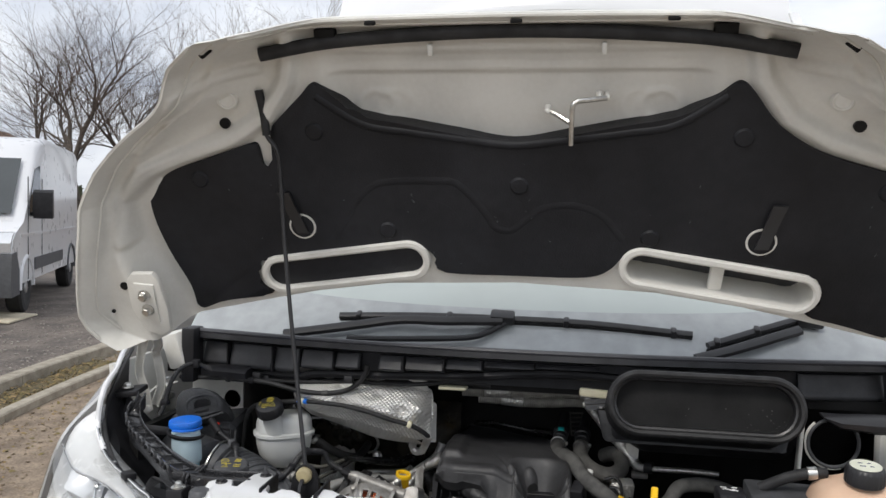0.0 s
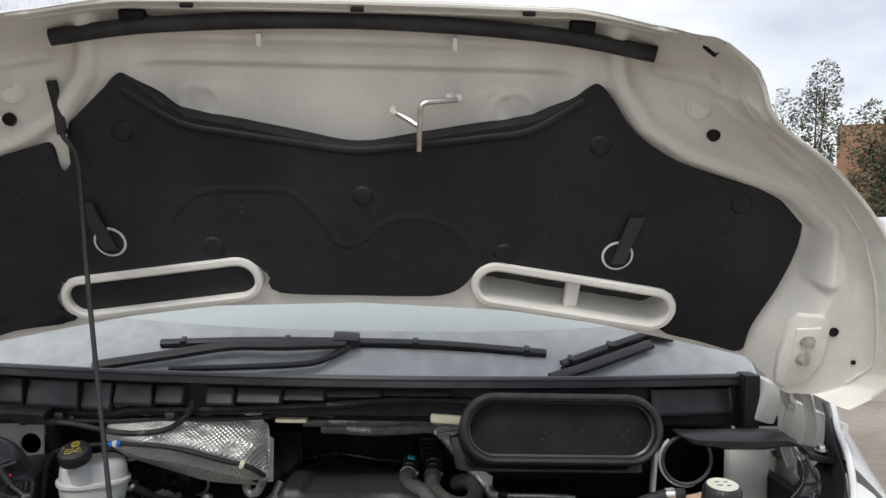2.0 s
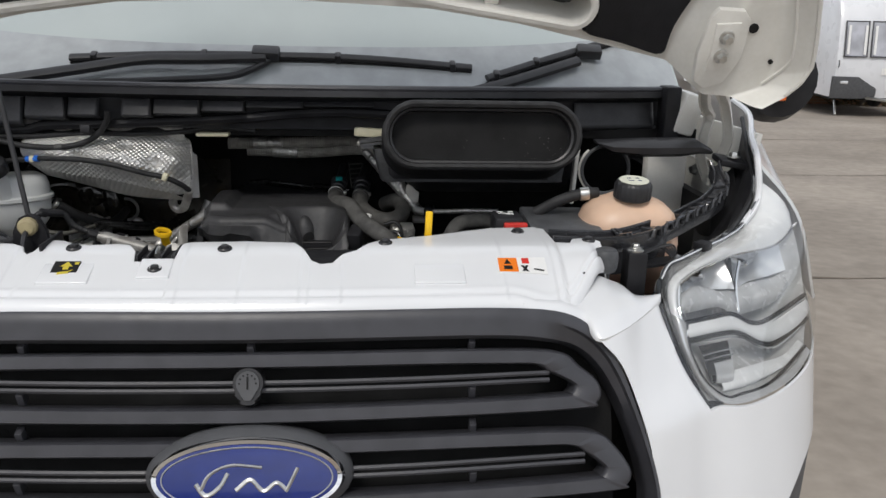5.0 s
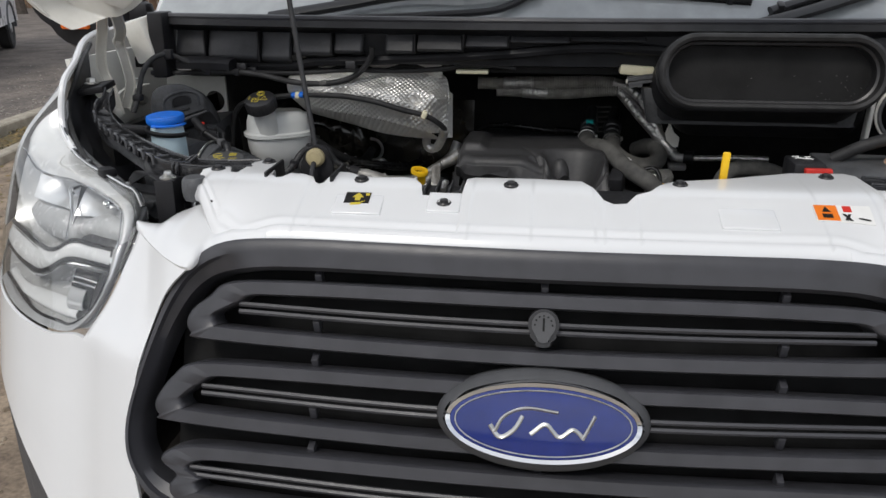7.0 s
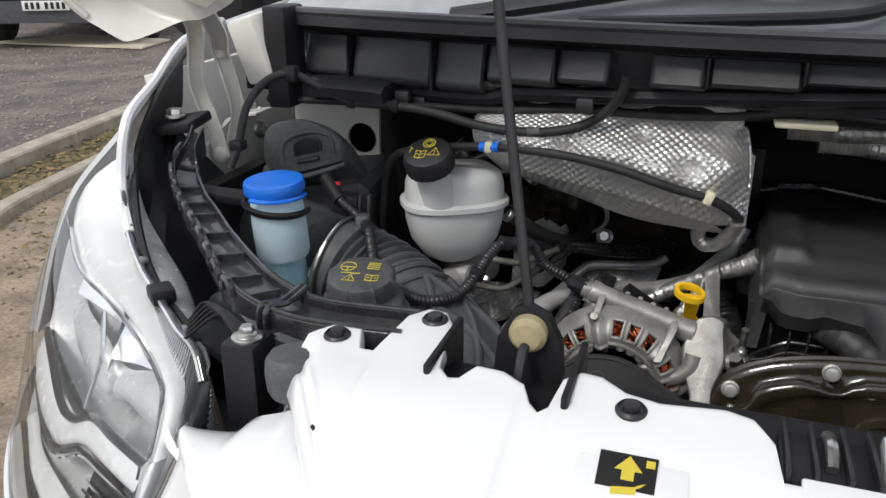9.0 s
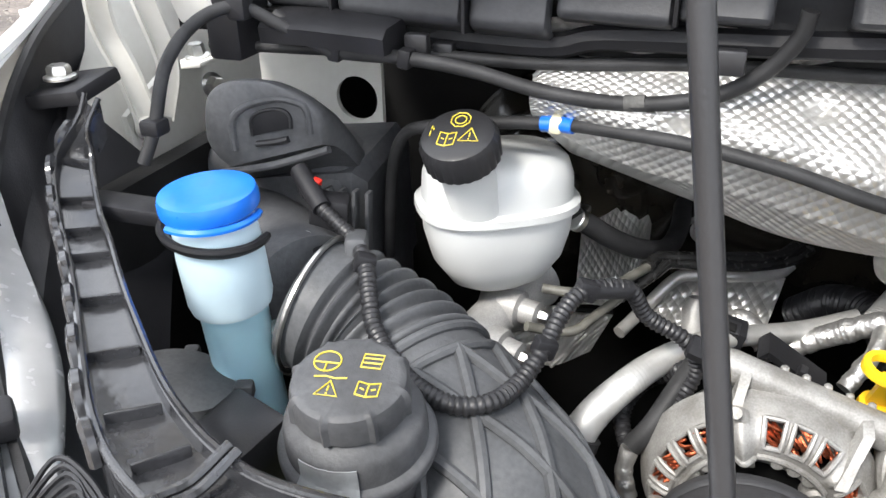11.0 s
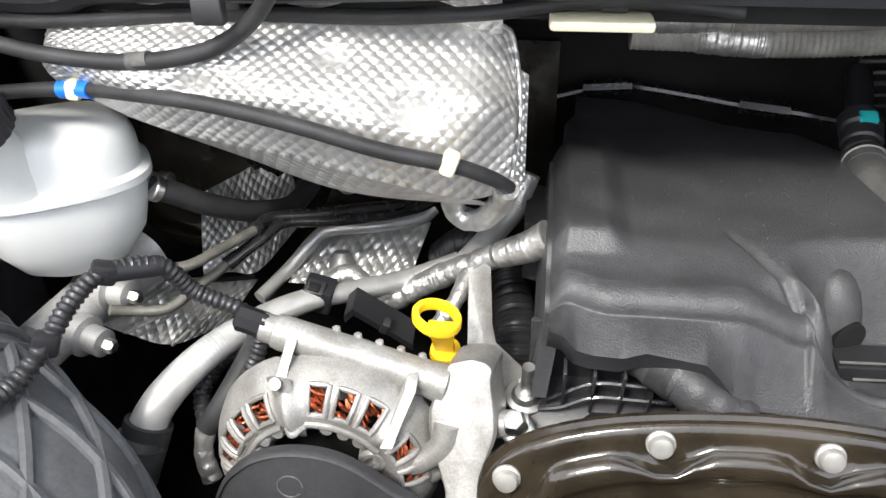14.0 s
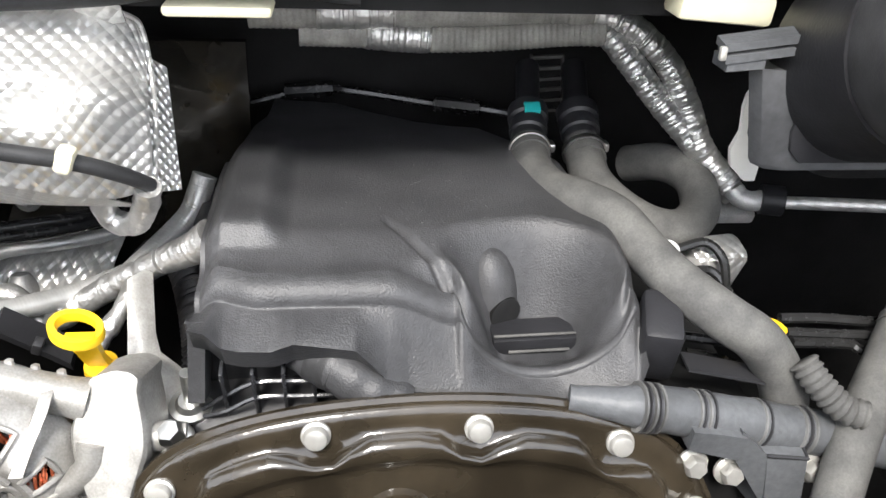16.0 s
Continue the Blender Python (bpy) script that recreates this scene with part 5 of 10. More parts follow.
# ---- engine bay, driver's side ----
SEAL = [(-0.79, 0.485, 1.165), (-0.796, 0.462, 1.127), (-0.757, 0.417, 1.109), (-0.718, 0.381, 1.104), (-0.66, 0.325, 1.099), (-0.60, 0.270, 1.096), (-0.555, 0.243, 1.093), (-0.51, 0.231, 1.092), (-0.431, 0.230, 1.095)]


CHANNEL = mat("glossy_black_channel", (0.024, 0.0245, 0.027), 0.22, var=0.4, scale=25, bump=0.2, bump_scale=200, fine=0.35, coat=0.5)


def seal_channel(s):
    """An open black trough with cross ribs that follows the wing and turns along the radiator cover."""
    ch = thing("bonnet_seal_channel", (s * 0.6, 0.3, 1.07), "ribbed black plastic channel along the wing", "channel", "seal channels")
    path = spline([(s * -x, y, z) for x, y, z in SEAL], 6)
    rings, normals = [], []
    for i, q in enumerate(path):
        t = (path[min(i + 1, len(path) - 1)] - path[max(i - 1, 0)])
        t.z = 0
        n = V(-t.y, t.x, 0).normalized() * (0.0138 - 0.002 * ease(1 - i / 8) + 0.0065 * ease((i - 20) / 14))
        normals.append(n)
        rings.append([q + n * a + V(0, 0, b) for a, b in ((-1.0, -0.026), (-1.0, 0.001), (-0.9, 0.0035), (-0.8, 0.002), (-0.74, -0.0045), (-0.3, -0.0055), (0.3, -0.0055), (0.74, -0.0045), (0.8, 0.002), (0.9, 0.0035), (1.0, 0.001), (1.0, -0.026))])
    part("trough", loft(bmesh.new(), rings), CHANNEL, ch, angle=35)
    for a in (-0.92, 0.92):
        part("rim_bead", tube(bmesh.new(), [q + n * a + V(0, 0, 0.0035) for q, n in zip(path, normals)], 0.0021, 8, 1), CHANNEL, ch, "glossy rim bead")
    for i in range(2, len(path) - 12, 4):
        t = (path[i + 1] - path[i - 1]).normalized()
        part("rib", box(bmesh.new(), path[i] + V(0, 0, -0.0050), (0.026, 0.0022, 0.012), (0, 0, math.degrees(math.atan2(t.y, t.x)) + 90 + s * 14), 0.001), CHANNEL, ch)
    for i in range(3, 31, 3):
        q0, q1 = path[i] + normals[i] * 1.12 * s, path[i + 2] + normals[i + 2] * 1.12 * s
        d = (q1 - q0) * 0.18
        part("clip_tooth", tube(bmesh.new(), [q0 - V(0, 0, 0.006), q0 + d + V(0, 0, 0.005), q0.lerp(q1, 0.5) + V(0, 0, 0.0065), q1 - d + V(0, 0, 0.005), q1 - V(0, 0, 0.006)], 0.0034, 6), CHANNEL, ch)
    # moulded pockets and the fork clip along the front run
    for i0, i1, r0, r1 in ((27, 31, -0.62, 0.55), (33, 36, -0.62, 0.55)):
        ring = [path[i0] + normals[i0] * r0, path[i1] + normals[i1] * r0, path[i1] + normals[i1] * r1, path[i0] + normals[i0] * r1]
        part("pocket_rim", tube(bmesh.new(), [q + V(0, 0, -0.0075) for q in (ring[0].lerp(ring[1], 0.15), ring[0].lerp(ring[1], 0.85), ring[1].lerp(ring[2], 0.15), ring[1].lerp(ring[2], 0.85), ring[2].lerp(ring[3], 0.15), ring[2].lerp(ring[3], 0.85), ring[3].lerp(ring[0], 0.15), ring[3].lerp(ring[0], 0.85), ring[0].lerp(ring[1], 0.15))], 0.0016, 6, 3), CHANNEL, ch, "moulded pocket rim")
    for i in (37, 38):
        q, n = path[i], normals[i]
        part("fork_clip", tube(bmesh.new(), [q - n * 1.15 - V(0, 0, 0.03), q - n * 1.12 + V(0, 0, 0.003), q + V(0, 0, 0.0015), q + n * 1.05 + V(0, 0, 0.008)], 0.0024, 6), CHANNEL, ch)
    front = [(0.632, 0.276, 1.076), (0.60, 0.249, 1.075), (0.565, 0.222, 1.073), (0.53, 0.210, 1.072), (0.497, 0.207, 1.070)]
    F = spline(side(front, s), 6)
    part("front_face", loft(bmesh.new(), [[q + V(0, d, z) for d, z in ((0.004, 0.006), (-0.002, 0.002), (-0.004, -0.012), (0.0, -0.034), (0.012, -0.036))] for q in F], closed=False), CHANNEL, ch, "stepped front face", 40)


for s in (-1, 1):
    seal_channel(s)
    ledge = thing("wing_ledge", (s * 0.78, 0.4, 1.0), "black plastic inner wing ledge beside the headlight", "ledge", "wing ledges")
    inn = side([(0.845, 0.52, 1.155), (0.832, 0.475, 1.095), (0.785, 0.395, 1.050), (0.72, 0.318, 1.034), (0.64, 0.255, 1.022)], s)
    out = side([(0.905, 0.63, 1.228), (0.860, 0.50, 1.190), (0.852, 0.436, 1.120), (0.755, 0.321, 1.064), (0.625, 0.218, 1.048)], s)
    low = [q + V(-s * 0.05, 0.05, -0.09) for q in inn]
    ii, oo, ll = spline(inn, 5), spline(out, 5), spline(low, 5)
    loft(bm := bmesh.new(), [oo, [a.lerp(b, 0.45) + V(0, 0, -0.022) for a, b in zip(oo, ii)], ii, ll], closed=False)
    part("tray", bm, BLACK, ledge, angle=25)
    part("edge_seal", tube(bmesh.new(), [q + V(-s * 0.003, 0.004, 0.003) for q in out], 0.0045, 6), RUBBER, ledge)
    part("bolt", bolt(bmesh.new(), (s * 0.835, 0.505, 1.172), (0, 0, 1), 0.009, 0.008), STEEL, ledge)
    part("bolt_pad", box(bmesh.new(), (s * 0.838, 0.51, 1.162), (0.07, 0.05, 0.012), (8, s * 10, 0), 0.003), BLACK, ledge)
    for i in range(5):
        rib = [(0.632 - 0.004 * i, 0.226 - 0.007 * i, 1.068), (0.633 - 0.006 * i, 0.250 - 0.004 * i, 1.074), (0.608 - 0.004 * i, 0.244 - 0.005 * i, 1.073), (0.578 - 0.001 * i, 0.226 - 0.004 * i, 1.071)]
        part("wavy_rib", tube(bmesh.new(), side(rib, s), 0.0016, 6), SATIN, ledge)
    part("rib_floor", sheet(bmesh.new(), lambda a, b: V(s * (0.645 - 0.085 * a), 0.266 - 0.035 * b - 0.03 * a, 1.052), 6, 6, (0, 0, -0.004)), BLACK, ledge)
    part("edge_clip", box(bmesh.new(), (s * 0.690, 0.266, 1.068), (0.026, 0.022, 0.014), (0, 0, s * 40), 0.003), BLACK, ledge, "black clip with a screw")
    part("rear_shell", loft(bmesh.new(), [side([(0.60, 0.22, 0.88), (0.74, 0.36, 0.88), (0.74, 0.37, 0.99), (0.60, 0.215, 0.97)], s), side([(0.55, 0.28, 0.88), (0.70, 0.45, 0.88), (0.705, 0.45, 0.95), (0.56, 0.275, 0.95)], s)]), BLACK, lamps[s], "black rear shell")
    for c0, r0, tip in (((0.690, 0.40, 0.985), 0.046, (-0.25, 0.15, 1)), ((0.672, 0.372, 0.945), 0.055, (-0.2, 0.1, 1))):
        cap0 = part("dust_cover", lathe(bmesh.new(), (s * c0[0], c0[1], c0[2]), (s * tip[0], tip[1], tip[2]), [(r0, -0.03), (r0, 0.0), (r0 * 0.95, 0.008), (r0 * 0.82, 0.010), (r0 * 0.8, 0.016), (r0 * 0.3, 0.018), (0.003, 0.018)], 40), DUSTY, lamps[s], "round black dust cover")
        for q in range(4):
            part("cover_lug", box(bmesh.new(), V(s * c0[0], c0[1], c0[2] + 0.004) + V(math.cos(q * 1.57 + 0.4), math.sin(q * 1.57 + 0.4), 0) * r0, (0.014, 0.012, 0.012), (0, 0, 90 * q + 23), 0.003), DUSTY, cap0)
    part("connector_block", box(bmesh.new(), (s * 0.608, 0.362, 0.995), (0.05, 0.04, 0.05), (12, 0, s * 20), 0.005), SATIN, lamps[s], "black connector block")
    apron = thing("inner_wing_panel", (s * 0.8, 0.7, 0.9), "pale painted inner wing panel", "panel", "inner wing panels")
    part("panel", sheet(bmesh.new(), lambda a, b: V(s * (0.868 + 0.03 * b), 0.55 + 0.42 * a, 0.95 + 0.26 * b), 6, 6, (s * 0.01, 0, 0)), INNER, apron)
    part("gusset", box(bmesh.new(), (s * 0.765, 0.60, 1.245), (0.05, 0.05, 0.08), (10, s * 14, s * 20), 0.006), INNER, apron)
    if s < 0:
        hole = [V(s * (0.684 + 0.021 * math.cos(a)), 0.70, 1.113 + 0.021 * math.sin(a)) for a in (2 * math.pi * k / 40 for k in range(40))]
        rim = []
        for k in range(40):
            c0, s0 = math.cos(2 * math.pi * k / 40), math.sin(2 * math.pi * k / 40)
            f = 1 / max(abs(c0) / (0.10 if c0 > 0 else 0.026), abs(s0) / (0.05 if s0 > 0 else 0.027))
            rim.append(V(s * (0.684 + c0 * f), 0.70, 1.113 + s0 * f))
        part("wing_bracket", loft(bmesh.new(), [hole, rim, [q + V(0, 0.006, 0) for q in rim], [q + V(0, 0.006, 0) for q in hole], hole], cap=False), INNER, apron, "pale panel with a round hole")

washer = thing("washer_filler", (-0.665, 0.44, 0.85), "blue-capped washer bottle neck with blue fluid", "washer bottle")
wa = V(0.03, 0.06, -1).normalized()
wtop = V(-0.668, 0.438, 1.131)
part("lower_neck", lathe(bmesh.new(), wtop + wa * 0.085, wa, [(0.0285, 0), (0.024, 0.006), (0.0235, 0.06), (0.026, 0.16)], 32), BLUEFLUID, washer, "pale blue lower neck")
part("upper_neck", lathe(bmesh.new(), wtop + wa * 0.016, wa, [(0.026, 0), (0.028, 0.01), (0.0295, 0.03), (0.0295, 0.066), (0.028, 0.072), (0.02, 0.073)], 32), mat("bluish_milky_plastic", (0.52, 0.66, 0.73), 0.5, var=0.06, scale=20, sss=0.3), washer, "translucent milky upper neck")
cap = part("cap", lathe(bmesh.new(), wtop + wa * 0.013, -wa, [(0.0290, -0.004), (0.0310, -0.001), (0.0325, 0.0), (0.0330, 0.003), (0.0327, 0.008), (0.0315, 0.0115), (0.029, 0.0125), (0.02, 0.012), (0.004, 0.0125)], 48), BLUECAP, washer, "bright blue cap")
part("cap_tab", tube(bmesh.new(), [wtop + V(0.033 * math.cos(a), 0.033 * math.sin(a), -0.0165) for a in (math.radians(d) for d in range(-110, 21, 10))], 0.0026, 6, flat=0.6), BLUECAP, cap, "blue hinge lip")
strap = thing("washer_bracket", (-0.70, 0.43, 1.07), "black plastic strap holding the washer neck", "bracket")
u = [(-0.668 + 0.034 * math.cos(a), 0.442 + 0.034 * math.sin(a), 1.1 - 0.004 * math.cos(a)) for a in (math.radians(d) for d in range(-200, 21, 15))]
part("strap", tube(bmesh.new(), u[::-1], 0.0055, 8, flat=0.6), BLACK, strap)
part("arm", box(bmesh.new(), (-0.728, 0.452, 1.100), (0.090, 0.026, 0.012), (0, 6, 12), 0.003), BLACK, strap)
part("arm_bolt", bolt(bmesh.new(), (-0.738, 0.447, 1.100), (0, 0, 1), 0.006, 0.004), STEEL, strap)

airbox = thing("air_filter_housing", (-0.75, 0.6, 0.85), "dusty black air filter housing with slotted snorkel", "air filter")
AIRBOX = mat("dusty_airbox_plastic", (0.082, 0.084, 0.089), 0.48, var=0.3, scale=13, bump=0.15, bump_scale=500, fine=0.35, spec=0.32)
part("body", box(bmesh.new(), (-0.722, 0.665, 0.965), (0.165, 0.13, 0.245), (0, 0, -4), 0.02, 4), AIRBOX, airbox)
part("shoulder", loft(bmesh.new(), [[V(x, y, z) for x, y, z in ((x0, 0.60 + dy, z0), (x0, 0.70, z0 + 0.012), (x0, 0.72, 0.96), (x0, 0.60 + dy, 0.94))] for x0, dy, z0 in ((-0.815, 0.02, 1.035), (-0.79, 0.0, 1.056), (-0.70, -0.008, 1.075), (-0.645, 0.0, 1.082), (-0.636, 0.012, 1.07))]), AIRBOX, airbox, "sloping shoulder", 30)
DOME = [(-0.739, 1.088), (-0.752, 1.098), (-0.760, 1.114), (-0.757, 1.143), (-0.747, 1.159), (-0.727, 1.168), (-0.701, 1.171), (-0.680, 1.168), (-0.657, 1.158), (-0.643, 1.144), (-0.642, 1.120)]
dome = spline([V(x, 0.56, z) for x, z in DOME], 5)
dc = V(-0.700, 0.56, 1.115)


def dome_ring(k, dy, dz=0.0):
    return [q.lerp(dc, k) + V(0, dy, dz) for q in dome]


part("snorkel", loft(bmesh.new(), [dome_ring(0.30, 0.13, -0.085), dome_ring(0.12, 0.085, -0.062), dome_ring(0.03, 0.052, -0.036), dome_ring(0.02, 0.032, -0.018), dome_ring(0.03, 0.017, -0.007), dome_ring(0.06, 0.007, -0.002), dome_ring(0.10, 0.002), dome_ring(0.15, 0.0), dome_ring(0.6, 0.0015)]), AIRBOX, airbox, "rounded black snorkel", 50)
part("snorkel_foot", tube(bmesh.new(), [(x, 0.560, z) for x, z in ((-0.742, 1.086), (-0.70, 1.096), (-0.66, 1.110), (-0.642, 1.117))], 0.0032, 8), AIRBOX, airbox)
part("slot_frame", tube(bmesh.new(), [(x, 0.5605, z) for x, z in ((-0.727, 1.107), (-0.728, 1.122), (-0.725, 1.135), (-0.710, 1.146), (-0.684, 1.153), (-0.668, 1.152), (-0.659, 1.147), (-0.657, 1.128))], 0.0030, 8), AIRBOX, airbox, "arched moulded frame")
slot = spline([V(x, 0.561, z) for x, z in ((-0.709, 1.121), (-0.709, 1.133), (-0.703, 1.140), (-0.690, 1.1445), (-0.678, 1.1445), (-0.6735, 1.140), (-0.6735, 1.131))], 4)
sc = V(-0.691, 0.561, 1.132)
# the slot isn't sunk: its inner shade is put into a black plate
part("slot", loft(bmesh.new(), [[q + V(0, 0.004, 0) for q in slot], [q - V(0, 0.001, 0) for q in slot], [q.lerp(sc, 0.06) - V(0, 0.0014, 0) for q in slot]]), BLACK, airbox, "black plate painted as a shaded slot")
part("slot_rim", tube(bmesh.new(), [q - V(0, 0.0012, 0) for q in slot], 0.0014, 6, smooth=False), SATIN, airbox, "glossy slot rim")
part("slot_bar", tube(bmesh.new(), [(-0.706, 0.5602, 1.1145), (-0.691, 0.5602, 1.1175), (-0.677, 0.5602, 1.1215)], 0.0028, 8), SATIN, airbox, "narrow bar below the slot")
part("outlet", lathe(bmesh.new(), (-0.735, 0.574, 1.004), V(0.104, -0.0785, 0.014), [(0.060, -0.03), (0.060, 0.02), (0.058, 0.06), (0.055, 0.095), (0.053, 0.130)], 48), AIRBOX, airbox)
part("sensor", box(bmesh.new(), (-0.638, 0.545, 1.070), (0.030, 0.024, 0.030), (0, 8, 20), 0.003), BLACK, airbox, "black air flow sensor")
part("lug", box(bmesh.new(), (-0.640, 0.512, 1.056), (0.03, 0.022, 0.010), (0, 0, 20), 0.002), BLACK, airbox)
part("lug_bolt", bolt(bmesh.new(), (-0.640, 0.510, 1.061), (0, -0.2, 1), 0.006, 0.006), STEEL, airbox)
for i in range(4):
    part("side_rib", box(bmesh.new(), (-0.665 + 0.012 * i, 0.593, 1.02), (0.0035, 0.010, 0.10), (0, 3, 0), 0.001), AIRBOX, airbox)

duct = thing("intake_duct", (-0.54, 0.44, 0.9), "dusty black corrugated air intake duct", "air duct")
DUCT = [(-0.632, 0.492, 1.022), (-0.605, 0.490, 1.014), (-0.57, 0.480, 1.003), (-0.535, 0.458, 0.990), (-0.492, 0.425, 0.968), (-0.448, 0.388, 0.938), (-0.415, 0.345, 0.895)]


def duct_r(q):
    base = lerp_table([(0, 0.050), (0.02, 0.052), (0.05, 0.053), (0.12, 0.060), (0.2, 0.071), (0.3, 0.077)], q)
    if 0.028 < q < 0.105:
        base += 0.0042 * math.sin(2 * math.pi * q / 0.0125)
    return base


part("hose", tube(bmesh.new(), DUCT, duct_r, 40, 8), DUSTY, duct, angle=60)
part("hose_clamp", tube(bmesh.new(), [V(-0.626, 0.4915, 1.020) + (axes((1, -0.05, -0.25))[0] * math.cos(a) + axes((1, -0.05, -0.25))[1] * math.sin(a)) * 0.054 for a in (math.radians(d) for d in range(0, 361, 12))], 0.0022, 6, smooth=False), STEEL, duct, "steel hose clamp")
part("clamp_screw", lathe(bmesh.new(), (-0.642, 0.462, 1.012), (0.2, -0.6, 0.6), [(0.006, 0), (0.006, 0.012), (0.003, 0.014)], 10), STEEL, duct)
path = spline(DUCT, 12)


def duct_skin(i, a, r):
    q = path[i]
    r = duct_r(sum((path[k + 1] - path[k]).length for k in range(i))) + 0.0008
    t = (path[min(i + 1, len(path) - 1)] - path[i - 1]).normalized()
    up = (V(0, -0.35, 1) - t * t.dot(V(0, -0.35, 1))).normalized()
    return q + (up * math.cos(a) + t.cross(up) * math.sin(a)) * r


def helix(a0, turn):
    """A raised rib that winds round the duct's smooth half."""
    return [duct_skin(i, a0 + turn * (i - 40), 0.0595) for i in range(40, len(path) - 1, 2) if abs(a0 + turn * (i - 40)) < 2.3]


for turn in (0.034, -0.034):
    for k in range(-6, 7):
        line = helix(0.58 * k + 0.15, turn)
        if len(line) > 3:
            part("diagonal_rib", tube(bmesh.new(), line, 0.0042, 8, 3), DUSTY, duct)
for i in (36, 40):
    part("cross_rib", tube(bmesh.new(), [duct_skin(i, math.radians(d), 0.0595) for d in range(-130, 131, 13)], 0.0040, 8), DUSTY, duct)
part("cable_saddle", box(bmesh.new(), (-0.598, 0.508, 1.062), (0.016, 0.034, 0.026), (-12, 0, 22), 0.004), DUSTY, duct, "moulded cable saddle")

ps = thing("steering_fluid_reservoir", (-0.535, 0.35, 0.92), "black power steering reservoir with printed cap", "reservoir")
pa = V(0.02, -0.16, 1).normalized()
pc = V(-0.528, 0.352, 1.052)
part("body", lathe(bmesh.new(), pc - pa * 0.101, pa, [(0.030, 0), (0.034, 0.01), (0.036, 0.072), (0.0445, 0.073), (0.0455, 0.075), (0.0455, 0.080), (0.0440, 0.082), (0.0405, 0.083), (0.0400, 0.096), (0.038, 0.101), (0.033, 0.104), (0.029, 0.108), (0.029, 0.12)], 48), AIRBOX, ps)
part("level_window", lathe(bmesh.new(), pc - pa * 0.113, pa, [(0.0345, 0), (0.0347, 0.002), (0.0347, 0.05), (0.034, 0.052)], 40), mat("green_fluid_plastic", (0.50, 0.58, 0.22), 0.35, var=0.1), ps, "green-tinted fluid window")


def lobes(a, i):
    return 1 + (0.075 * max(0, math.cos(8 * a)) ** 14 if i > 0 else 0)


pcap = part("cap", lathe(bmesh.new(), pc + pa * 0.006, pa, [(0.029, 0), (0.0325, 0.002), (0.0325, 0.014), (0.031, 0.018), (0.029, 0.0195), (0.027, 0.0202), (0.004, 0.0202)], 160, wave=lobes), AIRBOX, ps, "ribbed black cap", 30)
def tape_at(a, b):
    """The strip stuck round the tank's shoulder and hanging down its side."""
    t = math.radians(-112 + 48 * a)
    r, z = lerp_table([(0, 0.0405), (0.3, 0.0412), (0.4, 0.0462), (1, 0.0462)], b), lerp_table([(0, -0.002), (0.3, -0.015), (0.4, -0.019), (1, -0.055)], b)
    return pc + pa * z + V(math.cos(t), math.sin(t), 0.16 * math.sin(t)) * (r + 0.0006 * noise.noise(V(a * 9, b * 9, 3)))


part("tape", sheet(bmesh.new(), tape_at, 14, 16, (0, 0.0006, 0)), mat("silver_tape", (0.34, 0.36, 0.375), 0.32, metal=0.2, var=0.2, scale=60, bump=0.3, bump_scale=90), ps, "scrap of silvery tape")


def face_frame(c, n, up):
    n = Vector(n).normalized()
    r = Vector(up).cross(n).normalized()
    u = n.cross(r)
    return lambda x, y, h=0.0: Vector(c) + r * x + u * y + n * h


def strokes(fr, lines, w=0.0005, h=0.0003):
    bm = bmesh.new()
    for ln in lines:
        tube(bm, [fr(x, y, h) for x, y in ln], w, 6, smooth=False)
    return bm


def ngon(cx, cy, r, n, rot=0.0):
    return [(cx + r * math.cos(rot + 2 * math.pi * i / n), cy + r * math.sin(rot + 2 * math.pi * i / n)) for i in range(n + 1)]


def book(cx, cy, w=0.007, h=0.005):
    return [[(cx - w, cy - h), (cx - w, cy + h), (cx, cy + h * 0.7), (cx + w, cy + h), (cx + w, cy - h), (cx, cy - h * 1.3), (cx - w, cy - h)], [(cx, cy + h * 0.7), (cx, cy - h * 1.3)], [(cx - w * 0.7, cy), (cx - w * 0.3, cy - h * 0.2)], [(cx + w * 0.7, cy), (cx + w * 0.3, cy - h * 0.2)]]


def warning(cx, cy, r=0.008):
    return [ngon(cx, cy, r, 3, math.pi / 2), [(cx, cy + r * 0.45), (cx, cy - r * 0.05)], [(cx - 0.0005, cy - r * 0.28), (cx + 0.0005, cy - r * 0.28)]]


fr = face_frame(pc + pa * 0.0263, pa, (-0.15, 1, 0))
part("pictogram", strokes(fr, [ngon(-0.014, 0.009, 0.0075, 20), [(-0.021, 0.008), (-0.007, 0.008)], [(-0.014, 0.008), (-0.014, 0.002)], [(-0.018, -0.003), (-0.012, -0.002), (-0.006, -0.003), (0.0, -0.002)]] + warning(-0.008, -0.012, 0.007) + book(0.013, -0.008, 0.006, 0.0045)
                             + [[(0.005, 0.007), (0.016, 0.007), (0.016, 0.017), (0.005, 0.017), (0.005, 0.007)], [(0.005, 0.0105), (0.016, 0.0105)], [(0.005, 0.014), (0.016, 0.014)]]), YPRINT, pcap, "yellow pictograms")

brake = thing("brake_fluid_reservoir", (-0.525, 0.62, 0.95), "milky white brake fluid reservoir with black cap", "reservoir")
rx, ry = V(0.84, 0.542, 0), V(-0.542, 0.84, 0)
bc = V(-0.527, 0.628, 0)


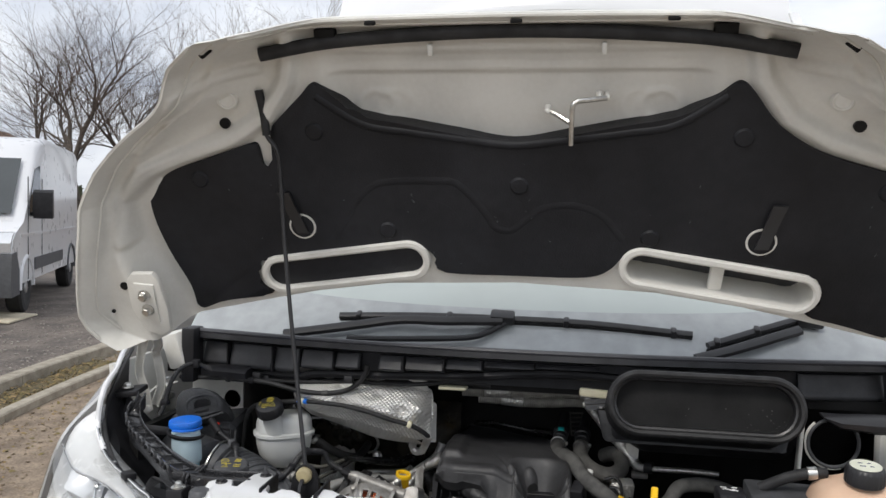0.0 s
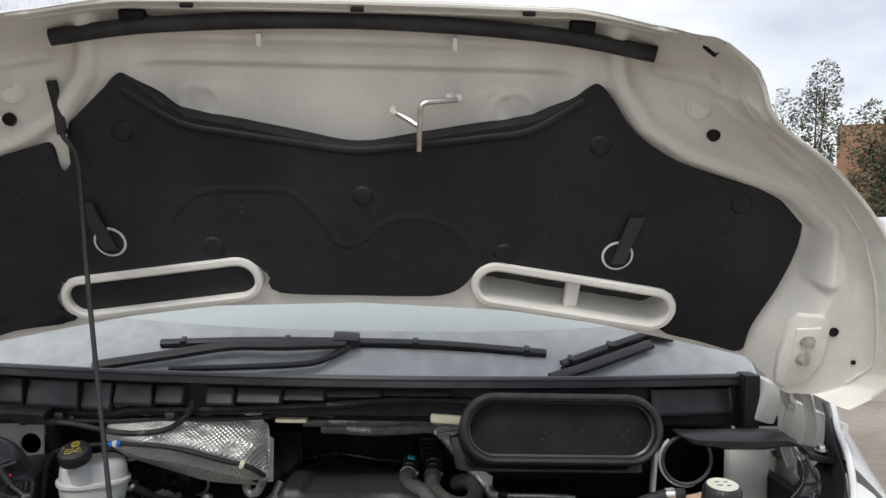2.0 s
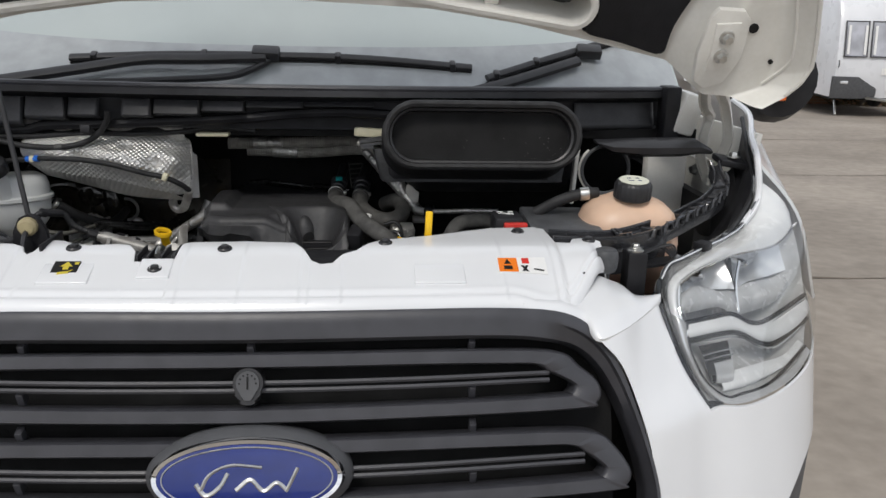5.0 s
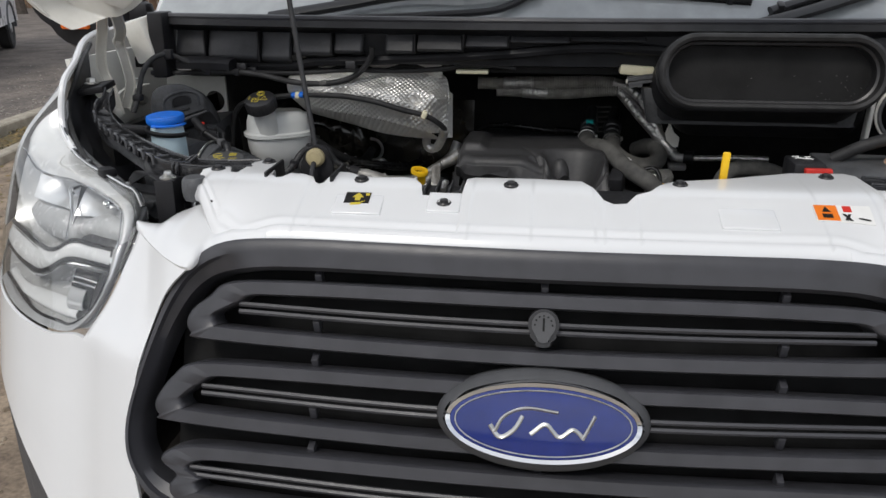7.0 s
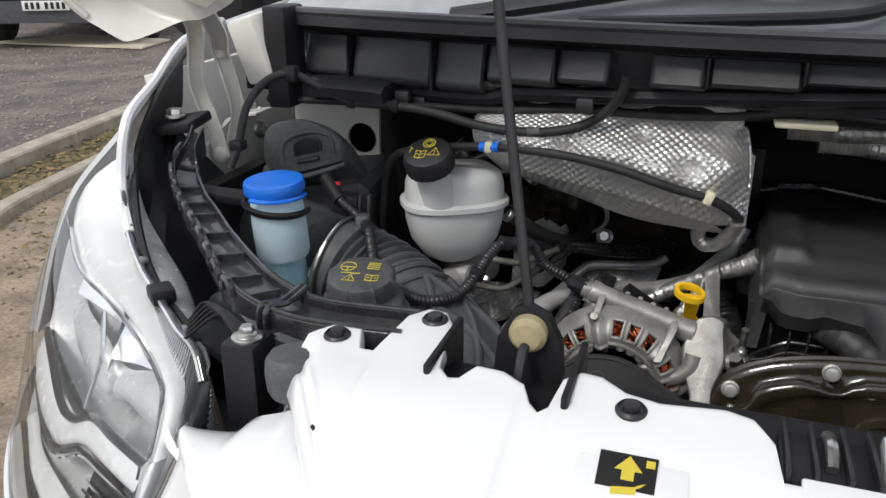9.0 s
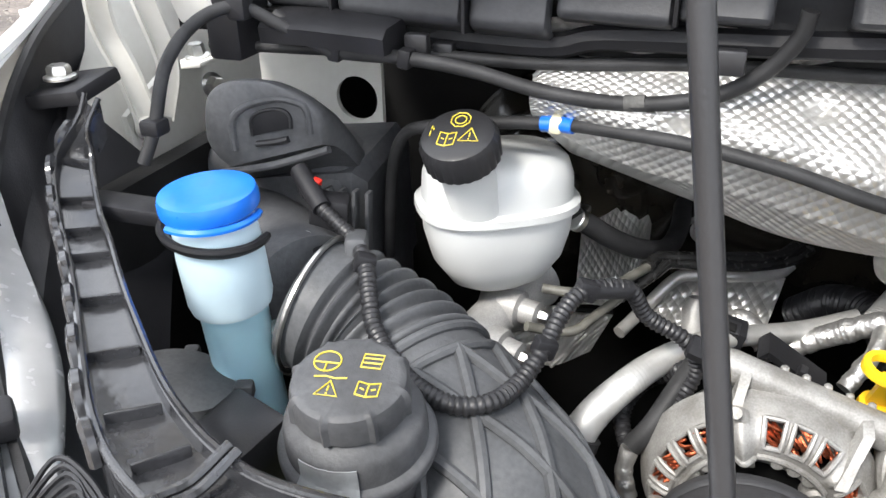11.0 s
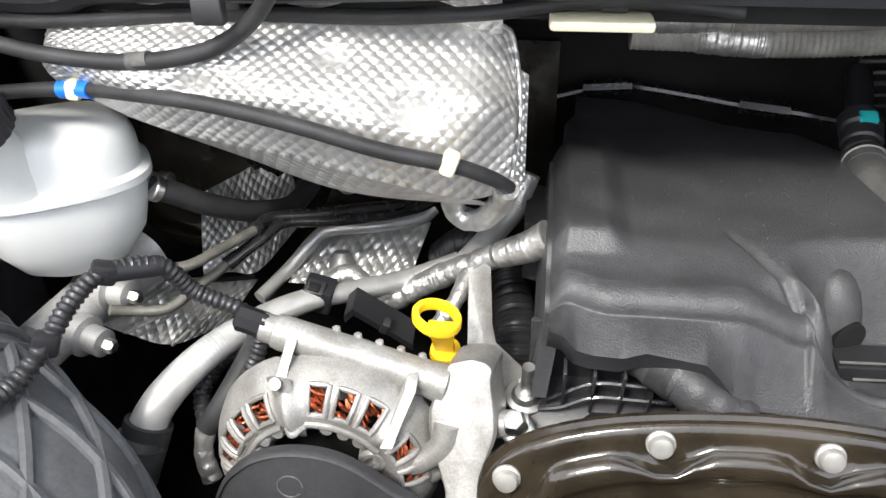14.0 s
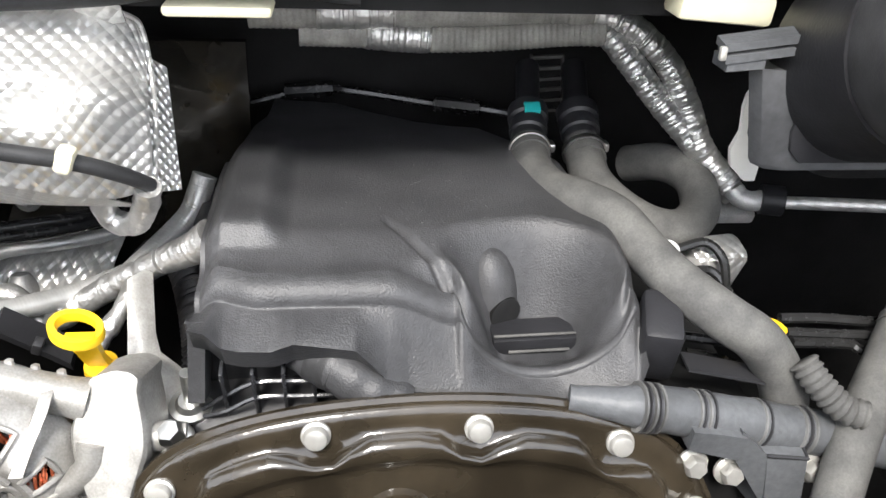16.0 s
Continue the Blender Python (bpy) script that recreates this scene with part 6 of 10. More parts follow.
def squircle(cx, a, b, z, n=40, p=2.7, tilt=0.0):
    out = []
    for i in range(n):
        t = 2 * math.pi * i / n
        c, q = math.cos(t), math.sin(t)
        x, y = a * abs(c) ** (2 / p) * (1 if c > 0 else -1), b * abs(q) ** (2 / p) * (1 if q > 0 else -1)
        out.append(cx + rx * x + ry * y + V(0, 0, z + tilt * x))
    return out


part("body", loft(bmesh.new(), [squircle(bc + V(0.004, -0.012, 0), a, b, z) for a, b, z in ((0.022, 0.018, 0.992), (0.040, 0.030, 1.002), (0.054, 0.040, 1.022), (0.060, 0.044, 1.045), (0.061, 0.045, 1.062), (0.0665, 0.050, 1.065), (0.0665, 0.050, 1.071), (0.061, 0.045, 1.074), (0.060, 0.044, 1.092), (0.056, 0.041, 1.104), (0.046, 0.032, 1.110), (0.02, 0.012, 1.111))]), MILKY, brake, angle=50)
na = V(-0.06, -0.42, 0.9).normalized()
nb = V(-0.530, 0.583, 1.075)
part("filler_neck", lathe(bmesh.new(), nb, na, [(0.024, 0), (0.021, 0.02), (0.020, 0.05)], 32), MILKY, brake)
bcap = part("cap", lathe(bmesh.new(), nb + na * 0.052, na, [(0.024, 0), (0.028, 0.002), (0.0285, 0.018), (0.0265, 0.0235), (0.023, 0.025), (0.004, 0.0252)], 96, wave=lambda a, i: 1 + (0.035 * abs(math.sin(12 * a)) if 0 < i < 3 else 0)), SATIN, brake, "ribbed black cap", 30)
fr = face_frame(nb + na * 0.0773, na, (-0.05, 1, 0.4))
part("pictogram", strokes(fr, [ngon(0.0, 0.013, 0.0075, 8, 0.39), ngon(0, 0.013, 0.0042, 16)] + book(-0.006, -0.006, 0.006, 0.006) + warning(0.010, -0.004, 0.0085) + [[(-0.0195, -0.004), (-0.0195, 0.001)], [(-0.0195, 0.003), (-0.0195, 0.006)], [(-0.018, 0.002), (-0.018, 0.004)]]), YPRINT, bcap, "yellow pictograms")
part("outlet_nipple", lathe(bmesh.new(), V(-0.475, 0.648, 1.050), (1, -0.05, -0.1), [(0.008, 0), (0.008, 0.014), (0.0095, 0.014), (0.0095, 0.022)], 16), STEEL, brake, "steel clipped outlet")

mc = thing("brake_master_cylinder", (-0.505, 0.62, 0.94), "bare aluminium brake master cylinder", "cylinder")
part("barrel", lathe(bmesh.new(), (-0.535, 0.55, 0.955), (0.25, 0.9, 0.12), [(0.010, 0), (0.020, 0.006), (0.020, 0.06), (0.026, 0.075), (0.026, 0.11), (0.03, 0.12)], 28), ALU, mc)
for c, d in (((-0.515, 0.612, 0.972), (1, -0.25, 0.0)), ((-0.520, 0.575, 0.958), (1, -0.3, -0.1))):
    port = part("port", lathe(bmesh.new(), c, d, [(0.016, 0), (0.016, 0.018), (0.011, 0.02), (0.011, 0.034), (0.006, 0.036)], 20), ALU, mc)
    part("union_nut", lathe(bmesh.new(), V(*c) + V(*d).normalized() * 0.034, d, [(0.0058, 0), (0.0058, 0.008), (0.004, 0.010)], 6), STEEL, port)
servo = thing("brake_servo", (-0.50, 0.78, 0.95), "large glossy black brake servo drum", "servo")
part("drum", lathe(bmesh.new(), (-0.505, 0.805, 0.985), (0, 1, 0), [(0.045, -0.012), (0.062, -0.010), (0.066, -0.004), (0.080, 0.0), (0.088, 0.010), (0.105, 0.014), (0.120, 0.030), (0.128, 0.050), (0.132, 0.055), (0.132, 0.070), (0.125, 0.075), (0.115, 0.12)], 56), OILPAINT, servo)
part("front_boss", lathe(bmesh.new(), (-0.445, 0.80, 1.03), (0, -1, 0.1), [(0.026, -0.03), (0.026, 0.006), (0.022, 0.009), (0.004, 0.009)], 28), OILPAINT, servo)

# ---- heat shield and pipes ----
shield = thing("heat_shield", (-0.34, 0.6, 1.08), "shiny embossed aluminium heat shield", "heat shield")
SH_T = [(-0.494, 0.606, 1.174), (-0.481, 0.604, 1.181), (-0.42, 0.6, 1.185), (-0.345, 0.6, 1.189), (-0.258, 0.612, 1.186)] + [(-0.225, 0.622, 1.186), (-0.201, 0.630, 1.180), (-0.193, 0.632, 1.168)]
SH_B = [(-0.493, 0.606, 1.140), (-0.42, 0.592, 1.118), (-0.33, 0.578, 1.107), (-0.26, 0.575, 1.092), (-0.218, 0.585, 1.080), (-0.193, 0.600, 1.080)]
shf = coons([V(*q) for q in SH_B], [V(*q) for q in SH_T], [V(*SH_B[0]), V(-0.494, 0.598, 1.158), V(*SH_T[0])], [V(*SH_B[-1]), V(-0.189, 0.604, 1.12), V(*SH_T[-1])])


def shield_at(a, b):
    q = shf(a, b)
    k = 0.016 * math.sin(math.pi * b) * (0.35 + 0.65 * ease(a * 6) * ease((1 - a) * 9))
    for ca, cb, r, h in ((0.22, 0.38, 0.09, 0.008), (0.54, 0.40, 0.075, 0.013), (0.70, 0.33, 0.07, 0.012), (0.92, 0.50, 0.06, 0.016), (0.79, 0.45, 0.035, -0.016), (0.35, 0.45, 0.04, -0.012), (0.62, 0.75, 0.03, -0.008)):
        k += h * math.exp(-(((a - ca) / r) ** 2 + ((b - cb) / (r * 2.3)) ** 2))
    k += 0.002 * noise.noise(V(a * 14, b * 6, 0))
    return q + V(0.02, -0.86, 0.5) * k


part("cover", sheet(bmesh.new(), shield_at, 90, 36, (0, 0.0015, -0.0006), (0.33, 0.12)), SHIELD, shield, angle=80)
und = coons([V(-0.47, 0.640, 1.105), V(-0.38, 0.618, 1.088), V(-0.30, 0.602, 1.072), V(-0.20, 0.610, 1.062)], [V(*q) + V(0, 0.003, -0.001) for q in SH_B[:5]], [V(-0.47, 0.640, 1.105), V(*SH_B[0]) + V(0, 0.003, -0.001)], [V(-0.20, 0.610, 1.062), V(*SH_B[4]) + V(0, 0.003, -0.001)])
part("under_lip", sheet(bmesh.new(), und, 60, 8, (0, 0.0015, 0), (0.29, 0.035)), SHIELD, shield, angle=80)
part("rear_layer", sheet(bmesh.new(), lambda a, b: V(-0.203 + 0.020 * a, 0.632 + 0.004 * a, 1.062 + 0.098 * b - 0.014 * a * b), 8, 16, (0, 0.0015, 0), (0.035, 0.115)), SHIELD, shield, angle=80)
part("rolled_edge", tube(bmesh.new(), list(SH_T) + [(-0.187, 0.610, 1.13), (-0.191, 0.602, 1.085)], 0.0016, 6), SHIELD, shield)
behind = thing("rear_heat_shield", (-0.36, 0.62, 1.17), "embossed foil shield behind the scuttle lip", "heat shield")
part("sheet", sheet(bmesh.new(), lambda a, b: V(-0.50 + 0.30 * a, 0.622 - 0.02 * b, 1.182 + 0.03 * b + 0.006 * math.sin(a * 18)), 30, 6, (0, 0.0015, 0), (0.3, 0.036)), SHIELD, behind, angle=80)


def hose(name, label, material, r, pts, seg=10, ribs=None, category="hose", parts=()):
    t = thing(name, pts[0], label, category)
    part("tube", tube(bmesh.new(), pts, ribbed(r, *ribs) if ribs else r, seg), material, t, angle=60)
    for pname, at, to, rr, m, lab in parts:
        d = V(*to) - V(*at)
        part(pname, lathe(bmesh.new(), at, d, [(rr * 0.9, 0), (rr, 0.001), (rr, d.length - 0.001), (rr * 0.9, d.length)], 16), m, t, lab)
    return t


VAC = [(-0.627, 0.63, 0.992), (-0.619, 0.625, 1.072), (-0.603, 0.615, 1.113), (-0.573, 0.6, 1.13), (-0.523, 0.592, 1.14)] + [(-0.471, 0.586, 1.146), (-0.422, 0.572, 1.149), (-0.373, 0.56, 1.149), (-0.317, 0.55, 1.142), (-0.266, 0.55, 1.128), (-0.226, 0.558, 1.117), (-0.203, 0.575, 1.101), (-0.192, 0.592, 1.086)]
h = hose("vacuum_hose", "black vacuum hose clipped along the heat shield", RUBBER, 0.005, VAC)
c = V(*VAC[5])
part("blue_sleeve", tube(bmesh.new(), [V(*VAC[4]).lerp(c, 0.78), c, c.lerp(V(*VAC[6]), 0.26)], 0.0058, 12), BLUECAP, h, "blue sleeve")
part("clip", box(bmesh.new(), c, (0.010, 0.013, 0.013), (0, 6, 0), 0.003), CREAM, h, "cream clip")
part("clip", box(bmesh.new(), (-0.226, 0.556, 1.119), (0.010, 0.012, 0.015), (0, 20, 0), 0.003), CREAM, h, "cream clip")
part("foil_end", tube(bmesh.new(), [(-0.231, 0.625, 1.064), (-0.233, 0.63, 1.050), (-0.226, 0.63, 1.041), (-0.211, 0.62, 1.046), (-0.198, 0.60, 1.070), (-0.193, 0.59, 1.086)], lambda q: 0.0082 + 0.0012 * noise.noise(V(q * 150, 2, 0)), 14), FOIL, h, "foil-wrapped hooked end")
LOOM = [(-0.692, 0.585, 1.211), (-0.669, 0.58, 1.2), (-0.638, 0.577, 1.189), (-0.582, 0.576, 1.188), (-0.534, 0.576, 1.183), (-0.479, 0.575, 1.172), (-0.427, 0.573, 1.169), (-0.388, 0.571, 1.174), (-0.359, 0.569, 1.184), (-0.336, 0.566, 1.202), (-0.323, 0.562, 1.222), (-0.32, 0.56, 1.238)]
h = hose("main_loom", "black wiring loom draped below the scuttle", RUBBER, 0.0053, LOOM)
for p0 in (2, 3):
    part("loom_clip", box(bmesh.new(), LOOM[p0], (0.010, 0.013, 0.014), (0, 8, 0), 0.002), BLACK, h)
part("tape_wrap", tube(bmesh.new(), [V(*LOOM[6]).lerp(V(*LOOM[7]), 0.1), V(*LOOM[6]).lerp(V(*LOOM[7]), 0.45)], 0.0056, 10), GREYHOSE, h)
LOOM2 = [(-0.742, 0.47, 1.127), (-0.735, 0.48, 1.152), (-0.732, 0.5, 1.192), (-0.726, 0.535, 1.215), (-0.706, 0.56, 1.221), (-0.677, 0.57, 1.206), (-0.64, 0.575, 1.188)]
h = hose("wing_loom", "black wiring loom from the wing to the scuttle", RUBBER, 0.0048, LOOM2)
part("loom_clip", box(bmesh.new(), LOOM2[1], (0.016, 0.016, 0.012), (0, 0, 0), 0.003), BLACK, h)
part("loom_clip", box(bmesh.new(), LOOM2[4], (0.016, 0.016, 0.018), (0, 0, 0), 0.003), BLACK, h)
RAIL = [(-0.764, 0.6, 1.181), (-0.582, 0.6, 1.185), (-0.487, 0.6, 1.185), (-0.367, 0.6, 1.192), (-0.274, 0.6, 1.192), (-0.207, 0.6, 1.196), (-0.16, 0.6, 1.203), (-0.114, 0.6, 1.204), (-0.063, 0.6, 1.199)]
h = hose("scuttle_pipe", "thin black pipe clipped under the scuttle", RUBBER, 0.0046, RAIL)
for p0 in [(-0.366, 0.603, 1.195), (-0.562, 0.603, 1.187), (-0.135, 0.603, 1.206)]:
    part("pipe_clip", box(bmesh.new(), p0, (0.016, 0.012, 0.016), (0, 0, 0), 0.002), SATIN, h)
BRK = [(-0.462, 0.635, 1.051), (-0.452, 0.645, 1.042), (-0.434, 0.665, 1.022), (-0.413, 0.695, 1.001), (-0.392, 0.735, 0.985), (-0.384, 0.78, 0.986), (-0.385, 0.83, 0.990)]
hose("brake_vacuum_hose", "ribbed black rubber hose from the brake reservoir", RUBBER, 0.0092, BRK, 16, (0.0001, 0.0028), parts=[("steel_clip", BRK[0], (-0.4575, 0.639, 1.047), 0.0102, STEEL, "steel clip")])
PIPE1 = [(-0.478, 0.595, 1.004), (-0.459, 0.60, 1.001), (-0.437, 0.615, 0.995), (-0.422, 0.64, 0.994), (-0.403, 0.675, 0.994), (-0.395, 0.695, 0.996), (-0.372, 0.71, 0.991), (-0.332, 0.74, 0.982), (-0.293, 0.77, 0.975), (-0.272, 0.80, 0.978)]
PIPE2 = [(-0.486, 0.58, 0.975), (-0.472, 0.59, 0.968), (-0.451, 0.60, 0.965), (-0.437, 0.62, 0.970), (-0.421, 0.65, 0.975), (-0.397, 0.68, 0.986), (-0.384, 0.70, 0.989), (-0.352, 0.72, 0.981), (-0.315, 0.75, 0.971), (-0.28, 0.78, 0.967), (-0.262, 0.80, 0.972)]
BRAKELINE = mat("coated_brake_line", (0.16, 0.155, 0.135), 0.4, metal=0.3, var=0.2, scale=60, fine=0.2)
for p0 in (PIPE1, PIPE2):
    h = hose("brake_pipe", "thin brake pipe, grey end and black sleeve", PIPE, 0.0055, p0[4:], 10, category="pipe")
    part("bare_end", tube(bmesh.new(), p0[:5], 0.0042, 10), BRAKELINE, h, "grey coated end")
    part("sleeve_end", tube(bmesh.new(), [V(*p0[4]), V(*p0[4]).lerp(V(*p0[5]), 0.25)], 0.0062, 12), PIPE, h)
HARN = [(-0.659, 0.545, 1.089), (-0.636, 0.53, 1.081), (-0.605, 0.515, 1.068), (-0.578, 0.479, 1.07), (-0.562, 0.45, 1.06), (-0.55, 0.431, 1.05), (-0.522, 0.407, 1.04), (-0.49, 0.393, 1.036), (-0.466, 0.401, 1.035), (-0.454, 0.43, 1.033), (-0.445, 0.455, 1.044), (-0.439, 0.48, 1.057), (-0.428, 0.5, 1.064), (-0.403, 0.52, 1.058)] + [(-0.389, 0.53, 1.033), (-0.362, 0.535, 1.016), (-0.352, 0.535, 0.995), (-0.360, 0.525, 0.972), (-0.372, 0.512, 0.953)]
h = hose("engine_harness", "ribbed black conduit of the engine wiring", SATIN, 0.0056, HARN, 12, (0.0007, 0.0042), "wiring")
part("plug", tube(bmesh.new(), [V(*HARN[0]) + V(-0.006, 0.006, 0.012), V(*HARN[1])], 0.0078, 10), BLACK, h, "black connector")
part("red_tab", box(bmesh.new(), V(*HARN[0]) + V(0.012, 0.0, 0.006), (0.007, 0.006, 0.006), (0, 20, 0), 0.001), RED, h, "red locking tab")
for k0 in (3, 10, 12):
    part("loom_clip", box(bmesh.new(), HARN[k0], (0.015, 0.012, 0.014), (0, 20, 30), 0.003), BLACK, h)
part("tape_joint", tube(bmesh.new(), [HARN[12], HARN[13]], 0.0068, 10), BLACK, h)
part("taped_fork", tube(bmesh.new(), [(-0.352, 0.540, 0.998), (-0.362, 0.532, 0.978), (-0.376, 0.512, 0.955), (-0.388, 0.505, 0.938)], 0.0078, 12), RUBBER, h, "black taped fork")
part("looped_branch", tube(bmesh.new(), [(-0.356, 0.548, 0.985), (-0.372, 0.552, 0.974), (-0.390, 0.545, 0.962), (-0.399, 0.53, 0.945), (-0.390, 0.51, 0.928)], ribbed(0.0062, 0.0006, 0.0042), 12), SATIN, h, "ribbed loop")
part("foil_tail", tube(bmesh.new(), [(-0.389, 0.506, 0.936), (-0.391, 0.500, 0.918), (-0.386, 0.495, 0.90)], lambda q: 0.0068 + 0.0014 * noise.noise(V(q * 120, 3, 0)), 12), FOIL, h, "crumpled foil wrap")
SLEEVE = mat("silver_pipe_sleeve", (0.56, 0.555, 0.535), 0.42, metal=0.6, var=0.12, scale=60, bump=0.12, bump_scale=260)
SIL = [(-0.428, 0.497, 0.938), (-0.421, 0.505, 0.952), (-0.411, 0.515, 0.964), (-0.396, 0.53, 0.976), (-0.380, 0.55, 0.982), (-0.356, 0.575, 0.986), (-0.331, 0.60, 0.984), (-0.298, 0.63, 0.975), (-0.268, 0.655, 0.970), (-0.233, 0.67, 0.978)]
h = hose("silver_coolant_pipe", "finely ribbed silver sleeved coolant pipe", SLEEVE, lambda q: 0.0128 - 0.028 * min(q, 0.16) + 0.00016 * math.sin(q * 2244), SIL, 24, None, "pipe")
part("rubber_end", tube(bmesh.new(), [V(*SIL[0]) + V(-0.008, -0.014, -0.03), V(*SIL[0]) + V(0.003, 0.003, 0.006)], 0.0165, 18), RUBBER, h, "black rubber end with clamp")
part("hose_band", tube(bmesh.new(), [V(*SIL[0]) + V(-0.002, -0.004, -0.008), V(*SIL[0]) + V(-0.0005, -0.001, -0.002)], 0.0172, 18), STEEL, h, "worm clamp")
F1 = [(-0.304, 0.645, 0.949), (-0.285, 0.645, 0.954), (-0.257, 0.645, 0.972), (-0.229, 0.64, 0.991), (-0.201, 0.63, 1.010), (-0.176, 0.622, 1.025), (-0.163, 0.618, 1.036)]


def crumple(r, seed, deep=0.0024):
    """Irregular folds of a foil wrap, for the radius along it."""
    return lambda q: r + deep * noise.noise(V(q * 95, seed, 0)) + deep * 0.55 * abs(noise.noise(V(q * 260, seed + 4, 0)))


h = hose("foil_wrapped_pipe", "crumpled foil-wrapped pipe above the alternator", FOIL, crumple(0.0092, 1), F1[:5], 16, None, "pipe")
part("frayed_sleeve", tube(bmesh.new(), [V(*F1[4]).lerp(V(*F1[5]), 0.1), F1[5], F1[6]], lambda q: 0.0100 + 0.06 * q + 0.0007 * noise.noise(V(q * 400, 9, 0)), 22), FOIL, h, "frayed foil sleeve end")
part("foil_kink", tube(bmesh.new(), [(-0.344, 0.648, 0.952), (-0.327, 0.655, 0.967), (-0.314, 0.655, 0.966), (-0.301, 0.645, 0.951)], crumple(0.0088, 7, 0.003), 14), FOIL, h, "pinched foil fold")
F2 = [(-0.226, 0.645, 0.992), (-0.206, 0.68, 1.001), (-0.192, 0.70, 1.011), (-0.186, 0.71, 1.024), (-0.181, 0.715, 1.037)]
h = hose("ribbed_branch_pipe", "finely ribbed silver branch pipe", SLEEVE, 0.0095, F2, 18, (0.0003, 0.0030), "pipe")
part("foil_leg", tube(bmesh.new(), [(-0.222, 0.632, 0.993), (-0.228, 0.612, 0.983), (-0.246, 0.59, 0.962)], crumple(0.0065, 11, 0.0018), 12), FOIL, h, "foil-wrapped lower leg")
F3 = [(-0.425, 0.715, 0.897), (-0.406, 0.75, 0.908), (-0.383, 0.775, 0.930), (-0.367, 0.781, 0.936), (-0.328, 0.79, 0.937), (-0.288, 0.81, 0.936), (-0.274, 0.82, 0.944)]
hose("steel_return_pipe", "dull metal return pipe", SLEEVE, 0.0065, F3, 12, None, "pipe")
low_sh = thing("lower_heat_shield", (-0.44, 0.72, 0.90), "creased embossed foil shield low in the bay", "heat shield")


def shield_patch(lo, hi, sag):
    """An embossed foil sheet between two edges, bowed towards the open side."""
    L, H = spline(lo, 8), spline(hi, 8)

    def at(a, b):
        q = curve_at(L, a).lerp(curve_at(H, a), b)
        return q + V(0.1, -0.8, 0.5) * (sag * math.sin(math.pi * a) * math.sin(math.pi * b) + 0.003 * noise.noise(V(a * 7 + sag * 90, b * 5, 2)))
    wide = sum((p - q).length for p, q in zip(L, L[1:]))
    return sheet(bmesh.new(), at, 30, 22, (0, 0.0015, -0.0004), (wide, (L[0] - H[0]).length))


part("upper_sheet", shield_patch([(-0.468, 0.70, 0.930), (-0.450, 0.72, 0.921), (-0.432, 0.74, 0.911), (-0.412, 0.80, 0.923)], [(-0.471, 0.73, 0.996), (-0.450, 0.79, 0.992), (-0.430, 0.815, 0.998), (-0.414, 0.83, 1.003)], 0.006), SHIELD, low_sh, angle=60)
part("lower_sheet", shield_patch([(-0.516, 0.60, 0.947), (-0.504, 0.62, 0.921), (-0.476, 0.64, 0.897), (-0.448, 0.69, 0.886)], [(-0.517, 0.645, 0.946), (-0.490, 0.68, 0.935), (-0.470, 0.70, 0.926), (-0.435, 0.74, 0.900)], 0.004), SHIELD, low_sh, angle=60)
part("slot", tube(bmesh.new(), [(-0.466, 0.698, 0.925), (-0.450, 0.714, 0.917), (-0.436, 0.736, 0.906)], 0.0022, 6), DARK, low_sh, "dark open seam")
for p0, p1 in (((-0.500, 0.61, 0.93), (-0.470, 0.66, 0.925)), ((-0.474, 0.632, 0.902), (-0.452, 0.69, 0.905))):
    part("crease", tube(bmesh.new(), [p0, p1], 0.0016, 6), SHIELD, low_sh)
far_sh = thing("tunnel_heat_shield", (-0.33, 0.78, 0.89), "embossed foil shield behind the steel pipe", "heat shield")
part("sheet", shield_patch([(-0.405, 0.74, 0.899), (-0.37, 0.75, 0.893), (-0.337, 0.76, 0.894), (-0.290, 0.765, 0.900)], [(-0.395, 0.775, 0.912), (-0.371, 0.80, 0.925), (-0.32, 0.81, 0.928), (-0.277, 0.815, 0.930)], 0.004), SHIELD, far_sh, angle=60)
cone = thing("metal_cone_stud", (-0.358, 0.77, 0.88), "bare metal cone-shaped stud", "stud")
part("cone", lathe(bmesh.new(), (-0.357, 0.760, 0.875), (-0.03, 0.25, 1), [(0.021, 0), (0.017, 0.018), (0.012, 0.036), (0.0075, 0.044), (0.003, 0.045)], 24), ALU, cone)
convo = thing("convoluted_hose", (-0.19, 0.70, 0.9), "dark convoluted hose beside the engine", "hose")
part("tube", tube(bmesh.new(), [(-0.262, 0.80, 0.90), (-0.235, 0.77, 0.935), (-0.205, 0.73, 0.945), (-0.185, 0.66, 0.92), (-0.185, 0.62, 0.88)], ribbed(0.017, 0.0012, 0.0045), 18), SATIN, convo, angle=60)
lug = thing("lifting_eye", (-0.385, 0.835, 0.95), "grey steel ring on the bulkhead", "ring")
c = (-0.386, 0.834, 0.990)
part("ring", tube(bmesh.new(), [V(*c) + V(0.024 * math.cos(a), 0.004, 0.024 * math.sin(a)) for a in (math.radians(d) for d in range(0, 361, 15))], 0.0034, 8, smooth=False), ALU, lug)
nut = thing("bulkhead_nut", (-0.363, 0.832, 0.96), "zinc nut on the bulkhead", "nut")
part("nut", bolt(bmesh.new(), (-0.363, 0.835, 0.960), (0, -0.9, 0.4), 0.009, 0.010), STEEL, nut)
part("bulkhead_panel", sheet(bmesh.new(), lambda a, b: V(-0.42 + 0.26 * a, 0.845 + 0.02 * b, 0.88 + 0.22 * b), 4, 4, (0, 0.01, 0)), OILPAINT, nut)

